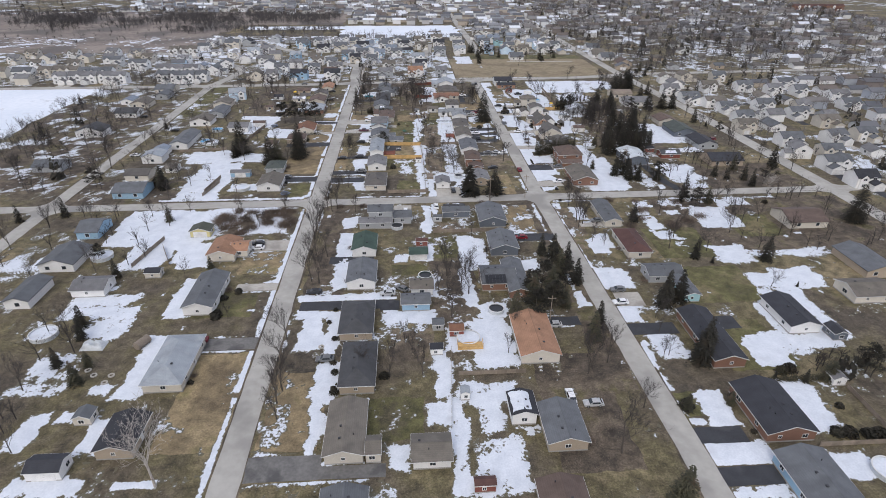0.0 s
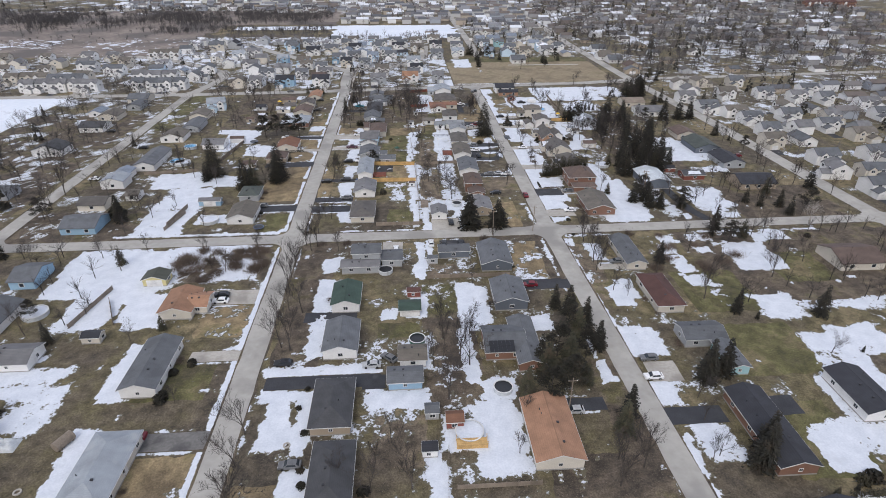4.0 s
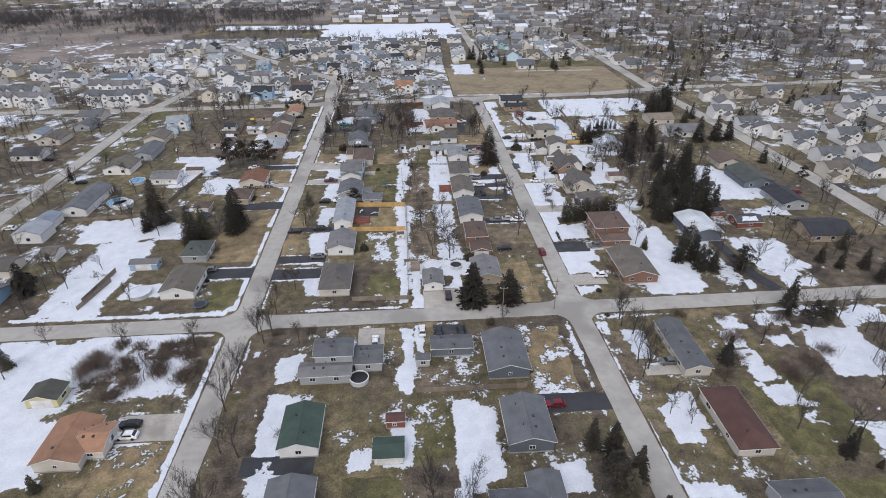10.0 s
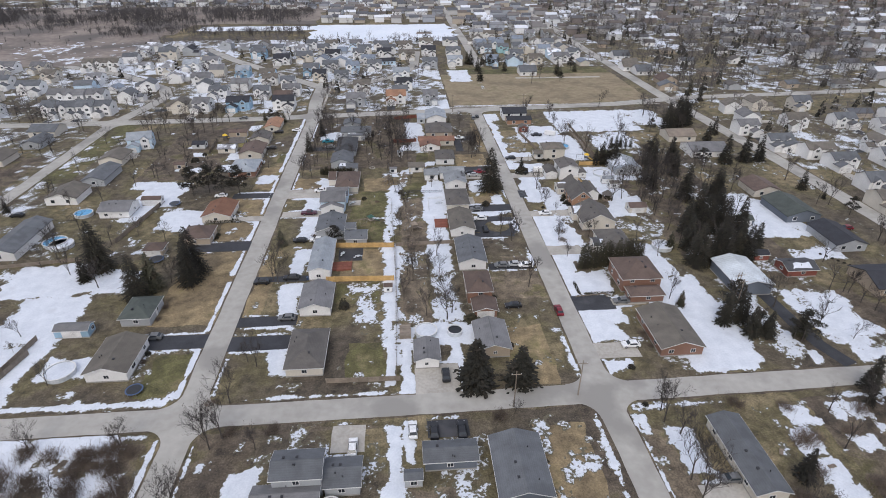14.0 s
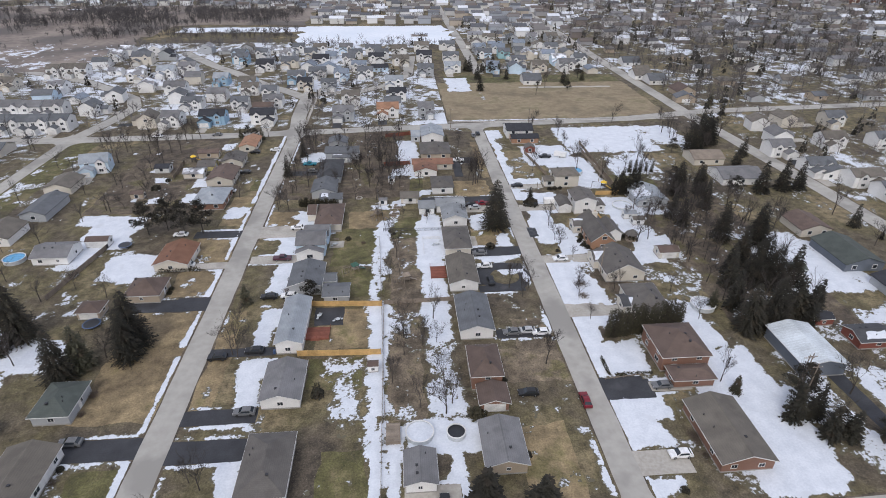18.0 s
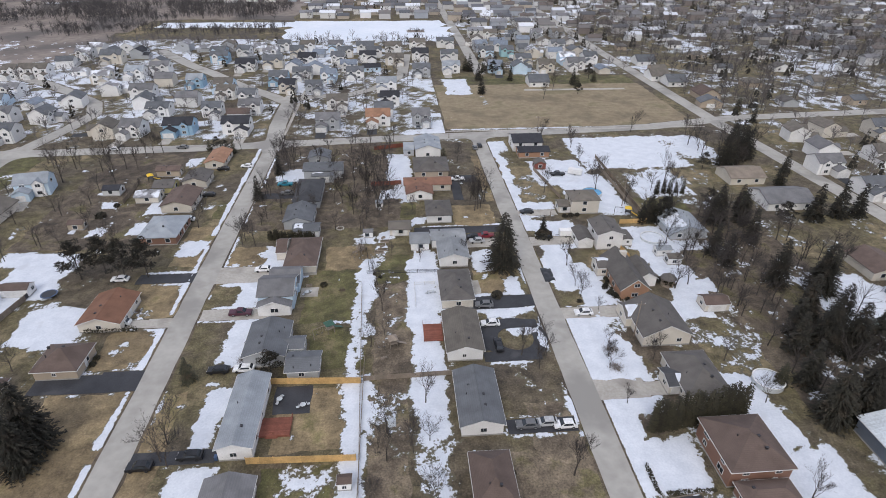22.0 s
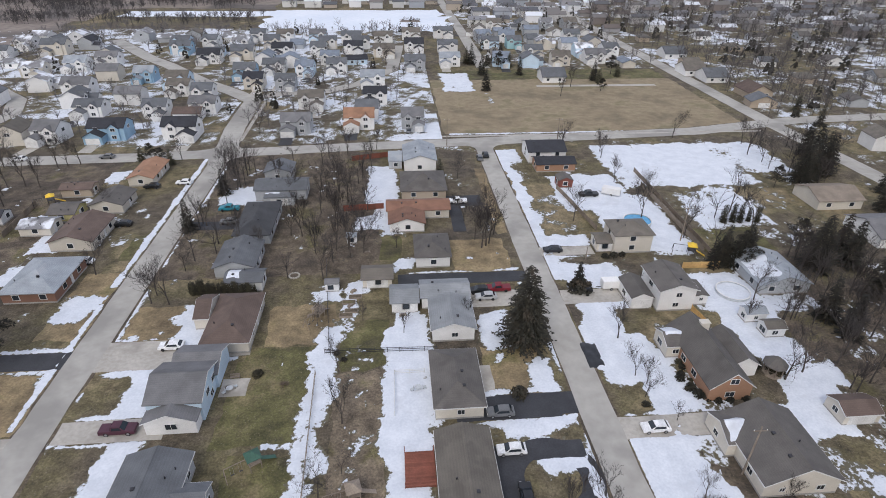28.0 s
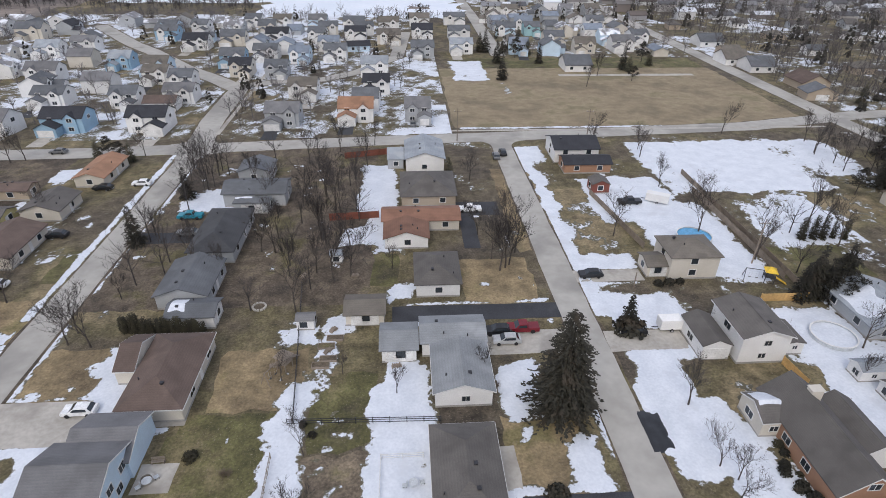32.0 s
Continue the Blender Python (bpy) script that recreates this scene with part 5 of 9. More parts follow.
snow(-96.0, -77.7, 235.2, 254.7, 0.6)
snow(-85.2, -67.9, 259.5, 270.0)
snow(-103.6, -88.0, 260.8, 273.4)
snow(-75.2, -62.2, 223.4, 231.0)
snow(-41.2, -37.2, 216.3, 230.6)
snow(-75.5, -48.7, 199.8, 205.9, 0.6)
snow(-69.6, -63.3, 190.3, 202.5)
snow(-58.5, -43.6, 182.8, 196.8, 0.6)
snow(-24.7, -19.4, 186.6, 195.3)
snow(36.2, 47.7, 178.3, 204.2, 0.25)
snow(-25.0, -20.4, 245.1, 257.3)
snow(-4.1, 1.4, 240.3, 257.3, 0.35)
snow(3.7, 7.5, 239.8, 262.6)
snow(4.2, 7.1, 262.9, 279.3)
snow(-24.3, -20.6, 264.8, 278.7)
snow(-25.1, -19.4, 287.7, 302.4)
snow(-31.7, -19.8, 307.0, 321.6)
snow(17.5, 22.5, 280.9, 335.0)
snow(17.6, 23.7, 263.6, 280.0)
snow(17.2, 24.6, 239.3, 261.0, 0.5)
snow(55.7, 68.2, 248.2, 260.0)
snow(53.8, 68.5, 233.9, 242.5)
snow(52.4, 61.3, 259.4, 270.2)
snow(53.0, 66.2, 277.8, 305.5)
snow(51.0, 63.4, 306.3, 335.5)
snow(83.0, 90.8, 257.3, 275.6)
snow(76.7, 86.8, 232.5, 258.5)
snow(83.8, 98.8, 231.8, 242.0)
snow(82.3, 93.7, 295.8, 322.6)
snow(84.6, 97.8, 323.9, 342.0)
snow(74.3, 92.8, 353.3, 385.4)
snow(50.7, 58.2, 337.6, 419.6)
snow(94.1, 130.1, 390.0, 422.8)
snow(-89.5, -74.8, 315.2, 336.9)
snow(-75.3, -59.2, 295.8, 310.3)
snow(-48.3, -41.5, 333.8, 342.1)
snow(-74.3, -69.8, 278.9, 287.0, 0.6)
snow(17.0, 23.3, 269.8, 280.7)
snow(17.8, 24.3, 282.1, 297.2)
snow(18.7, 23.9, 299.1, 331.1)
snow(3.8, 8.0, 298.6, 322.2, 0.6)
snow(4.6, 7.7, 270.9, 279.4)
snow(-32.2, -20.3, 307.4, 319.2)
snow(-23.2, -18.2, 286.1, 298.6)
snow(-24.5, -19.1, 272.9, 280.3)
snow(-21.9, -17.2, 324.8, 335.8)
snow(-48.1, -41.3, 335.9, 342.7)
snow(54.1, 68.1, 275.6, 289.3)
snow(53.4, 68.2, 304.7, 325.3)
snow(53.6, 68.6, 266.8, 271.4)
snow(85.0, 95.0, 300.9, 321.2)
snow(80.9, 90.3, 310.8, 323.9)
snow(36.4, 42.5, 320.8, 329.9)
snow(36.6, 48.8, 300.6, 303.0)
snow(39.9, 48.5, 286.7, 296.2)
snow(5.0, 8.8, 307.6, 322.2)
snow(18.5, 25.8, 313.3, 330.7, 0.85)
snow(18.0, 21.3, 305.5, 313.3)
snow(21.5, 25.3, 305.3, 313.7)
snow(36.2, 41.5, 321.5, 331.4)
snow(44.0, 48.3, 307.2, 316.4)
snow(53.1, 64.5, 322.7, 332.8)
snow(54.4, 65.6, 313.8, 320.3)
snow(55.0, 68.5, 310.0, 313.4)
snow(57.0, 71.5, 302.8, 309.9, 0.7)
snow(53.0, 71.2, 338.5, 348.3)
snow(41.8, 47.7, 340.6, 342.8)
snow(8.8, 19.3, 333.0, 337.4, 0.5)
snow(9.2, 21.0, 367.8, 375.5)
snow(12.1, 20.9, 381.0, 399.7)
snow(-24.8, -20.9, 334.0, 337.6, 0.4)
snow(-27.6, -18.9, 308.9, 317.7)
snow(-29.7, -22.0, 319.4, 320.4)
snow(-25.7, -19.4, 355.0, 361.5, 0.5)
snow(-28.6, -17.1, 385.7, 393.2)
snow(50.6, 61.4, 411.3, 422.9)
snow(50.8, 57.0, 357.2, 401.8)
snow(56.5, 67.6, 356.8, 362.7)
snow(67.2, 87.8, 375.8, 399.3)
snow(82.4, 92.1, 351.3, 382.8, 0.6)
snow(88.8, 132.4, 390.0, 425.5, 0.7)
snow(126.0, 150.0, 398.0, 425.0, 0.6)
snow(100.6, 121.0, 363.6, 387.2, 0.5)
snow(81.6, 94.7, 326.4, 339.1, 0.6)
snow(84.3, 95.9, 318.8, 324.3, 0.5)
snow(98.6, 107.3, 334.4, 347.0)
snow(6.9, 11.0, 345.2, 353.4)
snow(2.0, 7.8, 338.2, 342.9)

snow(-66.9, -60.4, 362.1, 372.7, 1)
snow(-67.7, -62.3, 348.7, 356.3, 1)
snow(-47.8, -41.2, 335.2, 342.9, 0.8)
snow(-84.0, -78.1, 367.1, 372.0, 0.8)
snow(-79.0, -74.4, 346.8, 351.4, 0.7)
snow(-85.7, -83.7, 349.8, 354.0, 1)
snow(-87.7, -85.0, 377.4, 381.0, 1)
snow(-74.5, -70.6, 378.4, 382.0, 0.8)
snow(-66.3, -63.0, 389.3, 392.3, 0.7)
snow(-66.8, -61.5, 402.1, 411.5, 0.9)
snow(-24.0, -20.2, 332.5, 338.3, 0.8)
snow(-25.9, -17.6, 348.7, 358.7, 0.9)
snow(-27.2, -19.3, 385.0, 395.3, 1)
snow(-30.2, -21.6, 308.2, 320.1, 0.95)
snow(-25.3, -20.9, 287.5, 295.6, 0.8)
snow(-23.5, -20.3, 295.4, 299.9, 1)
snow(-25.0, -19.9, 273.2, 279.8, 0.8)
snow(-26.0, -22.4, 280.4, 282.0, 0.7)
snow(89.6, 95.4, 198.8, 207.9, 0.9)
snow(87.0, 92.6, 190.9, 198.5, 0.9)
snow(86.9, 92.8, 184.3, 190.4, 0.85)
snow(87.9, 94.1, 179.0, 184.6, 0.8)
snow(87.7, 95.7, 170.9, 178.4, 0.55)
snow(91.8, 95.8, 165.1, 170.2, 0.6)
snow(62.3, 67.7, 189.2, 200.1, 0.9)
snow(64.8, 70.1, 172.4, 177.0, 0.9)
snow(65.2, 70.2, 166.6, 172.0, 0.9)
snow(83.1, 88.4, 202.7, 206.1, 0.7)
snow(99.5, 108.1, 199.6, 204.1, 0.6)
snow(106.2, 113.3, 196.3, 199.2, 0.6)
snow(98.7, 104.9, 190.9, 195.9, 0.5)
snow(86.8, 89.0, 177.3, 178.9, 0.7)
snow(57.7, 59.6, 198.1, 203.7, 0.6)
snow(56.4, 60.3, 189.2, 197.9, 0.35)
snow(56.8, 59.5, 172.9, 180.8, 0.5)
snow(55.2, 66.6, 316.6, 324.0, 0.9)
snow(57.5, 70.7, 314.1, 318.9, 0.9)
snow(60.5, 70.9, 303.3, 310.6, 0.9)
snow(57.2, 69.1, 329.7, 334.0, 0.95)
snow(83.2, 88.5, 316.0, 321.4, 0.4)
snow(90.5, 96.7, 312.6, 319.5, 0.7)
snow(83.1, 88.9, 302.8, 307.3, 0.5)
snow(85.7, 95.9, 330.4, 334.8, 0.9)
snow(98.2, 104.4, 330.1, 334.2, 0.7)
snow(4.8, 9.0, 304.5, 322.2, 0.75)
snow(18.0, 26.4, 303.7, 330.7, 0.55)
snow(18.4, 25.0, 321.3, 331.8, 0.9)
snow(108.9, 124.3, 179.1, 197.1, 0.8)
snow(122.5, 137.2, 197.6, 206.2, 0.6)
snow(109.9, 131.7, 225.5, 246.5, 0.6)
snow(79.9, 95.5, 217.3, 256.0, 0.9)
snow(125.9, 148.6, 276.8, 306.5, 0.8)
snow(130.7, 149.3, 262.3, 270.0, 0.6)
snow(117.4, 129.1, 216.9, 222.0, 0.7)
snow(185.8, 198.2, 278.5, 283.8, 0.6)
snow(-104.8, -83.7, 256.9, 274.9, 0.85)
snow(-94.9, -76.8, 237.0, 257.7, 0.85)
snow(-95.1, -77.9, 215.0, 236.0, 0.8)
snow(-96.1, -82.1, 331.0, 338.3, 0.7)
snow(-88.7, -80.7, 303.3, 316.3, 0.7)
snow(-78.8, -68.2, 258.0, 271.7, 0.8)
snow(-95.4, -81.2, 192.8, 201.9, 0.95)
snow(-25.3, -17.4, 252.9, 260.0, 0.8)
snow(-25.5, -19.9, 239.6, 258.7, 0.7)
snow(3.2, 6.2, 228.1, 321.5, 0.7)
snow(-98.5, -80.9, 138.5, 145.6, 0.6)
snow(-89.9, -76.4, 123.9, 139.5, 0.6)
snow(-33.3, -24.3, 129.0, 134.2, 0.8)
snow(-29.7, -24.8, 115.6, 127.4, 0.8)
snow(-23.4, -18.1, 96.7, 110.4, 0.9)
snow(-6.8, -3.2, 127.9, 131.2, 0.8)
snow(113.1, 142.9, 157.3, 162.4, 0.5)
snow(114.2, 127.8, 137.2, 150.2, 0.7)
snow(107.0, 116.6, 122.7, 136.6, 0.8)
snow(86.2, 103.8, 107.1, 126.7, 0.55)
snow(101.9, 114.0, 154.0, 165.7, 0.7)
snow(63.1, 70.3, 106.4, 118.4, 0.8)
snow(52.2, 62.6, 96.5, 107.5, 0.5)
snow(66.7, 70.3, 90.8, 95.3, 0.9)
snow(15.9, 26.2, 106.4, 126.6, 0.8)
snow(9.4, 24.4, 94.5, 102.4, 0.6)
bare(46.3, 55.0, 358.7, 406.8)
bare(47.2, 50.2, 385.1, 407.2)
bare(55.0, 62.7, 303.4, 310.0)
bare(51.4, 56.3, 303.0, 314.1)
bare(64.5, 75.8, 323.9, 330.0)
bare(51.8, 55.5, 321.7, 332.1)
bare(78.4, 85.4, 303.1, 307.1)
bare(79.8, 85.5, 323.4, 328.1)
bare(53.0, 57.6, 326.4, 342.2)
bare(45.6, 52.0, 322.4, 331.3)
bare(28.3, 35.6, 325.5, 332.3)
bare(35.8, 47.1, 332.1, 343.0)
bare(-0.3, 11.2, 345.3, 355.2)
bare(-26.5, -17.3, 340.0, 366.4)
bare(11.4, 19.9, 327.2, 339.3)
bare(0.3, 14.0, 351.3, 366.9)
bare(83.9, 98.1, 117.7, 149.6)
bare(50.0, 58.6, 91.5, 99.8)
bare(84.0, 101.2, 204.1, 214.0)
bare(107.8, 114.5, 222.0, 246.0)
bare(109.5, 118.0, 213.0, 223.0)
bare(39.1, 50.0, 232.0, 259.3)
bare(36, 47, 285, 293)
snow(41, 48, 293.5, 298, 0.8)
bare(81.5, 87, 303, 322)
bare(-33, -27, 309, 318)
snow(-29, -21, 307.5, 320, 0.9)
snow(-24.2, -18.8, 346.8, 366.6, 0.8)
snow(-26.5, -20.6, 384.5, 397.2, 0.9)
snow(2.7, 5.1, 341.8, 349.4, 0.8)
snow(8.0, 14.7, 335.3, 346.5, 0.75)
snow(11.9, 20.5, 395.3, 410.0, 0.9)
snow(14.1, 20.2, 373.6, 381.6, 0.9)
snow(19.2, 24.6, 348.5, 354.3, 0.8)
snow(-67.1, -63.3, 365.5, 370.8, 0.8)
snow(-48.4, -43.9, 339.2, 342.8, 0.7)
snow(18.4, 25.9, 314.0, 331.3, 0.9)
snow(4.5, 7.2, 308.4, 319.1, 0.8)
snow(-1.6, 7.1, 299.7, 301.2, 0.7)
snow(84.6, 93.7, 319.2, 322.9, 0.8)
snow(87.8, 99.6, 306.2, 312.6, 0.7)
snow(83.3, 90.8, 325.5, 332.7, 0.8)
snow(92.4, 105.5, 326.7, 333.8, 0.7)
snow(22.9, 30.2, 378.2, 393.5, 0.8)
snow(17.5, 21.6, 364.6, 368.8, 0.6)
mild = random.Random(12)
for x0, x1, y0, y1 in DRIVES:
    if x1 - x0 > 5:
        snow(x0 + 1, x1 - 2, y1 + 0.1, y1 + 0.9, mild.uniform(0.3, 0.6))
        snow(x0 + 1, x1 - 2, y0 - 1.0, y0 - 0.1, mild.uniform(0.3, 0.7))
for i in range(420):
    x, y, a, b = mild.uniform(-134, 168), mild.uniform(66, 424), mild.uniform(0.5, 2.0), mild.uniform(0.5, 2.4)
    snow(x, x + a, y, y + b, mild.uniform(0.3, 0.6))
for y in range(222, 330, 9):
    snow(5.6 + mild.uniform(-0.3, 0.3), 8.6 + mild.uniform(-0.8, 0.8), y, y + mild.uniform(5, 9), 0.7)
for y0, y1 in ((60, 100), (102, 117), (120, 160), (163, 204), (216, 232), (239, 262), (266, 300), (306, 340), (346, 420)):
    snow(-41.6, -40.3, y0, y1, 0.85)
for y0, y1 in ((110, 125), (168, 175), (184, 204), (216, 228), (262, 280), (300, 318), (325, 345), (352, 420)):
    snow(-33.5, -32.8, y0, y1, 0.6)
for y0, y1 in ((66, 90), (120, 134), (145, 170), (180, 204), (216, 250), (262, 300), (312, 340), (360, 420)):
    snow(57.4 - (y0 - 150) * 0.02, 58.5 - (y0 - 150) * 0.02, y0, y1, 0.6)
for y0, y1 in ((140, 150), (166, 205), (216, 240), (262, 281), (293, 300), (313, 322)):
    snow(48.4, 49.9, y0, y1, 0.5)
snow(-100, -43, 204.2, 205.6, 0.6)
snow(-30, 5, 213.5, 214.6, 0.5)
snow(-100, -43, 213.5, 215.2, 0.6)
snow(60, 150, 205.4, 206.8, 0.4)
snow(40, 156, 438.6, 440.4, 0.7)
snow(44, 58, 497, 530, 0.75)
snow(6, 24, 222, 330, 0.12)
snow(2, 24, 110, 200, 0.1)
snow(-30, -4, 70, 200, 0.06)
snow(60, 130, 220, 330, 0.1)
snow(62, 64, 478, 505, 0.3)


def lattice(x, y, size, seed):
    """Smooth random values of -1 to 1 over the plane."""
    table = np.random.RandomState(seed).uniform(-1, 1, (256, 256))
    u, v = x / size, y / size
    i, j = np.floor(u).astype(int), np.floor(v).astype(int)
    a, b = u - i, v - j
    a, b = a * a * (3 - 2 * a), b * b * (3 - 2 * b)
    i, j, k, m = i % 256, j % 256, (i + 1) % 256, (j + 1) % 256
    return (table[i, j] * (1 - a) + table[k, j] * a) * (1 - b) + (table[i, m] * (1 - a) + table[k, m] * a) * b


def clear_of(x, y, h):
    """Lowers h over paved ground."""
    for pts, width in ROADS:
        for (xa, ya), (xb, yb) in zip(pts, pts[1:]):
            dx, dy = xb - xa, yb - ya
            t = np.clip(((x - xa) * dx + (y - ya) * dy) / (dx * dx + dy * dy), 0, 1)
            far = np.hypot(x - xa - t * dx, y - ya - t * dy)
            h = np.where(far < width / 2 + 0.25, -1.0, h)
    for x0, x1, y0, y1 in DRIVES:
        h = np.where((x > x0) & (x < x1) & (y > y0) & (y < y1), h - 0.9, h)
    return h


def snow_sheet(x0, x1, y0, y1, step, ambient, label):
    xs, ys = np.arange(x0, x1 + step, step), np.arange(y0, y1 + step, step)
    x, y = np.meshgrid(xs, ys, indexing="ij")
    f = np.full(x.shape, -2.0)
    wx = x + 0.9 * lattice(x, y, 6, 11) + 0.6 * lattice(x, y, 1.9, 12)
    wy = y + 0.9 * lattice(x, y, 6, 13) + 0.6 * lattice(x, y, 1.9, 14)
    for a, b, c, d, depth in PATCH:
        i0, i1 = np.searchsorted(xs, (a - 4, b + 4))
        j0, j1 = np.searchsorted(ys, (c - 4, d + 4))
        if i0 >= i1 or j0 >= j1:
            continue
        thin = min(b - a, d - c) < 2.2
        sx, sy = (x if thin else wx)[i0:i1, j0:j1], (y if thin else wy)[i0:i1, j0:j1]
        inside = np.minimum(np.minimum(sx - a, b - sx), np.minimum(sy - c, d - sy))
        f[i0:i1, j0:j1] = np.maximum(f[i0:i1, j0:j1], np.clip(inside / (0.7 if thin else 1.6) + 0.25, -2, 0.95) * depth - 0.3 * (1 - depth))
    for a, b, c, d in MELT:
        i0, i1 = np.searchsorted(xs, (a - 4, b + 4))
        j0, j1 = np.searchsorted(ys, (c - 4, d + 4))
        if i0 < i1 and j0 < j1:
            sx, sy = wx[i0:i1, j0:j1], wy[i0:i1, j0:j1]
            inside = np.minimum(np.minimum(sx - a, b - sx), np.minimum(sy - c, d - sy))
            f[i0:i1, j0:j1] -= np.clip(inside / 1.8 + 0.45, 0, 1.1) * 1.3
    wide = lattice(x, y, 34, 5)
    f = np.maximum(f, ambient + 0.32 * wide)
    n = 0.55 * lattice(x, y, max(6, step * 5), 1) + 0.36 * lattice(x, y, max(2.2, step * 2), 2) + 0.36 * lattice(x, y, max(0.8, step * 1.01), 3)
    h = clear_of(x, y, np.where(f > 0, f * 1.0, f * 0.66) + n * 0.6 + 0.02)
    z = np.clip(h * 0.18, -0.12, 0.12) + 0.006 * lattice(x, y, 0.9, 4)
    keep = np.maximum.reduce([z[:-1, :-1], z[1:, :-1], z[1:, 1:], z[:-1, 1:]]) > 0.0
    index = np.arange(x.size).reshape(x.shape)
    quads = np.stack([index[:-1, :-1], index[1:, :-1], index[1:, 1:], index[:-1, 1:]], -1)[keep]
    used, quads = np.unique(quads, return_inverse=True)
    verts = np.stack([x.ravel(), y.ravel(), z.ravel()], -1)[used]
    me = bpy.data.meshes.new("snow")
    me.from_pydata(verts.tolist(), [], quads.reshape(-1, 4).tolist())
    me.polygons.foreach_set("use_smooth", [True] * len(me.polygons))
    me.materials.append(THINSNOW)
    tagged(new("snow", me), label, "snow", kind="stuff")


snow_sheet(-112, 168, 56, 432, 0.45, -0.49, "patchy old white snow lying on lawns")
snow_sheet(-420, -112.5, 100, 432, 1.5, -0.16, "thawing white snow patches among houses and trees")
snow_sheet(168.5, 460, 100, 445, 1.5, -0.24, "thawing white snow patches among houses and trees")
snow_sheet(-420, 37, 432.5, 660, 1.3, 0.02, "thawing white snow patches among newer houses")
snow_sheet(66, 560, 538, 900, 1.5, -0.06, "thawing white snow patches among distant houses")
snow_sheet(166, 560, 446, 537, 1.3, -0.04, "thawing white snow patches among distant houses")
snow_sheet(-700, 62, 860, 1300, 3.0, -0.1, "white snow patches in the far distance")
snow_sheet(66, 900, 901, 1300, 3.0, -0.2, "white snow patches in the far distance")
snow_sheet(38, 160, 433, 537, 0.9, -0.95, "thin snow left on a dry field")

# ---- trees ----


def branching(seed, spread=1.0, height=10.0, limbs=7, twig=0.03):
    """A bare broadleaved tree: trunk and limbs, then branches and twigs."""
    rnd = random.Random(seed)
    wood, fine = Shape(), Shape()

    def bend(d, amount):
        return (d + Vector((rnd.uniform(-1, 1), rnd.uniform(-1, 1), rnd.uniform(-0.6, 1))) * amount).normalized()

    def grow(shape, p, d, length, r, level):
        steps = (4, 3, 3, 2, 1)[level]
        sides = (7, 5, 4, 3, 3)[level]
        nodes = []
        for i in range(steps):
            q = p + d * (length / steps)
            ra, rb = r * (1 - 0.6 * i / steps), r * (1 - 0.6 * (i + 1) / steps)
            if level == 4 or (level == 3 and i == steps - 1):
                shape.spike(p, q, ra)
            else:
                shape.tube(p, q, ra, rb, sides)
            p, d = q, bend(d, (0.1, 0.16, 0.2, 0.25, 0.2)[level])
            nodes.append((p.copy(), d.copy(), rb))
        if level == 4:
            return
        count = (limbs, 5, 5, 4)[level]
        for i in range(count):
            base, bd, br = nodes[min(len(nodes) - 1, int(len(nodes) * (0.35 + 0.65 * (i + 0.5) / count)))]
            out = bd.orthogonal().normalized()
            out.rotate(Matrix.Rotation(rnd.uniform(0, 6.28), 3, bd))
            lean = rnd.uniform(0.3, 0.8) * spread
            nd = (bd * 0.8 + out * lean + Vector((0, 0, 0.3))).normalized()
            ln = length * (0.7, 0.6, 0.55, 0.6)[level] * rnd.uniform(0.75, 1.25)
            grow(wood if level < 1 else fine, base, nd, ln, max(twig * (1.0, 1.0, 0.8, 0.6)[level], br * 0.6), level + 1)

    grow(wood, Vector((0, 0, -0.2)), Vector((rnd.uniform(-0.06, 0.06), rnd.uniform(-0.06, 0.06), 1)), height * 0.55, 0.22, 0)
    return wood, fine


def tree_proto(seed, spread, bark, label, group, limbs=7, twig=0.038):
    wood, fine = branching(seed, spread, limbs=limbs, twig=twig)
    ob = thing("bare_tree", 0, 0, 0, 0, label, "tree", group)
    part("trunk", wood, bark, ob)
    part("crown", fine, PALEBARK if bark == PALEBARK else TWIG, ob, "bare twigs and branches")
    return ob


TREES = []
for seed, spread in ((1, 0.9), (2, 1.1), (3, 0.75), (4, 1.25), (5, 1.0)):
    TREES.append([tree_proto(seed, spread, BARK, "leafless grey-brown tree with fine bare twigs", "bare trees"), False])
SYCAMORE = [tree_proto(9, 1.25, PALEBARK, "large leafless sycamore with pale bark and limbs", "bare trees", 8, 0.03), False]


def put(slot, m):
    """Places a prototype the first time, copies of it later."""
    if not slot[1]:
        slot[1] = True
        slot[0].matrix_basis = m
        return slot[0]
    ob = slot[0]
    made = copy_thing(ob, Matrix.Identity(4))
    made.matrix_basis = m
    return made


def bare_tree(x, y, h, pale=False):
    k = random.Random(round(x * 13 + y * 7))
    slot = SYCAMORE if pale else TREES[k.randrange(len(TREES))]
    s = h / 10 * 0.82
    put(slot, pose(x, y, 0, 0, 0, k.uniform(0, 360)) @ Matrix.Diagonal((s, s, s * k.uniform(0.88, 1.05), 1)))


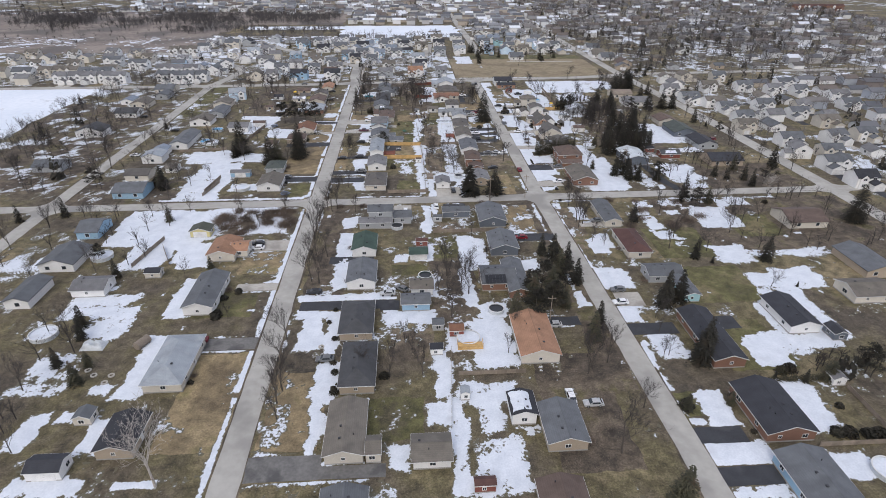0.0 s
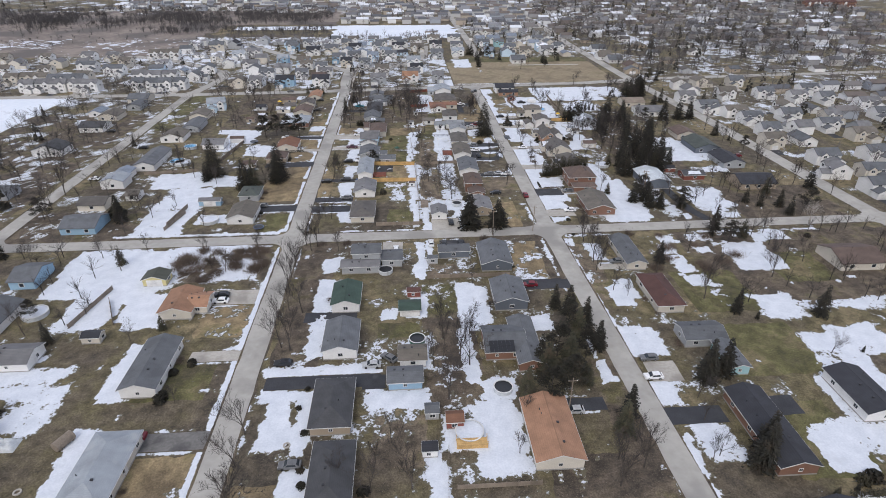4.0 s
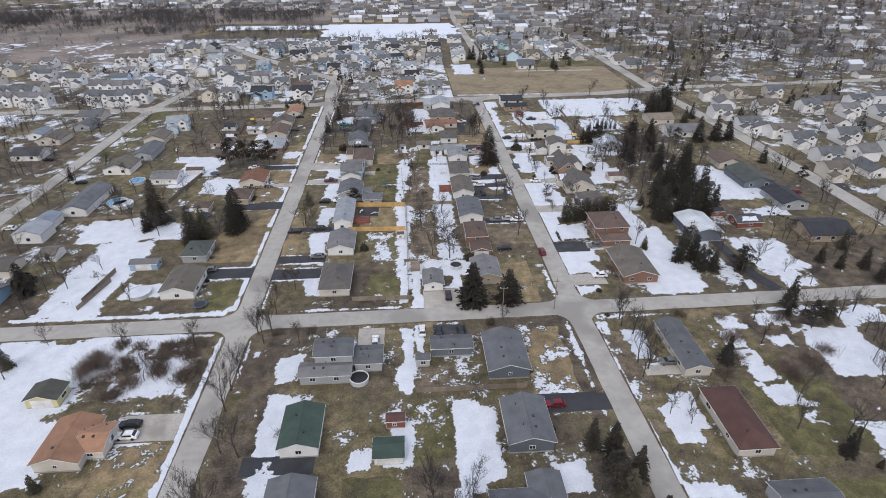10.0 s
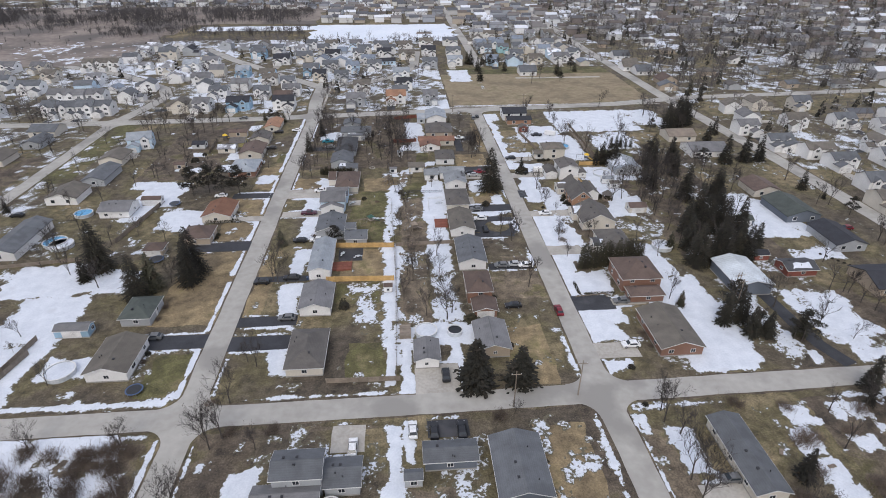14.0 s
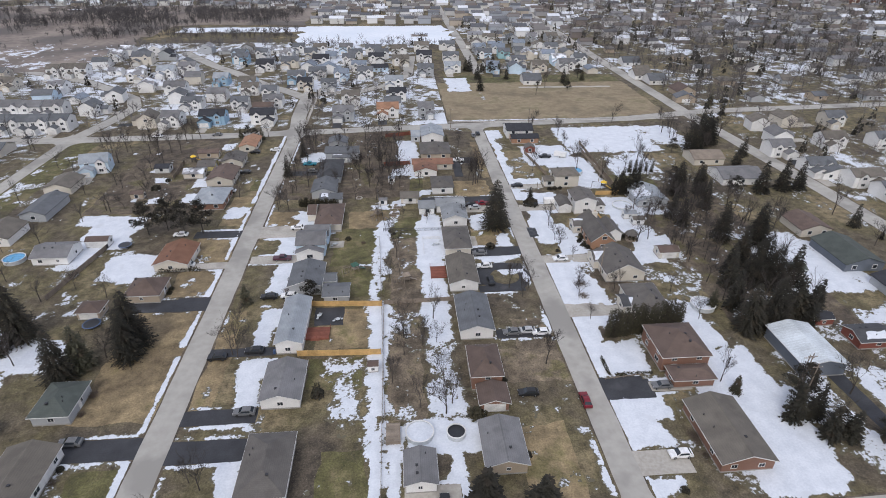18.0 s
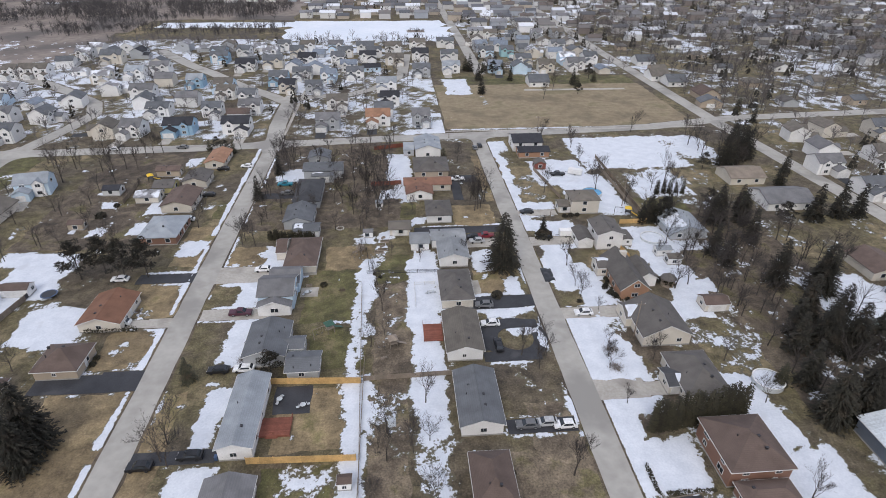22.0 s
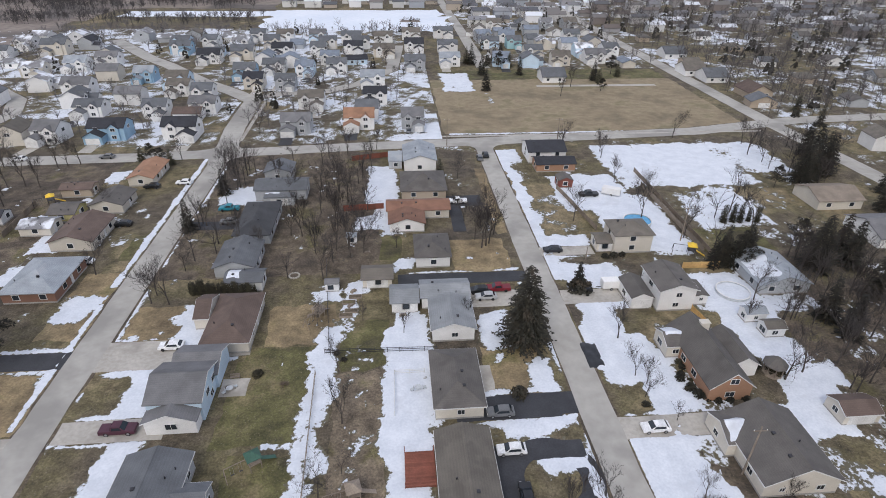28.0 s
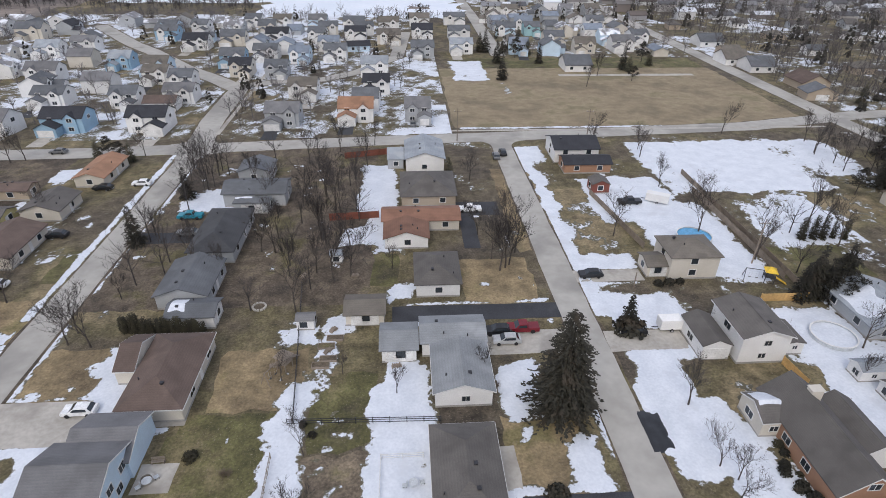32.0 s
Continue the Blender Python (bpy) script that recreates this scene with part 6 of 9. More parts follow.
def needles(seed, height=10.0, girth=0.25, whorls=46, power=0.85, loose=0.25, low=0.05, slim=1.0, size=1.0):
    """Whorls of drooping branches, each a run of small folded sprays."""
    rnd = random.Random(seed)
    s = Shape()

    def spray(p, d, length, width, droop):
        side = d.cross(Vector((0, 0, 1))).normalized() * width
        mid, tip = p + d * length * 0.45 + Vector((0, 0, 0.3 * width)), p + d * length + Vector((0, 0, -droop))
        sag = Vector((0, 0, -0.9 * width))
        n = len(s.v)
        s.v += [tuple(p), tuple(mid - side + sag), tuple(tip), tuple(mid + side + sag)]
        s.f += [(n, n + 1, n + 2), (n, n + 2, n + 3)]

    for i in range(whorls):
        t = low + (1 - low) * (i + rnd.uniform(0, 0.8)) / whorls
        reach = height * girth * (1 - t) ** power * rnd.uniform(1 - loose, 1 + loose) + 0.1
        for j in range(max(4, int(9 * (1 - t) + 4))):
            a, r = rnd.uniform(0, 6.28), reach * rnd.uniform(0.62, 1.14)
            d = Vector((math.cos(a), math.sin(a), 0))
            lift = rnd.uniform(-0.1, 0.22)
            for k in range(max(3, min(int(8 / size), int((r * 3.2 + 2) / size)))):
                u = rnd.uniform(0.22, 0.95)
                b = a + rnd.uniform(-0.8, 0.8)
                e = Vector((math.cos(b), math.sin(b), rnd.uniform(-0.35, 0.3))).normalized()
                p = d * (r * u) + Vector((rnd.uniform(-0.05, 0.05), rnd.uniform(-0.05, 0.05), t * height + r * (lift * u - 0.28 * u * u)))
                spray(p, e, (rnd.uniform(0.3, 0.5) + 0.08 * r) * size, (rnd.uniform(0.1, 0.17) + 0.02 * r) * slim * size, rnd.uniform(0.02, 0.16) * size)
    return s


def pine_tufts(seed, height=10.0):
    """An open broad pine crown: tufts of needles at the ends of a few limbs."""
    rnd = random.Random(seed)
    s = Shape()
    for i in range(34):
        t = rnd.uniform(0.3, 0.97)
        a, r = rnd.uniform(0, 6.28), height * 0.33 * math.sin(min(1.0, (1.04 - t) * 1.9) * 1.57) * rnd.uniform(0.45, 1.05)
        c = Vector((r * math.cos(a), r * math.sin(a), t * height + 0.1 * r))
        s.tube((0, 0, c.z - 0.35 * r - 0.2), c, 0.07, 0.03, 3)
        for k in range(95):
            d = Vector((rnd.gauss(0, 1), rnd.gauss(0, 1), rnd.gauss(0.2, 0.6))).normalized()
            p = c + Vector((d.x * 0.85, d.y * 0.85, d.z * 0.5)) * rnd.uniform(0.35, 1.0)
            side = d.cross(Vector((rnd.uniform(-1, 1), rnd.uniform(-1, 1), 1))).normalized() * 0.11
            s.face(tuple(p - side), tuple(p + d * 0.34), tuple(p + side))
    return s


def conifer_proto(name, seed, material, label, category, **kw):
    ob = thing(name, 0, 0, 0, 0, label, category, "evergreens")
    part("trunk", Shape().tube((0, 0, -0.2), (0, 0, 9.2), 0.17, 0.02, 7), BARK, ob)
    part("crown", pine_tufts(seed) if name == "pine_tree" else needles(seed, **kw), material, ob, "dense dark needles")
    return ob


SPRUCES = [[conifer_proto("spruce_tree", 11, NEEDLE, "dark green spruce tree standing on a lawn", "tree", girth=0.22), False],
           [conifer_proto("spruce_tree", 12, OLIVE, "olive-green spruce tree standing on a lawn", "tree", girth=0.26, loose=0.35), False],
           [conifer_proto("spruce_tree", 13, NEEDLE, "tall dark spruce with a ragged outline", "tree", girth=0.21, power=0.7, loose=0.4), False],
           [conifer_proto("pine_tree", 14, NEEDLE, "dark pine tree with an open uneven crown", "tree", girth=0.29, power=0.55, loose=0.5, whorls=24, low=0.26), False]]
TALL = [[conifer_proto("spruce_tree", 16, NEEDLE, "tall dark spruce with dense fine branches", "tree", girth=0.23, whorls=56, loose=0.25), False],
        [conifer_proto("spruce_tree", 17, NEEDLE, "tall dark spruce with a ragged outline", "tree", girth=0.21, whorls=50, power=0.75, loose=0.38), False]]
HERO = [[conifer_proto("spruce_tree", 18, NEEDLE, "tall dark brownish-green spruce with dense fine branches", "tree", girth=0.285, whorls=104, power=0.64, loose=0.2, low=0.03, size=0.46), False]]
CEDARS = [[conifer_proto("cedar_tree", 21, CEDAR, "narrow brownish cedar in a hedge row", "cedar", girth=0.068, power=0.22, whorls=40, low=0.01, loose=0.15, size=0.62), False],
          [conifer_proto("cedar_tree", 22, CEDAR, "narrow brownish cedar in a hedge row", "cedar", girth=0.078, power=0.25, whorls=40, low=0.01, loose=0.15, size=0.62), False]]


def spruce(x, y, h, kind=None, wide=1.0):
    k = random.Random(round(x * 11 + y * 5))
    slot = HERO[0] if h >= 14 and kind is None else TALL[k.randrange(2)] if h >= 9.5 and kind is None else SPRUCES[k.randrange(4) if kind is None else kind]
    s = h / 10
    put(slot, pose(x, y, 0, 0, 0, k.uniform(0, 360)) @ Matrix.Diagonal((s * wide * k.uniform(0.95, 1.15), s * wide * k.uniform(0.95, 1.15), s, 1)))


def cedar(x, y, h, wide=2.0):
    k = random.Random(round(x * 11 + y * 5))
    s = h / 10
    put(CEDARS[k.randrange(2)], pose(x, y, 0, 0, 0, k.uniform(0, 360)) @ Matrix.Diagonal((s * wide, s * wide, s, 1)))


def cedar_row(xa, ya, xb, yb, n, h, wide=2.0):
    k = random.Random(n)
    for i in range(n):
        t = (i + 0.5) / n
        cedar(xa + (xb - xa) * t + k.uniform(-0.2, 0.2), ya + (yb - ya) * t + k.uniform(-0.3, 0.3), h * k.uniform(0.8, 1.15), wide)


def bush_proto(seed, material, label, twiggy):
    rnd = random.Random(seed)
    s = Shape()
    for i in range(260):
        a, b, r = rnd.uniform(0, 6.28), rnd.uniform(0.05, 1.5), rnd.uniform(0.5, 1.0)
        d = Vector((math.cos(a) * math.cos(b), math.sin(a) * math.cos(b), math.sin(b)))
        if twiggy:
            k = Vector((rnd.gauss(0, 0.45), rnd.gauss(0, 0.45), 0))
            e = Vector((rnd.gauss(0, 0.5), rnd.gauss(0, 0.5), 1)).normalized()
            s.spike(k, k + e * r * 0.95, 0.013)
            s.spike(k + e * r * 0.4, k + e * r * 0.6 + d * 0.45, 0.009)
        else:
            p = d * (0.72 * r)
            e = Vector((rnd.uniform(-1, 1), rnd.uniform(-1, 1), rnd.uniform(-0.4, 1))).normalized()
            f = d.cross(e).normalized()
            s.face(tuple(p - e * 0.16), tuple(p + f * 0.1 + d * 0.06), tuple(p + e * 0.16), tuple(p - f * 0.1 + d * 0.06))
    ob = thing("bush", 0, 0, 0, 0, label, "bush", "bushes")
    part("foliage", s, material, ob)
    return ob


BUSHES = [[bush_proto(31, NEEDLE, "rounded dark evergreen bush by a house", False), False],
          [bush_proto(32, CEDAR, "brownish evergreen bush by a house", False), False],
          [bush_proto(33, SCRUB, "leafless twiggy brown shrub", True), False]]


def bush(x, y, h, kind=0):
    k = random.Random(round(x * 11 + y * 5))
    put(BUSHES[kind], pose(x, y, 0, 0, 0, k.uniform(0, 360)) @ Matrix.Diagonal((h * k.uniform(0.9, 1.2), h, h, 1)))


spruce(48.9, 66.1, 11, 1)
spruce(29.3, 129.4, 8, 1)
spruce(34.3, 127.6, 9.5, 3)
spruce(39.4, 130.0, 10, 3)
spruce(43.9, 132.1, 7)
spruce(43.8, 163.2, 8, 0)
spruce(47.3, 160.9, 9, 0)
spruce(50.2, 154.9, 9, 0)
spruce(50.5, 144.4, 9, 0)
spruce(46.6, 149.7, 9.5, 1)
spruce(34.3, 138.6, 9)
spruce(39.3, 142.0, 10, 3)
spruce(41.2, 138.1, 10.5, 1)
spruce(46.2, 140.8, 10, 3)
spruce(35.3, 135.7, 9.5, 1)
spruce(44.8, 152.5, 9.5, 3)
spruce(-102.5, 227.1, 11)
spruce(-81.1, 271.2, 17)
spruce(-64.4, 256.0, 14)
spruce(-52.6, 267.3, 16)
spruce(-63.5, 159.6, 4.5)
spruce(47.6, 116.8, 9)
spruce(166.9, 181.7, 15)
spruce(94.3, 157.6, 8)
spruce(116.8, 154.5, 10)
spruce(72.5, 130.7, 11)
spruce(71.6, 105.9, 12)
spruce(99.3, 98.0, 7)
spruce(109.6, 99.5, 9)
spruce(71.6, 91.4, 4)
spruce(60.9, 90.2, 5)
spruce(83.6, 186.1, 8)
spruce(25.2, 215.3, 13, wide=1.5)
spruce(35.4, 215.0, 10.5, wide=1.5)
spruce(-61.6, 260.0, 12, 1)
spruce(-52.2, 262.3, 14)
spruce(97.9, 239.8, 9)
spruce(96.7, 228.1, 9)
spruce(100.9, 227.3, 8)
spruce(109.5, 227.2, 7)
spruce(84.6, 241.6, 5)
spruce(112.8, 207.5, 10)
spruce(99.2, 262.6, 14)
spruce(106.4, 264.0, 15)
spruce(113.7, 267.2, 13)
spruce(111.5, 282.9, 14)
spruce(116.8, 281.2, 14)
spruce(123.4, 282.1, 13)
spruce(100.5, 272.0, 12)
spruce(169.7, 291.5, 7)
spruce(-64.4, 326.6, 11.5, 3)
spruce(-57.8, 322.9, 12, 3)
spruce(-52.4, 323.9, 12, 3)
spruce(-69.5, 323.7, 12, 3)
spruce(59.5, 338.9, 7)
spruce(-29.5, 282.6, 6.5, 1)
spruce(-12.6, 283.4, 6.5, 3)
spruce(144.2, 390.1, 14)
spruce(155.3, 396.8, 14)
spruce(155.6, 370.7, 10)
spruce(150.5, 343.8, 13)
spruce(160.1, 345.5, 13)
spruce(166.3, 345.1, 12)
spruce(116.1, 308.7, 14)
spruce(114.4, 294.0, 13)
spruce(125.8, 304.3, 15)
spruce(118.2, 288.5, 14)
spruce(107.6, 287.9, 11)
spruce(121.6, 269.4, 10)
spruce(93.2, 345.4, 8)
spruce(98.2, 345.1, 8)
spruce(120.3, 355.0, 7)
spruce(92.4, 233.1, 10)
spruce(97.6, 233.7, 9)
spruce(44.0, 321.6, 17.6)
spruce(34.1, 401.2, 6)
spruce(-28.7, 392.2, 8)
spruce(-32.2, 370.6, 9)
bare_tree(-30.8, 339.4, 9)
spruce(96.9, 347.3, 10)
spruce(102.7, 348.1, 10)
spruce(-61.4, 419.4, 5)
spruce(-58.2, 419.3, 6)
spruce(-54.5, 417.9, 5)
spruce(134.2, 387.2, 7)
spruce(160.1, 407.1, 13)
spruce(159.8, 411.5, 12)
spruce(129.4, 351.5, 10)
spruce(138.6, 341.0, 8)
spruce(148.7, 392.7, 13)
spruce(158.0, 397.5, 13)
spruce(164.7, 381.9, 9)
spruce(128.2, 308.4, 12)
spruce(104.8, 282.7, 11)
spruce(62.6, 548.8, 11)
spruce(62.9, 498.1, 10)
spruce(118.5, 514.0, 10)
spruce(131.6, 526.5, 9)
spruce(79.3, 555.0, 11)
spruce(60.1, 551.4, 9)
spruce(186.2, 441.7, 9)
spruce(189.6, 461.2, 8)

bare_tree(-30.5, 101.7, 12)
bare_tree(-32.9, 121.2, 11)
bare_tree(-28.0, 148.5, 14)
bare_tree(-27.3, 165.0, 12)
bare_tree(-30.1, 92.8, 10)
bare_tree(1.2, 110.3, 8)
bare_tree(11.1, 128.6, 13)
bare_tree(18.4, 152.6, 8)
bare_tree(24.3, 112.3, 6)
bare_tree(48.3, 107.2, 12)
bare_tree(44.0, 109.6, 8)
bare_tree(42.2, 79.2, 13)
bare_tree(51.6, 91.5, 8)
bare_tree(67.9, 125.4, 7)
bare_tree(-90.5, 105.2, 9)
bare_tree(-82.2, 86.5, 8)
bare_tree(-86.1, 119.3, 9)
bare_tree(-92.1, 128.4, 8)
bare_tree(-98.8, 159.1, 9)
bare_tree(-83.9, 203.5, 6)
bare_tree(-54.6, 188.7, 7)
bare_tree(-58.7, 189.0, 6)
bare_tree(62.4, 187.3, 11)
bare_tree(119.8, 184.2, 7)
bare_tree(130.5, 183.6, 9)
bare_tree(175.9, 235.0, 9)
bare_tree(151.4, 217.0, 8)
bare_tree(-128.3, 228.4, 14)
bare_tree(-133.3, 202.6, 8)
bare_tree(-134.2, 175.9, 10)
bare_tree(-33.2, 177.7, 13)
bare_tree(-30.4, 149.8, 11)
bare_tree(-28.9, 213.4, 10)
bare_tree(-65.7, 203.7, 7)
bare_tree(-47.4, 202.5, 7)
bare_tree(11.2, 150.9, 13)
bare_tree(8.2, 140.3, 10)
bare_tree(15.0, 143.6, 12)
bare_tree(65.1, 198.1, 11)
bare_tree(64.1, 185.0, 10)
bare_tree(63.7, 204.6, 9)
bare_tree(32.3, 205.8, 5)
bare_tree(68.1, 171.0, 5)
bare_tree(-28.5, 266.0, 9)
bare_tree(-25.5, 224.8, 8)
bare_tree(-135.2, 253.4, 14)
bare_tree(-143.4, 268.3, 12)
bare_tree(128.7, 203.7, 8)
bare_tree(107.4, 201.7, 6)
bare_tree(-27.9, 203.5, 11)
bare_tree(-31.9, 204.8, 10)
bare_tree(-33.5, 184.0, 11)
bare_tree(-48.1, 204.2, 6)
bare_tree(-27.9, 226.6, 6)
bare_tree(-28.4, 262.0, 9)
bare_tree(45.2, 253.7, 10)
bare_tree(20.9, 249.2, 9)
bare_tree(9.4, 250.0, 8)
bare_tree(12.1, 259.2, 8)
bare_tree(16.6, 262.3, 8)
bare_tree(19.9, 272.8, 9)
bare_tree(134.9, 244.4, 8)
bare_tree(-17.4, 359.8, 11)
bare_tree(5.8, 358.3, 9)
bare_tree(-6.2, 366.6, 9)
bare_tree(38.2, 371.6, 8)
bare_tree(-86.9, 240.1, 6)
bare_tree(22.1, 242.7, 9)
bare_tree(45.2, 281.0, 8)
bare_tree(20.2, 263.2, 6)
bare_tree(10.5, 262.2, 6)
bare_tree(60.6, 279.9, 6)
bare_tree(61.9, 311.5, 6)
bare_tree(60.7, 269.6, 5)
bare_tree(86.9, 280.4, 7)
bare_tree(89.0, 267.7, 7)
bare_tree(-25.1, 396.4, 11)
bare_tree(-30.2, 399.9, 11)
bare_tree(-112.7, 401.4, 11)
bare_tree(-92.1, 400.2, 10)
bare_tree(-82.9, 399.7, 9)
bare_tree(141.6, 414.9, 10)
bare_tree(78.1, 422.2, 7)
bare_tree(90.7, 419.2, 7)
bare_tree(42.3, 369.7, 8)
bare_tree(92.4, 310.2, 10)
bare_tree(107.3, 319.3, 10)
bare_tree(120.2, 333.6, 10)
bare_tree(137.3, 313.9, 11)
bare_tree(99.6, 284.7, 10)
bare_tree(61.5, 283.7, 5)
bare_tree(61.8, 306.5, 6)
bare_tree(42.2, 285.5, 9)
bare_tree(47.7, 285.0, 9)
bare_tree(71.3, 282.1, 7)
bare_tree(11.4, 294.8, 5)
bare_tree(43.0, 359.5, 10)
bare_tree(-30.6, 342.3, 8)
bare_tree(-11.6, 359.4, 7)
bare_tree(95.8, 332.0, 9)
bare_tree(104.7, 331.5, 9)
bare_tree(111.7, 318.3, 10)
bare_tree(40.9, 357.5, 12)
bare_tree(44.9, 364.0, 11)
bare_tree(45.0, 376.8, 9)
bare_tree(-2.9, 412.9, 11)
bare_tree(8.6, 359.1, 12)
bare_tree(0.9, 357.4, 9)
bare_tree(11.4, 368.0, 9)
bare_tree(-3.7, 371.7, 10)
bare_tree(-9.4, 388.8, 10)
bare_tree(-14.2, 398.9, 9)
bare_tree(-1.1, 388.4, 10)
bare_tree(4.1, 391.3, 10)
bare_tree(14.2, 425.5, 8)
bare_tree(79.8, 427.9, 8)
bare_tree(89.2, 413.4, 9)
bare_tree(90.2, 383.6, 9)
bare_tree(86.9, 393.8, 8)
bare_tree(122.1, 431.5, 9)
bare_tree(144.4, 424.0, 10)
bare_tree(34.1, 329.2, 5)
bare_tree(-82.8, 416.1, 9)
bare_tree(4.3, 329.6, 5)
bare_tree(13.1, 330.6, 4)
bare_tree(39.3, 399.5, 8)
bare_tree(-32.9, 411.0, 8)
bare_tree(-28.7, 443.4, 8)
bare_tree(-48.9, 419.8, 8)
bare_tree(-28.5, 372.9, 8)
bare_tree(-27.5, 351.5, 7)
bare_tree(20.1, 358.9, 6)
bare_tree(3.7, 346.3, 10)
bare_tree(74.4, 339.1, 4)


# ---- cars ----


def car_meshes(color, truck):
    m = PAINT[color]
    body = Shape()
    # side profile: lower body, then cabin, both tapered towards the top
    def block(pts, half_low, half_high, zlow, zhigh):
        n = len(body.v)
        k = len(pts)
        for sg in (-1, 1):
            for y, z in pts:
                t = (z - zlow) / max(0.01, zhigh - zlow)
                body.v.append((sg * (half_low + (half_high - half_low) * t), y, z))
        body.f.append(tuple(range(n, n + k)))
        body.f.append(tuple(range(n + 2 * k - 1, n + k - 1, -1)))
        for i in range(k):
            j = (i + 1) % k
            body.f.append((n + j, n + i, n + k + i, n + k + j))
    if truck:
        block([(-2.75, 0.4), (2.65, 0.4), (2.72, 0.7), (2.6, 1.0), (1.3, 1.08), (-2.75, 1.05)], 0.95, 0.9, 0.4, 1.05)
        block([(-0.9, 1.05), (1.35, 1.05), (0.6, 1.72), (-0.75, 1.74)], 0.9, 0.72, 1.05, 1.75)
    else:
        block([(-2.25, 0.35), (2.2, 0.35), (2.3, 0.6), (2.15, 0.86), (1.1, 0.95), (-2.2, 0.98), (-2.3, 0.7)], 0.9, 0.86, 0.35, 0.98)
        block([(-1.95, 0.96), (1.15, 0.93), (0.35, 1.45), (-0.5, 1.52), (-1.4, 1.44)], 0.85, 0.64, 0.95, 1.5)
    return body.mesh("body", m)


def car(x, y, turn, color, truck=False, z=0.06):
    word = {"redtruck": "red"}.get(color, color)
    name = "pickup_truck" if truck else "car"
    ob = thing(name, x, y, z, turn, f"{word} {'pickup truck' if truck else 'car'} parked on a driveway or street", "truck" if truck else "car", "parked cars")
    part("body", once(("car", color, truck), lambda: car_meshes(color, truck)), None, ob)
    r = 0.38 if truck else 0.32
    wheel = once(("wheel", r), lambda: Shape().tube((-0.11, 0, 0), (0.11, 0, 0), r, r, 14, True).mesh("wheel", RUBBER))
    rim = once(("rim", r), lambda: Shape().tube((-0.125, 0, 0), (0.125, 0, 0), r * 0.6, r * 0.6, 10, True).mesh("rim", METAL))
    for sx in (-1, 1):
        for sy in (-1, 1):
            w = part("wheel", wheel, RUBBER, ob, at=Matrix.Translation((sx * 0.84, sy * (1.65 if truck else 1.38), r)))
            if y < 320 and sx * math.copysign(1, x) < 0:
                part("rim", rim, METAL, w)
    if truck:
        ws = [(-0.7, 0.62, 1.7, 0.7), (0.7, 0.62, 1.7, 0.7)]
        front = [(-0.86, 1.27, 1.12), (0.86, 1.27, 1.12), (0.7, 0.66, 1.68), (-0.7, 0.66, 1.68)]
        back = [(-0.7, -0.8, 1.68), (0.7, -0.8, 1.68), (0.86, -0.93, 1.12), (-0.86, -0.93, 1.12)]
    else:
        front = [(-0.8, 1.06, 1.0), (0.8, 1.06, 1.0), (0.66, 0.4, 1.43), (-0.66, 0.4, 1.43)]
        back = [(-0.66, -1.45, 1.42), (0.66, -1.45, 1.42), (0.8, -1.9, 1.03), (-0.8, -1.9, 1.03)]
    for nm, q in (("windscreen", front), ("rear_window", back)):
        part(nm, once((nm, truck), lambda: Shape().slab([(p[0], p[1], p[2] + 0.02) for p in q], (0, 0, -0.03)).mesh(nm, GLASS)), GLASS, ob)
    ya, yb = (-0.7, 0.7) if truck else (-1.35, 0.55)
    zb, zt = (1.14, 1.6) if truck else (1.02, 1.38)
    for sg in (-1, 1):
        q = [(sg * 0.87, ya, zb), (sg * 0.87, yb + 0.2, zb), (sg * 0.75, yb - 0.2, zt), (sg * 0.75, ya + 0.1, zt)]
        part("side_window", once(("side", sg, truck), lambda: Shape().slab(q, (sg * 0.015, 0, 0)).mesh("side_window", GLASS)), GLASS, ob)
    light = once("headlight", lambda: Shape().box(-0.16, 0.16, -0.05, 0.05, -0.07, 0.07).mesh("headlight", TRIM))
    for sg in (-1, 1) if y < 340 else ():
        part("headlight", light, TRIM, ob, at=Matrix.Translation((sg * 0.62, 2.6 if truck else 2.2, 0.72)))


# ---- yard things ----


def fence(pts, h, material, label, board=0.14, gap=0.02, post=2.4, rails=False):
    """A fence along points; boards and posts each of their own."""
    xa, ya = pts[0]
    ob = thing("fence", xa, ya, 0, 0, label, "fence")
    for (x0, y0), (x1, y1) in zip(pts, pts[1:]):
        length = math.hypot(x1 - x0, y1 - y0)
        turn = math.degrees(math.atan2(y1 - y0, x1 - x0))
        base = pose(x0 - xa, y0 - ya, 0, 0, 0, turn)
        stud = once(("post", h, material.name), lambda: Shape().box(-0.05, 0.05, -0.05, 0.05, -0.1, h + 0.06).mesh("post", material))
        n = max(1, round(length / post))
        for i in range(n + 1):
            part("post", stud, material, ob, at=base @ Matrix.Translation((length * i / n, 0.07, 0)))
        if rails:
            for z in (0.35, h * 0.66, h - 0.08):
                part("rail", Shape().box(0, length, 0.05, 0.09, z - 0.05, z + 0.05), material, ob, at=base)
        else:
            wide = length / n
            panel = once(("panel", round(wide, 2), h, material.name), lambda: pickets(wide, h, board, gap, material))
            for i in range(n):
                part("panel", panel, material, ob, at=base @ Matrix.Translation((wide * i, 0, 0)))
    return ob


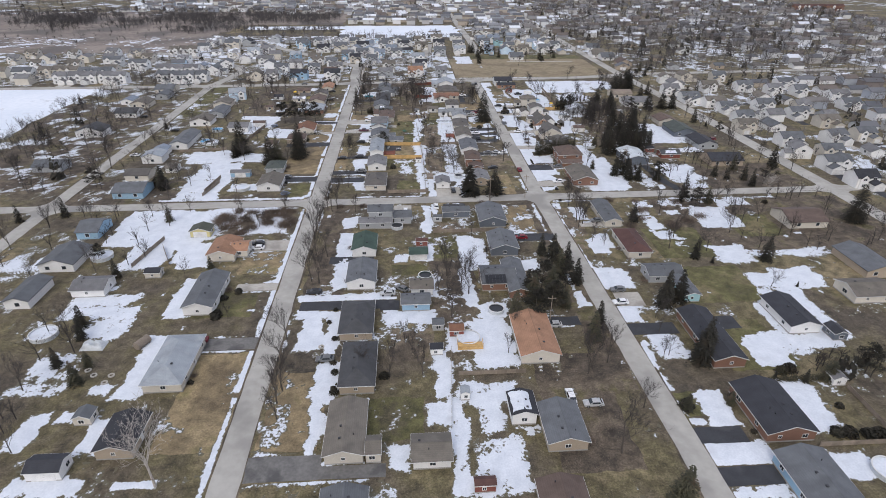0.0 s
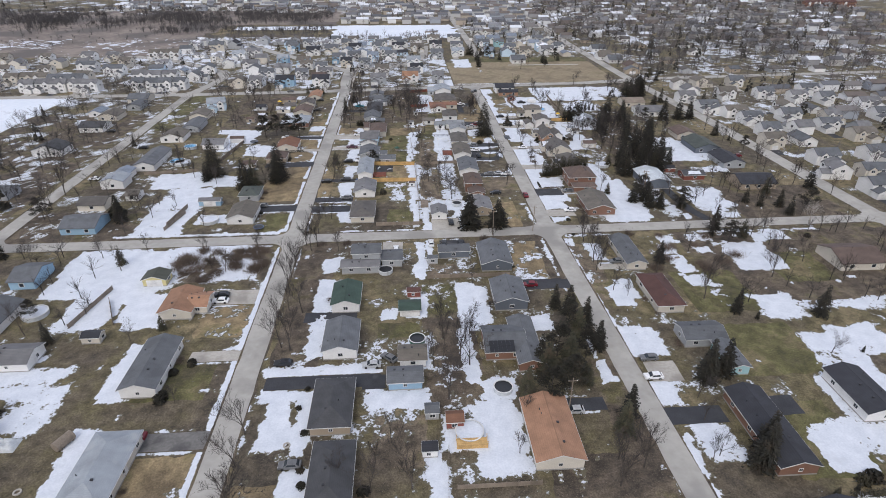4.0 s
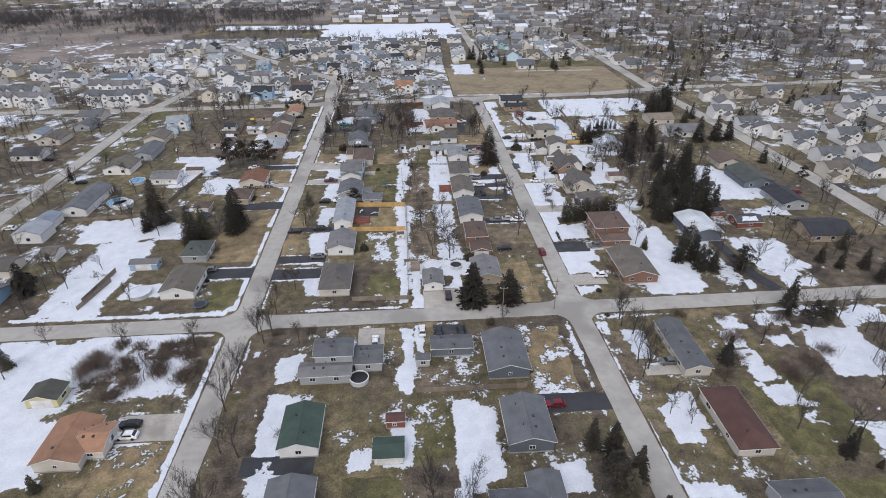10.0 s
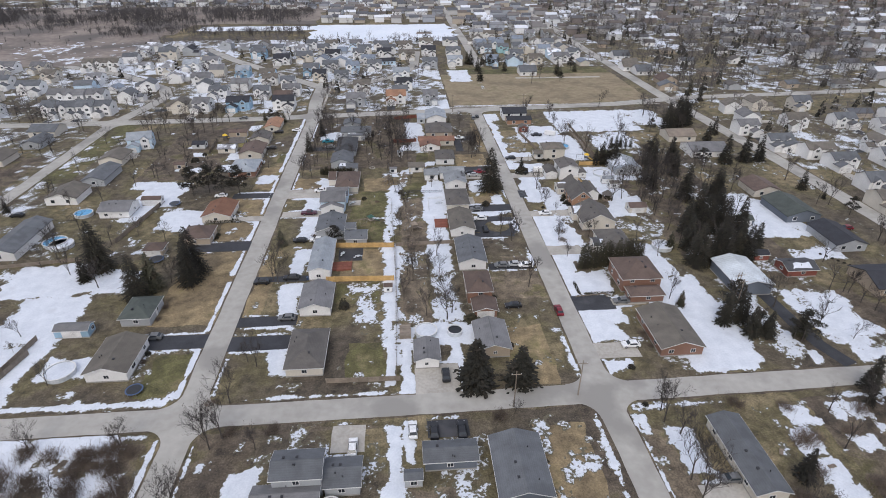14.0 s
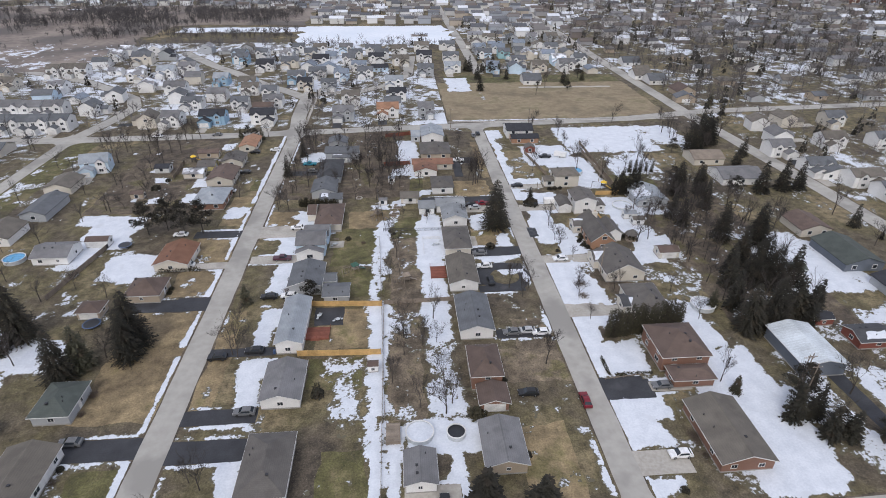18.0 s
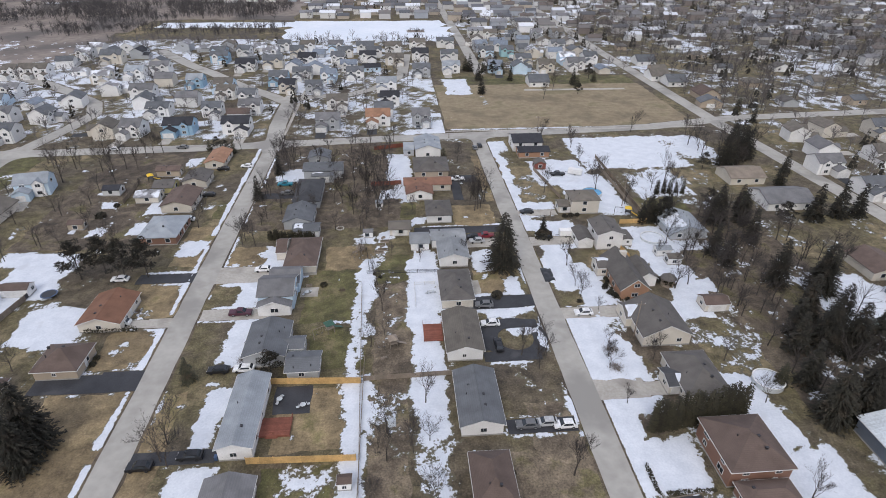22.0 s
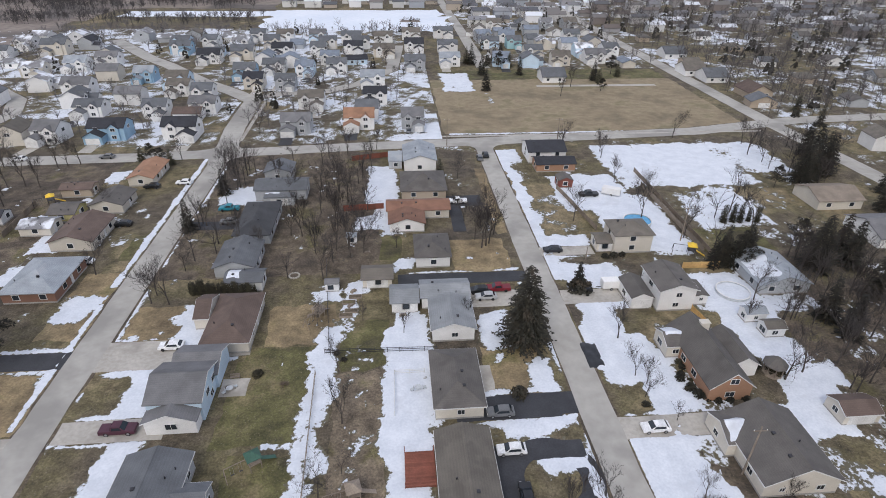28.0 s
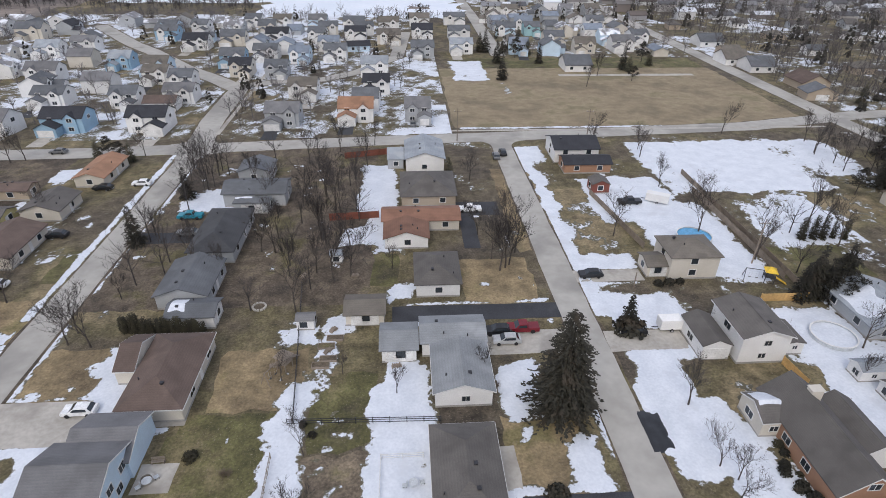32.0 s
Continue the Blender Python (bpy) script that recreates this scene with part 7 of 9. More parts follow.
def pickets(wide, h, board, gap, material):
    """One panel: boards set alternately forward and back, in one folded sheet."""
    s = Shape()
    n = max(1, int(wide / board))
    line = []
    for i in range(n):
        y = 0.014 if i % 2 else -0.014
        line += [(wide * i / n, y), (wide * (i + 1) / n, y)]
    for x, y in line:
        s.v += [(x, y - 0.012, 0.05), (x, y + 0.012, 0.05), (x, y + 0.012, h), (x, y - 0.012, h)]
    for i in range(len(line) - 1):
        a, b = 4 * i, 4 * i + 4
        s.f += [(a + k, b + k, b + (k + 1) % 4, a + (k + 1) % 4) for k in range(4)]
    return s.mesh("panel", material)


def pool(x, y, r, inside, label, h=1.2, wall=None):
    ob = thing("swimming_pool", x, y, 0, 0, label, "pool")
    part("wall", Shape().ring(0, 0, r - 0.06, r, 0, h), wall or POOLWALL, ob)
    part("rim", Shape().ring(0, 0, r - 0.16, r + 0.1, h, h + 0.06), TRIM, ob, "pale metal rim")
    part("cover", Shape().disc(0, 0, r - 0.06, h - 0.28), inside, ob)


def trampoline(x, y, r):
    ob = thing("trampoline", x, y, 0, 0, "round black trampoline standing on a lawn", "trampoline")
    part("mat", Shape().disc(0, 0, r - 0.3, 0.84), POOLDARK, ob)
    part("pad", Shape().ring(0, 0, r - 0.32, r, 0.8, 0.86), PAINT["blue"], ob, "dark blue edge pad")
    for i in range(6):
        a = math.radians(60 * i)
        part("leg", Shape().tube((r * 0.93 * math.cos(a), r * 0.93 * math.sin(a), 0), (r * 0.93 * math.cos(a), r * 0.93 * math.sin(a), 0.8), 0.03, 0.03, 6), METAL, ob)


def utility_pole(x, y, h=10.0, arm=True, turn=0.0):
    ob = thing("utility_pole", x, y, 0, turn, "weathered wooden utility pole beside a road", "pole", "utility poles")
    part("pole", Shape().tube((0, 0, -0.3), (0, 0, h), 0.16, 0.1, 8, True), OLDWOOD, ob)
    if arm:
        part("crossarm", Shape().box(-1.1, 1.1, -0.06, 0.06, h - 0.9, h - 0.77), OLDWOOD, ob)
        for i in (-1, 1):
            part("insulator", Shape().tube((i * 0.95, 0, h - 0.77), (i * 0.95, 0, h - 0.55), 0.06, 0.05, 6, True), TRIM, ob)



def playset(x, y, turn, wood, slide, label):
    ob = thing("playset", x, y, 0, turn, label, "playset")
    for sx in (-0.8, 0.8):
        for sy in (-0.8, 0.8):
            part("post", Shape().box(sx - 0.06, sx + 0.06, sy - 0.06, sy + 0.06, 0, 2.6), wood, ob)
    part("platform", Shape().box(-0.9, 0.9, -0.9, 0.9, 1.3, 1.4), wood, ob)
    part("roof", Shape().slab([(-1.1, -1.1, 2.5), (1.1, -1.1, 2.5), (0, 0, 3.3)], (0, 0, -0.08)).slab([(1.1, -1.1, 2.5), (1.1, 1.1, 2.5), (0, 0, 3.3)], (0, 0, -0.08)).slab(
        [(1.1, 1.1, 2.5), (-1.1, 1.1, 2.5), (0, 0, 3.3)], (0, 0, -0.08)).slab([(-1.1, 1.1, 2.5), (-1.1, -1.1, 2.5), (0, 0, 3.3)], (0, 0, -0.08)), slide, ob)
    part("slide", Shape().slab([(0.9, -0.35, 1.4), (0.9, 0.35, 1.4), (3.2, 0.35, 0.15), (3.2, -0.35, 0.15)], (0, 0, -0.1)), slide, ob)
    part("swing_beam", Shape().tube((-0.8, 0, 2.3), (-4.2, 0, 2.3), 0.07, 0.07, 6, True), wood, ob)
    for sy in (-0.9, 0.9):
        part("swing_leg", Shape().tube((-4.2, 0, 2.3), (-4.3, sy, 0), 0.06, 0.06, 6), wood, ob)
    for sx in (-2.0, -3.2):
        sw = part("swing", Shape().box(sx - 0.25, sx + 0.25, -0.1, 0.1, 0.5, 0.54), DARKMETAL, ob)
        for o in (-0.22, 0.22):
            part("chain", Shape().tube((sx + o, 0, 0.54), (sx + o, 0, 2.3), 0.012, 0.012, 4), METAL, sw)


def trailer(x, y, turn, length, label):
    ob = thing("cargo_trailer", x, y, 0, turn, label, "trailer")
    part("body", Shape().box(-1.0, 1.0, -length / 2, length / 2, 0.5, 2.3).box(-0.94, 0.94, -length / 2 + 0.05, length / 2 - 0.05, 2.3, 2.36), WALL["white"], ob)
    part("drawbar", Shape().box(-0.06, 0.06, length / 2, length / 2 + 1.1, 0.45, 0.55), DARKMETAL, ob)
    part("door", Shape().box(-0.85, 0.85, -length / 2 - 0.03, -length / 2, 0.6, 2.2), TRIM, ob)
    for sx in (-1, 1):
        w = part("wheel", once(("wheel", 0.32), lambda: Shape().tube((-0.11, 0, 0), (0.11, 0, 0), 0.32, 0.32, 14, True).mesh("wheel", RUBBER)), RUBBER, ob, at=Matrix.Translation((sx * 1.02, -0.2, 0.32)))
        part("rim", once(("rim", 0.32), lambda: Shape().tube((-0.125, 0, 0), (0.125, 0, 0), 0.19, 0.19, 10, True).mesh("rim", METAL)), METAL, w)


def gazebo(x, y):
    ob = thing("gazebo", x, y, 0, 0, "octagonal wooden gazebo with a dark shingle roof", "gazebo")
    r = 1.8
    ring = [(r * math.cos(radians(45 * i + 22)), r * math.sin(radians(45 * i + 22))) for i in range(8)]
    part("floor", Shape().slab([(a, b, 0.4) for a, b in ring], (0, 0, -0.4)), OLDWOOD, ob)
    for a, b in ring:
        part("post", Shape().box(a * 0.94 - 0.06, a * 0.94 + 0.06, b * 0.94 - 0.06, b * 0.94 + 0.06, 0.4, 2.5), OLDWOOD, ob)
    s = Shape()
    s.v = [(a * 1.2, b * 1.2, 2.4) for a, b in ring] + [(0, 0, 4.0), (0, 0, 3.8)] + [(a * 1.2, b * 1.2, 2.25) for a, b in ring]
    s.f = [(i, (i + 1) % 8, 8) for i in range(8)] + [((i + 1) % 8 + 10, i + 10, 9) for i in range(8)] + [(i, i + 10, (i + 1) % 8 + 10, (i + 1) % 8) for i in range(8)]
    part("roof", s, ROOF["umber"], ob)
    for i in range(8):
        (a, b), (c, d) = ring[i], ring[(i + 1) % 8]
        if i != 5:
            part("railing", Shape().tube((a * 0.94, b * 0.94, 1.3), (c * 0.94, d * 0.94, 1.3), 0.05, 0.05, 4), OLDWOOD, ob)


def fire_ring(x, y, r=0.9):
    ob = thing("fire_ring", x, y, 0, 0, "round stone fire ring set in a lawn", "fire pit")
    n = 12
    for i in range(n):
        a = 2 * math.pi * i / n
        part("stone", once(("ring_stone", r), lambda: Shape().slab([(r - 0.16, -0.2, 0.28), (r + 0.16, -0.23, 0.26), (r + 0.16, 0.23, 0.27), (r - 0.16, 0.2, 0.29)], (0, 0, -0.32)).mesh("stone", CONCRETE)), CONCRETE, ob, at=pose(0, 0, 0, 0, 0, math.degrees(a)))
    part("ash", Shape().disc(0, 0, r - 0.1, 0.07, 14), DIRT, ob)


def bench(x, y, turn):
    ob = thing("bench", x, y, 0, turn, "weathered wooden garden bench on a patio", "bench")
    for i in range(3):
        part("slat", Shape().box(-0.8, 0.8, -0.25 + 0.17 * i, -0.11 + 0.17 * i, 0.42, 0.46), OLDWOOD, ob)
    part("backrest", Shape().box(-0.8, 0.8, 0.26, 0.31, 0.5, 0.9), OLDWOOD, ob)
    for sx in (-0.72, 0.72):
        part("leg", Shape().box(sx - 0.04, sx + 0.04, -0.22, 0.3, 0, 0.42), OLDWOOD, ob)


def deck(x0, x1, y0, y1, h, material, label):
    """A deck of boards with a rail round it."""
    ob = thing("deck", x0, y0, 0, 0, label, "deck")
    n = int((y1 - y0) / 0.3)
    for i in range(n):
        part("plank", once(("plank", x1 - x0, h, material.name), lambda: Shape().box(0, x1 - x0, 0, 0.28, h - 0.06, h).mesh("plank", material)), material, ob, at=Matrix.Translation((0, 0.3 * i, 0)))
    part("skirt", Shape().box(0.05, x1 - x0 - 0.05, 0.03, y1 - y0 - 0.35, 0, h - 0.062), material, ob)
    for x, y in ((0, 0), (x1 - x0, 0), ((x1 - x0) / 2, 0), (0, y1 - y0), (x1 - x0, y1 - y0)):
        part("post", Shape().box(x - 0.05, x + 0.05, y - 0.05, y + 0.05, 0, h + 0.95), material, ob)
    part("railing", Shape().box(0, x1 - x0, -0.03, 0.03, h + 0.85, h + 0.93), material, ob)
    part("railing", Shape().box(x1 - x0 - 0.03, x1 - x0 + 0.03, 0, y1 - y0, h + 0.85, h + 0.93), material, ob)


def bin_row(x, y, n, material, label):
    for i in range(n):
        ob = thing("wheeled_bin", x + 0.75 * i, y, 0, 8 * i, label, "bin", "wheeled bins")
        part("body", Shape().slab([(-0.26, -0.3, 1.0), (0.26, -0.3, 1.0), (0.3, 0.34, 1.0), (-0.3, 0.34, 1.0)], (0, 0, -0.94)), material, ob)
        part("lid", Shape().slab([(-0.3, -0.34, 1.03), (0.3, -0.34, 1.03), (0.32, 0.38, 1.09), (-0.32, 0.38, 1.09)], (0, 0, -0.04)), material, ob)


def tarp(x0, x1, y0, y1, material, label, h=0.25):
    n = 12
    s = Shape()
    for i in range(n + 1):
        for j in range(n + 1):
            x, y = x0 + (x1 - x0) * i / n, y0 + (y1 - y0) * j / n
            e = min(i, n - i, j, n - j)
            s.v.append((x, y, 0.02 + (h + h * lump(x, y, 1.1)) * min(1, e / 2)))
    s.f = [(i * (n + 1) + j, (i + 1) * (n + 1) + j, (i + 1) * (n + 1) + j + 1, i * (n + 1) + j + 1) for i in range(n) for j in range(n)]
    tagged(new("tarpaulin", s.mesh("tarpaulin", material, True)), label, "tarpaulin")


def solar_array(x, y, z, cols, rows, slope):
    """Dark glass panels lying on a roof slope that rises to the north or falls to the west by the given degrees."""
    ob = thing("solar_array", x, y, z, 0, "dark blue solar panels mounted on a grey roof", "solar panels")
    ob.matrix_world = pose(x, y, z, *slope)
    for i in range(cols):
        for j in range(rows):
            part("solar_panel", once("solar_panel", lambda: Shape().box(-0.5, 0.5, -0.8, 0.8, 0, 0.05).mesh("solar_panel", PAINT["black"])), None, ob, at=Matrix.Translation((1.04 * i, 1.66 * j, 0.06)))


def hedge(x0, x1, y0, y1, h, label):
    rnd = random.Random(round(x0 * 7 + y0))
    s = Shape()
    for i in range(int(160 * max(1, (x1 - x0) * (y1 - y0) / 4))):
        p = Vector((rnd.uniform(x0, x1), rnd.uniform(y0, y1), rnd.uniform(0.02, h)))
        e = Vector((rnd.uniform(-1, 1), rnd.uniform(-1, 1), rnd.uniform(-0.3, 1))).normalized() * 0.22
        g = e.orthogonal().normalized() * 0.12
        s.face(tuple(p - e), tuple(p + g), tuple(p + e), tuple(p - g))
    tagged(new("hedge", s.mesh("hedge", CEDAR)), label, "hedge")


def tank(x, y, turn):
    ob = thing("storage_tank", x, y, 0, turn, "grey-brown corrugated drum tank lying in snow", "tank")
    s = Shape()
    for i in range(8):
        s.tube((0, -2 + 0.5 * i, 1.1), (0, -1.75 + 0.5 * i, 1.1), 1.05, 1.12, 18, True).tube((0, -1.75 + 0.5 * i, 1.1), (0, -1.5 + 0.5 * i, 1.1), 1.12, 1.05, 18, True)
    part("drum", s, OLDWOOD, ob)
    for y0 in (-1.4, 1.4):
        part("cradle", Shape().box(-0.8, 0.8, y0 - 0.15, y0 + 0.15, 0, 0.35), OLDWOOD, ob)


def raised_bed(x, y, w, d, turn=0.0):
    ob = thing("raised_bed", x, y, 0, turn, "wooden raised garden bed dusted with snow", "garden bed", "garden beds")
    for sy in (-1, 1):
        part("board", Shape().box(-w / 2, w / 2, sy * d / 2 - 0.04, sy * d / 2 + 0.04, 0, 0.4), OLDWOOD, ob)
    for sx in (-1, 1):
        part("board", Shape().box(sx * w / 2 - 0.04, sx * w / 2 + 0.04, -d / 2 + 0.04, d / 2 - 0.04, 0, 0.4), OLDWOOD, ob)
    part("soil", Shape().box(-w / 2 + 0.04, w / 2 - 0.04, -d / 2 + 0.04, d / 2 - 0.04, 0, 0.3), DIRT, ob)




def garden_set(x, y, turn):
    """A small outdoor table with two chairs and a covered grill."""
    ob = thing("garden_table", x, y, 0, turn, "small grey outdoor table with a covered grill", "table")
    top = Shape().tube((0, 0, 0.68), (0, 0, 0.74), 0.6, 0.6, 14, True)
    part("tabletop", top, POOLWALL, ob)
    part("stem", Shape().tube((0, 0, 0), (0, 0, 0.68), 0.05, 0.05, 6), DARKMETAL, ob)
    for a in (0, 120, 240):
        part("leg", Shape().tube((0, 0, 0.1), (0.4, 0, 0), 0.03, 0.03, 5), DARKMETAL, ob, at=pose(0, 0, 0, 0, 0, a))
    for side in (-1, 1):
        c = thing("garden_chair", x + side * 1.1 * math.cos(math.radians(turn)), y + side * 1.1 * math.sin(math.radians(turn)), 0, turn + 90 * side, "pale outdoor chair beside a small table", "chair", "garden chairs")
        part("seat", Shape().box(-0.27, 0.27, -0.27, 0.27, 0.4, 0.46), POOLWALL, c)
        part("backrest", Shape().slab([(-0.27, 0.27, 0.46), (0.27, 0.27, 0.46), (0.27, 0.36, 0.95), (-0.27, 0.36, 0.95)], (0, 0.04, 0)), POOLWALL, c)
        for lx in (-0.22, 0.22):
            for ly in (-0.22, 0.22):
                part("leg", Shape().tube((lx, ly, 0), (lx, ly, 0.4), 0.025, 0.025, 5), DARKMETAL, c)


def woodpile(x, y, turn):
    """A low uneven stack of split logs."""
    rnd = random.Random(round(x * 3 + y))
    ob = thing("firewood_stack", x, y, 0, turn, "low stack of weathered brown firewood on grass", "firewood", "firewood stacks")
    for i in range(2):
        for k in range(6 - i):
            s = once(("log", (i + k) % 3), lambda: Shape().tube((0, -0.35, 0), (0, 0.35, 0), 0.13, 0.115, 7, True).mesh("log", OLDWOOD))
            part("log", s, OLDWOOD, ob, at=pose(-0.85 + 0.27 * k + 0.135 * i, rnd.uniform(-0.12, 0.12), 0.12 + 0.22 * i))
car(38.4, 122.9, 90, "silver")
car(40.4, 93.0, 90, "silver")
car(35.9, 95.6, 0, "white")
car(60.3, 132.6, 90, "white")
car(-21.9, 111.9, 90, "grey")
car(-52.0, 174.7, 90, "black")
car(-51.5, 171.6, 90, "white")
car(-28.7, 143.0, 90, "black")
car(-7.0, 141.0, 90, "silver")
car(-2.8, 143.4, 50, "grey")
car(61.8, 139.3, 90, "grey")
car(39.0, 174.6, 90, "red")
car(10.6, 202.5, 0, "white")
car(-1.4, 198.9, 0, "white")
car(14.9, 201.9, 0, "black")
car(20.6, 201.8, 0, "black")
car(18.6, 218.2, 0, "black")
car(64.9, 225.9, 90, "white")
car(-31.5, 260.7, 90, "black")
car(-23.3, 262.5, 90, "black")
car(-53.5, 237.1, 90, "grey")
car(50.7, 241.1, 0, "red")
car(-24.0, 284.9, 90, "black")
car(-18.6, 285.0, 90, "white")
car(-21.4, 242.9, 90, "grey")
car(38.9, 244.2, 90, "black")
car(69.0, 244.3, 90, "grey")
car(39.2, 265.2, 90, "grey")
car(42.9, 265.5, 90, "silver")
car(46.5, 264.7, 90, "white")
car(-23.7, 305.1, -90, "maroon", truck=True)
car(-22.0, 324.8, 90, "white")
car(-51.3, 303.2, 90, "white")
car(36.4, 304.4, 90, "grey")
car(36.8, 296.8, 90, "white")
car(37.5, 288.7, 0, "black")
car(60.5, 299.4, 90, "white")
car(57.8, 354.6, 90, "black")
car(37.7, 338.9, 90, "black")
car(41.8, 339.3, 90, "red", truck=True)
car(38.8, 336.5, 90, "silver")
car(59.9, 337.7, 90, "black")
car(76.0, 384.8, 90, "black", truck=True)
car(37.5, 382.5, 90, "white", truck=True)
car(48.4, 414.6, 0, "grey")
car(50.7, 417.2, 0, "black")
car(-49.9, 374.5, 90, "black")
car(-23.2, 374.2, 90, "grey")
car(-24.9, 381.8, 90, "teal", truck=True)
car(25.7, 442.8, 0, "grey")

# ---- fences, pools and other yard things ----
fence([(-13.6, 280.4), (6.6, 279.2)], 1.8, CEDARWOOD, "fresh yellow cedar board fence across a yard")
fence([(-13.0, 260.3), (6.6, 259.6)], 1.8, CEDARWOOD, "fresh yellow cedar board fence across a yard")
fence([(-8.7, 218.0), (8.1, 217.7)], 1.5, OLDWOOD, "weathered wooden board fence beside a street")
fence([(8.4, 180.6), (33.9, 180.6)], 1.5, OLDWOOD, "weathered wooden board fence behind houses")
fence([(7.2, 279.9), (26.8, 280.4)], 1.4, OLDWOOD, "weathered grey board fence between yards")
fence([(5.3, 315.7), (7.7, 238.5)], 1.2, OLDWOOD, "grey post and rail fence between back yards", rails=True)
fence([(7.3, 216.1), (7.2, 286.5)], 1.2, OLDWOOD, "grey post and rail fence between back yards", rails=True)
fence([(67.9, 390.2), (71.8, 364.3)], 1.5, OLDWOOD, "weathered brown board fence beside a snowy yard")
fence([(96.0, 401.6), (95.8, 347.9)], 1.5, OLDWOOD, "weathered board fence between snowy yards")
fence([(86.1, 345.2), (94.8, 345.1)], 1.7, CEDARWOOD, "short yellow cedar fence behind a house")
fence([(80.6, 329.3), (81.3, 324.2)], 1.6, CEDARWOOD, "short yellow cedar fence beside a house")
fence([(6.4, 415.4), (19.7, 418.8)], 1.8, REDWOOD, "red-brown board fence near the road")
fence([(6.0, 379.2), (16.9, 380.1)], 1.8, REDWOOD, "red-brown board fence near an orange-roofed house")
fence([(6.5, 321.1), (27.2, 320.5)], 1.2, DARKMETAL, "thin dark metal fence between back yards", rails=True)
fence([(3.7, 353.6), (7.2, 321.3)], 1.2, DARKMETAL, "thin dark metal fence between back yards", rails=True)
fence([(-83.6, 287.8), (-79.2, 315.0)], 1.6, OLDWOOD, "weathered board fence along back yards")
fence([(-83.9, 218.4), (-81.1, 233.0)], 1.5, OLDWOOD, "weathered board fence along a back yard")
fence([(-88.7, 161.4), (-85.3, 180.5)], 1.5, OLDWOOD, "weathered board fence along a back yard")
fence([(8.0, 87.6), (10.0, 114.3)], 1.3, OLDWOOD, "grey post and rail fence between back yards", rails=True)
fence([(10.9, 104.6), (27.2, 104.6)], 1.3, OLDWOOD, "weathered board fence across a back yard")
fence([(-77.4, 162.2), (-83.4, 173.9)], 1.5, OLDWOOD, "weathered board fence along a yard")
fence([(101.6, 96.3), (101.7, 88.0)], 1.4, OLDWOOD, "grey post and rail fence round a yard", rails=True)
fence([(94.0, 390.7), (94.5, 351.9)], 1.5, OLDWOOD, "weathered board fence beside a snowy yard")
fence([(57.3, 247.3), (66.0, 248.2)], 0.6, OLDWOOD, "low wooden edging beside a driveway", rails=True)

pool(-96.9, 126.2, 3.4, SNOW, "round above-ground pool covered in snow")
pool(-101.0, 168.4, 3.4, SNOW, "round above-ground pool covered in snow")
pool(-70.0, 225.3, 3.3, SNOW, "round above-ground pool covered in snow")
pool(-99.9, 287.0, 3.6, SNOW, "round above-ground pool covered in snow")
pool(14.8, 234.6, 2.8, SNOW, "round above-ground pool covered in snow")
pool(92.6, 273.1, 3.2, SNOW, "round above-ground pool covered in snow")
pool(92.6, 334.8, 3.5, SNOW, "round above-ground pool covered in snow", 0.8)
pool(14.6, 118.1, 3, SNOW, "round pool with a wooden deck wall and snow")
pool(23.8, 130.8, 2.2, POOLDARK, "small round pool with a black cover")
pool(4.4, 150.2, 2.1, POOLDARK, "small round pool with a dark cover and teal rim", 1.1, POOLGREEN)
pool(-4.6, 185.4, 2.2, POOLDARK, "small round pool with a black cover")
pool(83.8, 367.3, 3.6, POOLBLUE, "round above-ground pool with a blue liner")
pool(22.1, 234.1, 1.9, POOLDARK, "small round pool with a dark cover")
trampoline(-66.3, 275.6, 2.2)
trampoline(-50.7, 218.2, 1.9)
trampoline(-74.1, 316.3, 2)
utility_pole(47.3, 210.4)
utility_pole(98.5, 238.5)
utility_pole(98.6, 241.4)
# Short armless pole standing for a small street lamp
utility_pole(64.8, 350.5, 3.4, False)
utility_pole(91.3, 357.5)
utility_pole(38.6, 427.9)
utility_pole(77.5, 426.5)
cedar_row(62.5, 262.3, 82.9, 265.2, 21, 8.2, 1.3)
cedar_row(-24.0, 342.4, -9.6, 340.4, 24, 3.3)
cedar_row(106.0, 366.5, 117.6, 366.3, 5, 5.0)
bush(-54.3, 132.3, 2.4, 0)
bush(-7.0, 105.0, 2, 0)
bush(-22.6, 127.8, 1.2, 0)
bush(-18.7, 101.4, 1.2, 0)
bush(-54.6, 141.4, 1.8, 0)
bush(-51.1, 144.3, 1.6, 0)
bush(40.4, 308.4, 2.2, 0)
bush(69.8, 351.2, 1.4, 0)
bush(72.0, 351.5, 1.5, 0)
bush(74.1, 351.6, 1.4, 0)
bush(59.7, 338.3, 3.6, 0)
bush(87.3, 310.4, 2.4, 1)
bush(-4.7, 316.4, 1.5, 1)
bush(26.9, 238.9, 2.6, 1)
bush(-6.8, 247.2, 2.2, 0)
bush(84.6, 312.3, 1.8, 0)
bush(-18.1, 204.8, 1.5, 2)
bush(-64.9, 201.3, 2, 2)
bush(-59.9, 200.9, 2.2, 2)
bush(-51.7, 200.4, 2.3, 2)
bush(-48.0, 201.6, 2.4, 2)
bush(-57.4, 187.1, 2.5, 2)
bush(-45.7, 188.9, 2.6, 2)
bush(-44.1, 192.8, 2.6, 2)
bush(-59.6, 183.6, 2.5, 2)
bush(29.1, 205.1, 1.8, 2)
bush(62.8, 285.6, 1.6, 2)
bush(62.0, 279.8, 1.4, 2)
bush(95.9, 89.2, 1.5, 0)
bush(72.0, 158.3, 1, 2)
bush(-32.9, 213.3, 1.5, 2)
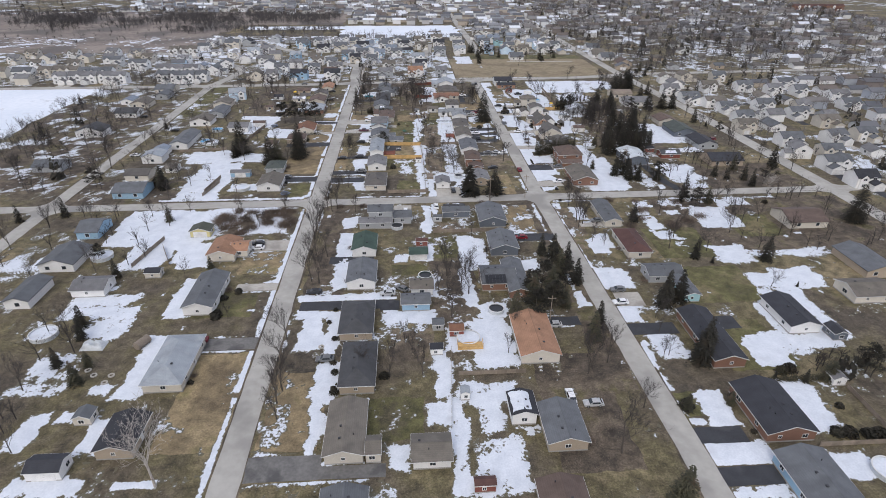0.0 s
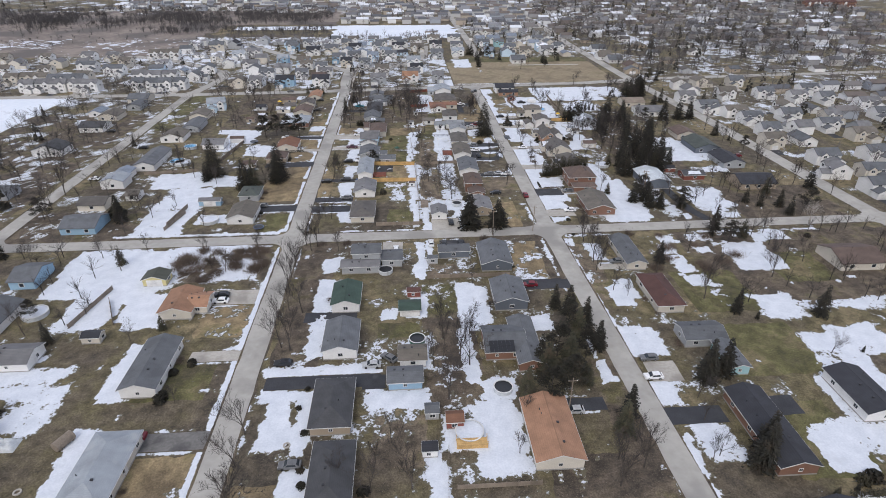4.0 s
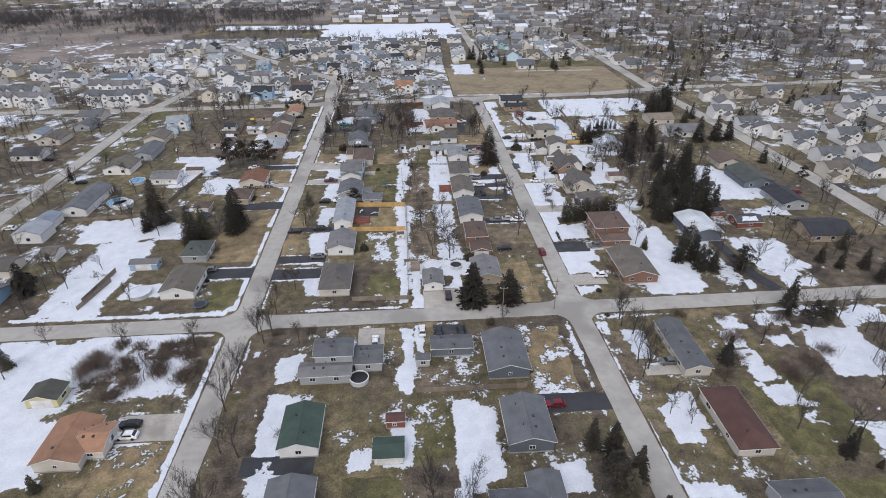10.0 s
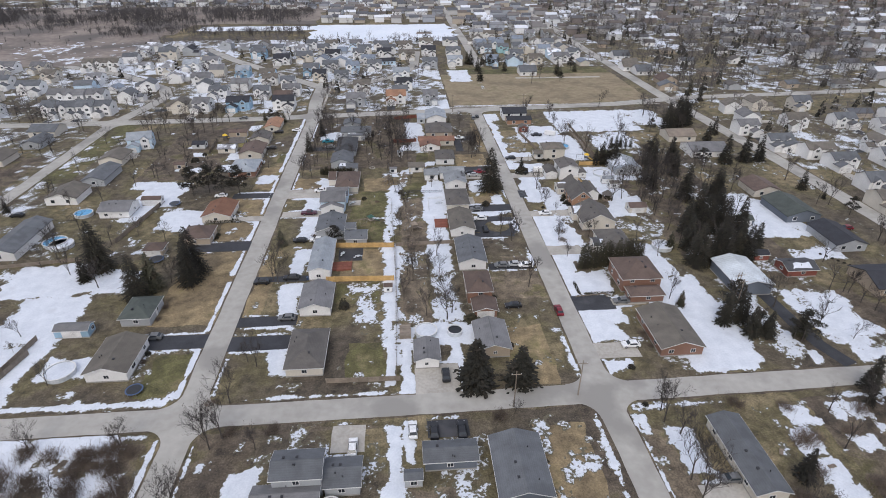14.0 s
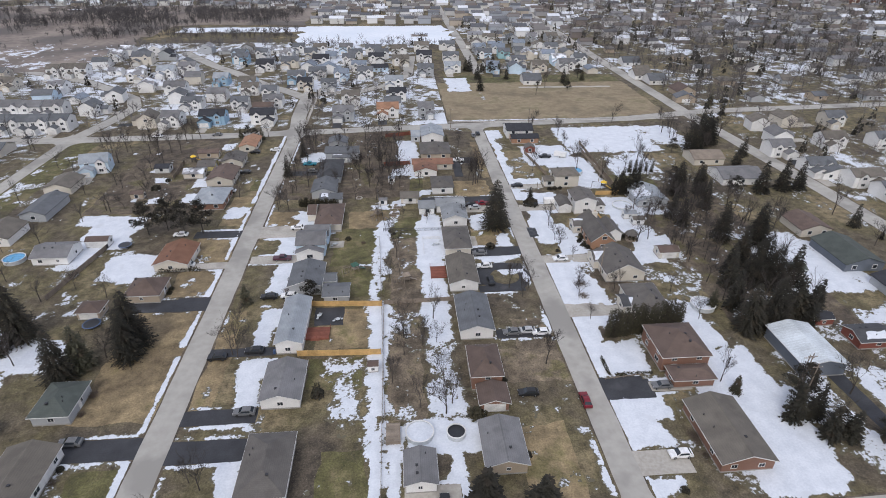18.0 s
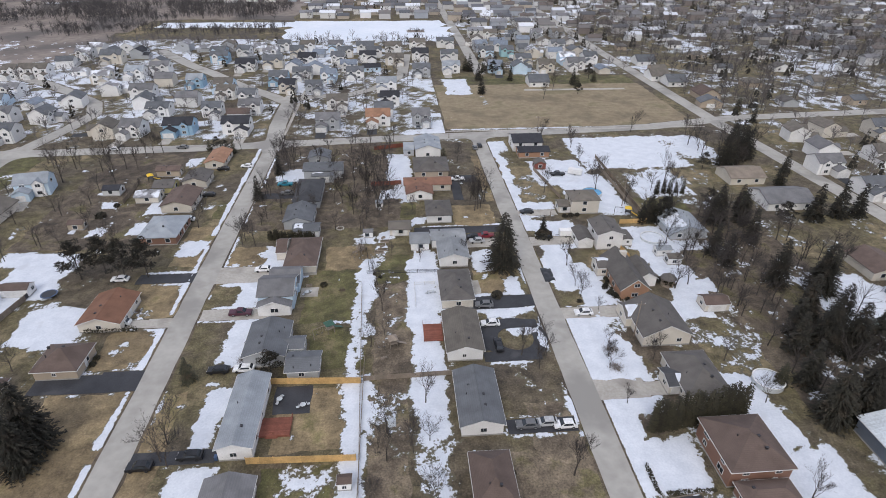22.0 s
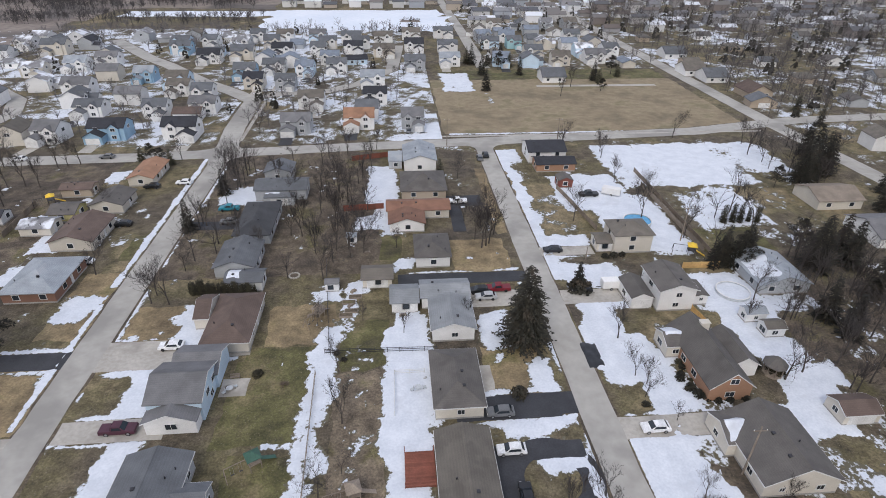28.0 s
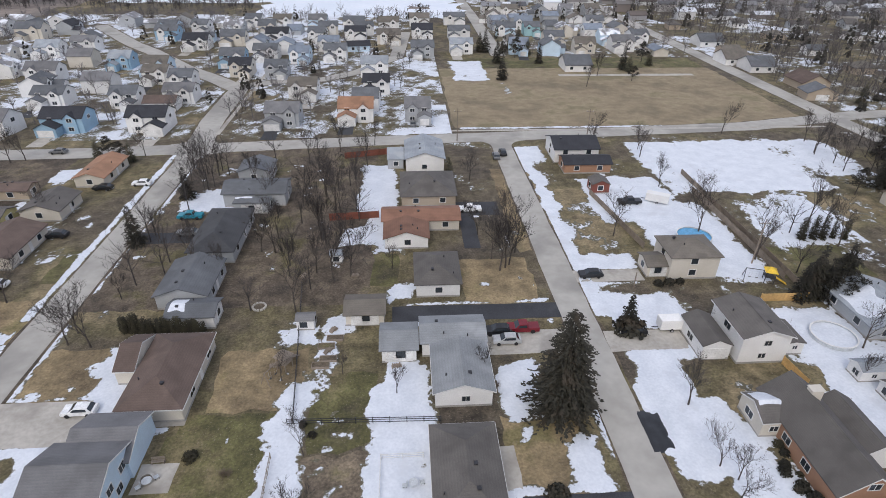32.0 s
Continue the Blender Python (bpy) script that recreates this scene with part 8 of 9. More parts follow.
bush(-26.7, 204.7, 1.5, 2)
bush(142.8, 200.0, 1.8, 0)
bush(62.3, 218.2, 1.3, 0)
bush(61.0, 206.4, 1, 0)
bush(74.1, 94.1, 2, 0)
bush(61.0, 90.5, 1.8, 0)
bush(84.9, 336.9, 1.6, 2)
bush(0.2, 313.7, 0.9, 2)
bare_tree(-49.9, 76.5, 17, pale=True)

playset(91.0, 351.3, -20, DARKMETAL, YELLOW, "yellow plastic and metal playset with swings in snow")
playset(4.3, 332.4, 60, OLDWOOD, OLDWOOD, "weathered wooden playset with swings on grass")
trailer(66.4, 338.6, 90, 3.6, "white enclosed cargo trailer on a driveway")
trailer(82.9, 385.2, 60, 5.2, "white camper trailer in a snowy yard")
fire_ring(-9.1, 313.5, 0.8)
bench(-8.5, 315.9, 5)
fire_ring(-2.8, 347.9, 1.1)
raised_bed(9.6, 332.4, 2.6, 1.2)
raised_bed(10.6, 333.8, 2.6, 1.2)
raised_bed(11.2, 338.7, 2.6, 1.2)
raised_bed(10.0, 336.8, 2.6, 1.2)
gazebo(86.8, 310.4)
# Black sheet in the place of a snowy open trailer
tarp(54.4, 57.6, 313.9, 321.1, POOLDARK, "crumpled black sheet on the verge standing for an open trailer")
deck(-12.2, -6.2, 266.1, 270.6, 0.5, REDWOOD, "red-stained wooden deck behind a house")
deck(8.1, 10.9, 232.5, 237.5, 1.0, OLDWOOD, "grey wooden deck beside a round pool")
deck(11.6, 18.0, 114.1, 116.3, 1.0, CEDARWOOD, "tan wooden deck in front of a round pool")
bin_row(-18.5, 261.7, 6, PAINT["blue"], "dark blue wheeled bin beside a house")
hedge(-8.1, -6.5, 245.8, 249.8, 1.6, "block of dark clipped hedge on a lawn")
hedge(58.2, 59.0, 248.7, 254.8, 0.7, "low dark hedge edging a snowy lawn")
hedge(60.0, 68.8, 248.3, 249.1, 0.7, "low dark hedge edging a snowy lawn")
tank(-69.4, 120.7, -25)
tarp(-84.9, -78.9, 119.2, 122.8, POOLWALL, "grey tarpaulin over a heap in a yard", 1.1)
tarp(75.4, 77.8, 184.0, 185.6, TARP, "bright blue tarpaulin over things by a house", 0.8)
tarp(-27.5, -22.7, 382.0, 383.8, TARP, "blue tarpaulin over a boat on a driveway", 0.9)
car(-55.9, 121.4, 90, "red", truck=True)
utility_pole(99.7, 241.8)
utility_pole(37.2, 122.9)
utility_pole(70.0, 290.4)
utility_pole(32.5, 208.0)
solar_array(22.6, 141.3, 3.55, 6, 2, (19, 0, 0))
spruce(117.1, 343.3, 14)
spruce(126.0, 343.9, 12)
spruce(106.9, 324.8, 10)
spruce(107.8, 319.3, 10)
spruce(122.1, 331.6, 11)
spruce(95.6, 346.4, 9)
spruce(100.2, 345.1, 9)
spruce(113.5, 265.6, 13)
spruce(115.6, 264.3, 12)
spruce(95.3, 236.1, 6)
spruce(95.7, 233.1, 6)
spruce(99.4, 230.0, 6)
spruce(101.2, 228.5, 6)
spruce(97.6, 260.1, 4)
spruce(74.7, 109.8, 11)
spruce(74.6, 134.0, 10)
spruce(77.6, 132.7, 11)
spruce(-101.2, 166.8, 6)
spruce(-86.5, 124.4, 7)
spruce(-90.8, 155.3, 7)
spruce(50.2, 121.1, 9)
bare_tree(-5.7, 105.0, 9)
bare_tree(-12.3, 108.4, 8)
bare_tree(17.0, 140.0, 12)
bare_tree(27.1, 122.6, 7)
bare_tree(42.3, 103.4, 11)
bare_tree(-32.8, 112.7, 9)
bare_tree(-32.9, 105.5, 9)
bare_tree(20.6, 239.9, 11)
bare_tree(-26.9, 260.8, 9)
bare_tree(17.0, 260.6, 6)
bare_tree(83.0, 245.0, 8)
bare_tree(45.2, 326.3, 5)
bare_tree(21.2, 326.2, 5)
bare_tree(9.4, 316.0, 6)
bare_tree(42.1, 358.5, 11)
bare_tree(-27.0, 338.7, 10)
bare_tree(63.2, 309.4, 6)
bare_tree(90.2, 325.0, 6)

# ---- more yard things ----
bare_tree(-105.5, 389.6, 13)
bare_tree(-95.6, 399.3, 12)
bare_tree(-87.6, 401.0, 12)
bare_tree(-79.4, 417.2, 10)
bare_tree(-46.9, 351.4, 9)
bare_tree(-57.5, 384.8, 7)
bare_tree(-106.6, 402.1, 11)
bare_tree(-90.6, 394.8, 11)
spruce(-50.9, 415.6, 6)
bush(-80.1, 360.7, 2.4)
bush(-78.2, 368.3, 1.6)
playset(-74.2, 388.7, 30, DARKMETAL, YELLOW, "yellow plastic slide and climbing frame in a yard")
house(-86.2, -80.2, 376.4, 381.4, 2.3, 'gx', 'black', 'steelwall', name='carport')
house(-86.3, -81.5, 351.9, 355.4, 2.1, 'gx', 'brown', 'tan')
car(-51.6, 356.3, 90, "white")
car(-42.3, 400.0, 90, "white")
car(-50.7, 397.8, 90, "black")
car(-73.3, 422.3, 90, "grey")
car(-100.3, 421.6, 90, "white")
car(-59.0, 322.4, 90, "white")
hedge(-58.4, -46.7, 299.9, 300.9, 1.3, "long low dark hedge between lawns")
fence([(-76.7, 369.9), (-77.9, 388.0)], 1.6, OLDWOOD, "weathered board fence along back yards")
ragged("patio", -10.7, -3.2, 271.8, 279.4, 0.045, BLACKTOP, "dark cluttered patio in a fenced yard", "patio", 0.4)
garden_set(-4.6, 273.5, 20)
garden_set(-9.5, 275.4, 70)
garden_set(-8.7, 312.9, 40)
bush(90.7, 195.0, 2.6, 2)
bush(81.1, 181.7, 2.2, 2)
bush(96.8, 182.5, 2.8, 2)
bush(103.9, 184.8, 2.6, 2)
bush(106.7, 201.6, 2, 2)
bush(90.9, 203.6, 1.8, 2)
bush(80.6, 205.4, 2, 2)
bush(87.0, 187.5, 2, 2)
bush(97.3, 179.8, 2.4, 2)
bush(100.1, 196.2, 1.8, 2)
bush(88.3, 194.3, 2.2, 2)
bush(110.4, 188.4, 2.4, 2)
bare_tree(63.2, 201.5, 11)
bare_tree(80.2, 179.5, 8)
bare_tree(63.4, 170.6, 7)
bare_tree(66.6, 167.4, 5)
spruce(113.7, 198.1, 8, 3)
tarp(75.6, 77.6, 183.4, 184.4, TARP, "bright blue tarpaulin on a door", 0.3)
car(69.6, 186.6, 90, "grey")
woodpile(83.1, 192.4, 60)
woodpile(90.9, 188.2, 10)
bush(69.5, 310.1, 1.3)
bush(70.5, 307.9, 1.4)
bush(71.0, 306.2, 1.5)
bush(72.0, 305.4, 1.4)
bush(73.6, 304.6, 1.2)
bush(75.7, 304.7, 1.2)
bush(78.6, 304.7, 1.2)
bush(61.1, 304.6, 1.1)
bush(69.7, 307.5, 1)
woodpile(3.6, 357.4, 70)
woodpile(10.8, 341.0, 50)
woodpile(2.8, 332.9, 15)
woodpile(10.5, 335.8, 40)
woodpile(13.3, 356.9, 5)
woodpile(21.3, 331.8, 10)
bush(10.1, 319.2, 0.9)
bush(8.6, 321.0, 0.9)
spruce(140.5, 225.9, 7)
spruce(136.7, 229.8, 7)
spruce(147.9, 225.4, 8)
spruce(120.1, 201.5, 7)
spruce(171.2, 242.4, 10)
spruce(147.7, 218.3, 8)
spruce(169.4, 305.4, 4)
spruce(102.1, 241.5, 5)
bare_tree(165.6, 272.3, 11)
bare_tree(61.8, 182.3, 10)
bare_tree(66.4, 189.5, 9)
bare_tree(122.0, 224.7, 6)
bare_tree(148.8, 208.2, 9, True)
car(160.6, 281.0, 90, "red")
strip("driveway", [(110.6, 245.1), (111.1, 231.6), (112.3, 223.0), (114.8, 215.6)], 4.0, 0.045, BLACKTOP, "dark curved driveway beside a barn", "driveway")
bush(140.9, 265.4, 0.7)
bush(141.9, 263.9, 0.7)
bush(142.9, 262.5, 0.7)
bush(143.8, 261.1, 0.7)
bush(144.8, 259.7, 0.7)
bush(145.7, 258.3, 0.7)
bush(146.7, 257.0, 0.7)
bare_tree(-88.9, 269.2, 7)
bare_tree(-68.1, 288.3, 8)
bare_tree(-29.7, 200.9, 10)
bare_tree(-32.9, 188.8, 9)
bare_tree(-63.6, 264.4, 6)
bare_tree(12.2, 265.5, 10)
bare_tree(15.2, 242.0, 9)
bare_tree(8.4, 290.7, 8)
bare_tree(-85.4, 234.1, 3)
bare_tree(-64.7, 203.9, 4)
bare_tree(-55.8, 193.1, 5)
pool(-102.7, 288.8, 3.6, POOLBLUE, "round blue above-ground pool in a yard")
pool(-103.5, 309.8, 3.0, POOLBLUE, "round blue above-ground pool in a yard")
bush(-106.3, 233.2, 4.6)
spruce(-104.8, 230.9, 9, 1)
car(-131.3, 269.5, 90, "white")
car(-126.4, 310.2, 90, "black")
car(-154.0, 338.6, 90, "black")
fence([(-84.2, 222.1), (-82.0, 238.5)], 1.6, OLDWOOD, "weathered board fence along back yards")
fence([(-112.1, 274.0), (-89.9, 277.4)], 1.3, OLDWOOD, "long grey board fence behind back yards")
spruce(93.2, 97.5, 4)
spruce(86.9, 99.4, 2.2)
spruce(82.4, 98.7, 2.5)
spruce(117.4, 138.6, 2)
spruce(98.5, 154.2, 2.6)
house(98.6, 102.2, 95.6, 98.8, 2.1, 'gy', 'grey', 'white')
fence([(101.9, 95.0), (101.6, 80.0)], 1.3, OLDWOOD, "grey board fence beside a snowy yard")
fence([(84.0, 78.4), (98.5, 78.4)], 1.4, OLDWOOD, "grey board fence between yards")
bush(90.0, 81.6, 2.2)
bush(92.4, 81.2, 2.6)
bush(96.2, 80.6, 2.4)
bush(98.4, 80.4, 2.8)
pool(93.4, 71.2, 3.2, SNOW, "round above-ground pool covered in snow")
bush(89.4, 101.2, 2.4, 1)
bush(92.0, 101.8, 2.6)
bush(61.4, 91.4, 2.4)
hedge(84.4, 98.0, 97.5, 98.7, 1.5, "dark hedge behind a black-roofed house")
ragged("patio", 84.3, 89.6, 119.0, 125.0, 0.045, BLACKTOP, "dark patio behind a long house", "patio", 0.3)
ragged("lawn", 78.2, 95.6, 102.4, 123.1, 0.03, GREEN, "dull green winter lawn behind a house", "lawn", 1.1)
ragged("lawn", 79.1, 105.1, 131.6, 151.9, 0.031, GREEN, "dull green winter lawn behind a house", "lawn", 1.1)
bare_tree(17.0, 148.3, 9)
bare_tree(11.7, 133.0, 9)
bare_tree(63.2, 108.5, 5)
bare_tree(115.1, 175.0, 10)
bare_tree(66.3, 118.8, 6)
bare_tree(25.0, 160.8, 5)
bare_tree(49.2, 113.9, 7)
bare_tree(-31.0, 97.6, 11)
bare_tree(-31.2, 166.3, 10)
bare_tree(2.2, 105.3, 9)
bare_tree(-50.8, 131.4, 5)
bare_tree(-5.0, 111.8, 6)
bare_tree(-0.1, 118.2, 5)
bush(-20.4, 120.4, 1.3)
bush(-19.0, 107.1, 1.5)
bush(-18.5, 100.2, 1.6)
bush(-51.3, 145.2, 1.6)
bush(-21.5, 133.9, 1)
bush(-54.5, 134.3, 1.6)
bush(-19.7, 110.7, 1.2)
fire_ring(-72.4, 109.3, 0.6)
fire_ring(-76.6, 109.6, 0.6)
fire_ring(-72.9, 106.8, 0.6)
fire_ring(-78.8, 111.5, 0.6)
fire_ring(-23.5, 117.4, 0.6)
tagged(new("driveway", Shape().ring(42.0, 291.5, 4.2, 7.6, 0.0, 0.075, 36).mesh("driveway", BLACKTOP)), "looping dark blacktop driveway round a snowy island", "driveway", kind="structure")
bare_tree(-57.6, 263.0, 9)
fence([(-82.3, 297.9), (-79.1, 316.4)], 1.5, DARKMETAL, "dark board fence along a snowy back yard")
tarp(-10.8, -8.4, 265.8, 267.4, REDWOOD, "heap of reddish boards on a patio", 0.5)
tarp(-17.3, -14.7, 261.6, 262.8, TARP, "blue tarpaulin over a heap by a house", 0.6)
spruce(-88.9, 129.9, 7)
spruce(-79.3, 106.7, 7)
spruce(-87.0, 113.5, 6)
spruce(-79.4, 113.0, 5)
spruce(-192.4, 303.4, 8)
spruce(-131.1, 230.2, 9)
spruce(-129.4, 201.6, 8)
spruce(-143.8, 197.7, 7)
bare_tree(-133.1, 239.4, 13)
bare_tree(-194.3, 294.5, 12)
bare_tree(-168.5, 241.3, 12)
bare_tree(-130.5, 192.7, 9)
bare_tree(-143.8, 283.0, 11)
bare_tree(-96.7, 199.7, 8)
bare_tree(-80.1, 351.8, 9)
bare_tree(-119.4, 319.3, 9)
bare_tree(-99.9, 237.6, 8)
bare_tree(-203.1, 345.8, 10)
bare_tree(-165.4, 321.7, 10)
playset(13.4, 290.6, 15, OLDWOOD, OLDWOOD, "weathered wooden playset on a thawing lawn")
deck(20.6, 25.0, 291.6, 297.8, 0.5, REDWOOD, "red-stained wooden deck with snow behind a house")
woodpile(11.6, 286.6, 20)
ragged("patio", 19.4, 24.6, 305.4, 314.6, 0.05, CONCRETE, "pale concrete patio beside a house", "patio", 0.1)
fence([(19.3, 305.2), (19.3, 314.8), (24.6, 314.8)], 1.1, TRIM, "white railing round a patio", rails=True)
playset(-1.4, 297.0, 30, OLDWOOD, POOLGREEN, "wooden swing set with a green slide on a lawn")
ragged("patio", 32.8, 36.6, 309.5, 316.0, 0.05, CONCRETE, "curved concrete step by a house door", "patio", 0.5)
garden_set(23.3, 310.9, 10)
tarp(12.3, 13.9, 267.0, 269.2, POOLWALL, "pale tarpaulin over a heap on a lawn", 0.6)
bare_tree(64.9, 301.0, 4)
bare_tree(62.6, 286.9, 5)
bare_tree(10.8, 304.3, 9)
bare_tree(74.2, 285.6, 5)
bush(70.2, 311.2, 1.1)
spruce(65.0, 527.0, 10)
spruce(75.0, 537.0, 9)
spruce(84.0, 526.0, 9)
spruce(82.0, 543.0, 8)
spruce(120.0, 510.0, 7)
spruce(116.0, 495.0, 6)
spruce(133.0, 521.0, 7)
bare_tree(95.0, 487.0, 9)
bare_tree(104.0, 503.0, 10)
ragged("driveway", 88, 146, 503, 506, 0.06, CONCRETE, "pale driveway across the field", "driveway", 0.3)

# ---- the distance: newer houses, older streets, woods ----


def free(x, y, margin=9.0):
    if 30 < x < 166 and 428 < y < 538 or 90 < x < 136 and 388 < y < 428:
        return False
    if -205 < x < 66 and 655 < y < 752 or (x < -206 and 295 < y < 418):
        return False
    if (x < -70 and y > 748 and y < 865) or (x < -200 and 555 < y < 755):
        return False
    for x0, x1, y0, y1 in HOUSES:
        if x0 - margin < x < x1 + margin and y0 - margin < y < y1 + margin:
            return False
    for pts, width in ROADS:
        for (xa, ya), (xb, yb) in zip(pts, pts[1:]):
            dx, dy = xb - xa, yb - ya
            t = min(1, max(0, ((x - xa) * dx + (y - ya) * dy) / (dx * dx + dy * dy)))
            if math.hypot(x - xa - t * dx, y - ya - t * dy) < width / 2 + margin - 3:
                return False
    return True


far = random.Random(77)


def new_homes(x0, x1, y0, y1, step_x, step_y, tall, roofs, walls):
    """Rows of houses on a slightly irregular grid."""
    y = y0
    while y < y1:
        x = x0 + far.uniform(0, 6)
        while x < x1:
            px, py = x + far.uniform(-2, 2), y + far.uniform(-3, 3)
            if free(px, py, 7.0):
                w, d = far.uniform(9, 12), far.uniform(7.5, 9)
                h = 5.0 if far.random() < tall else 2.8
                house(px - w / 2, px + w / 2, py - d / 2, py + d / 2, h, far.choice(("gx", "gx", "gy", "hx")), far.choice(roofs), far.choice(walls),
                      pitch=far.uniform(0.38, 0.52), turn=far.choice((0, 0, 0, 90, -90, 180)) + far.uniform(-9, 9), windows="few", garage="s" if far.random() < 0.5 else "")
            x += step_x * far.uniform(0.9, 1.25)
        y += step_y


# Cool greys and blues: distance haze partly put into wall and roof colours
PALE = ("white", "grey", "grey", "white", "paleblue", "cream", "white", "paleblue", "white")
new_homes(-190, 36, 442, 640, 16.5, 22, 0.9, ("slate", "grey", "black", "bluegrey", "snowy", "taupe", "slate", "snowy"), PALE)
new_homes(188, 254, 232, 425, 18.5, 21, 0.85, ("taupe", "slate", "grey", "grey"), ("white", "cream", "white", "grey"))
new_homes(-330, -200, 436, 550, 26, 26, 1.0, ("taupe", "grey"), ("white", "cream"))
new_homes(74, 156, 545, 660, 16, 22, 0.8, ("taupe", "slate", "snowy", "bluegrey"), PALE)
new_homes(178, 330, 470, 640, 36, 36, 0.0, ("taupe", "umber", "slate", "umber"), ("tan", "grey", "white"))


def distant_homes(x0, x1, y0, y1, step, name_seed, label, dark=False):
    """Far rows of houses, too small to pick apart."""
    rnd = random.Random(name_seed)
    ob = thing("distant_houses", (x0 + x1) / 2, y0, 0, 0, label, "houses", kind="stuff")
    walls, roofs = Shape(), Shape()
    ox, oy = (x0 + x1) / 2, y0
    y = y0
    while y < y1:
        x = x0
        while x < x1:
            px, py = x + rnd.uniform(-3, 3), y + rnd.uniform(-4, 4)
            if free(px, py, 6):
                w, d, h = rnd.uniform(10, 15), rnd.uniform(8, 10), rnd.choice((2.8, 5.0))
                cx, cy = px - ox, py - oy
                walls.box(cx - w / 2 + 0.4, cx + w / 2 - 0.4, cy - d / 2 + 0.4, cy + d / 2 - 0.4, 0, h)
                top = h + d * 0.22
                roofs.slab([(cx - w / 2, cy - d / 2, h), (cx + w / 2, cy - d / 2, h), (cx + w / 2, cy, top), (cx - w / 2, cy, top)], (0, 0, -0.2))
                roofs.slab([(cx - w / 2, cy, top), (cx + w / 2, cy, top), (cx + w / 2, cy + d / 2, h), (cx - w / 2, cy + d / 2, h)], (0, 0, -0.2))
                for sx in (-1, 1):
                    walls.slab([(cx + sx * (w / 2 - 0.4), cy - d / 2 + 0.4, h - 0.1), (cx + sx * (w / 2 - 0.4), cy + d / 2 - 0.4, h - 0.1), (cx + sx * (w / 2 - 0.4), cy, top - 0.2)], (-sx * 0.1, 0, 0))
            x += step * rnd.uniform(0.85, 1.3)
        y += step * 1.35
    if dark:
        tagged(part("wall", walls, island_mix("distant_brick", ((0.42, 0.41, 0.4), (0.26, 0.25, 0.245), (0.3, 0.3, 0.31), (0.6, 0.61, 0.62), (0.2, 0.175, 0.165))), ob), kind="stuff")
        tagged(part("roof", roofs, island_mix("distant_dark_shingles", ((0.15, 0.14, 0.135), (0.1, 0.1, 0.108), (0.13, 0.11, 0.1), (0.18, 0.18, 0.19), (0.6, 0.63, 0.68))), ob), kind="stuff")
        return
    # Bluish tints here also hold some of the far haze as colour
    tagged(part("wall", walls, island_mix("distant_siding", ((0.7, 0.71, 0.73), (0.5, 0.5, 0.5), (0.36, 0.39, 0.44), (0.62, 0.62, 0.6), (0.42, 0.37, 0.31), (0.75, 0.76, 0.78))), ob), kind="stuff")
    tagged(part("roof", roofs, island_mix("distant_shingles", ((0.17, 0.16, 0.155), (0.1, 0.105, 0.118), (0.14, 0.118, 0.105), (0.22, 0.225, 0.24), (0.14, 0.145, 0.16), (0.66, 0.69, 0.74))), ob), kind="stuff")


def island_mix(name, colors):
    def make():
        m = bpy.data.materials.new(name)
        m.use_nodes = True
        n, link = m.node_tree.nodes, m.node_tree.links.new
        geo, ramp = n.new("ShaderNodeNewGeometry"), n.new("ShaderNodeValToRGB")
        ramp.color_ramp.interpolation = "CONSTANT"
        while len(ramp.color_ramp.elements) < len(colors):
            ramp.color_ramp.elements.new(0.5)
        for i, c in enumerate(colors):
            ramp.color_ramp.elements[i].position = i / len(colors)
            ramp.color_ramp.elements[i].color = (*c, 1)
        link(geo.outputs["Random Per Island"], ramp.inputs[0])
        link(ramp.outputs[0], n["Principled BSDF"].inputs["Base Color"])
        n["Principled BSDF"].inputs["Roughness"].default_value = 0.85
        return m
    return once(name, make)


distant_homes(-190, 62, 760, 1250, 17, 1, "rows of pale distant houses beyond the frozen pond")
distant_homes(70, 156, 664, 1250, 16, 2, "rows of pale distant houses along a straight street")
distant_homes(174, 640, 645, 1250, 24, 3, "rows of low distant houses among bare trees", True)
distant_homes(334, 640, 230, 640, 24, 4, "rows of low distant houses among bare trees", True)
distant_homes(258, 334, 226, 428, 17, 6, "rows of pale houses beyond a wide street")
distant_homes(-400, -200, 905, 1250, 19, 5, "rows of low distant houses among bare trees")


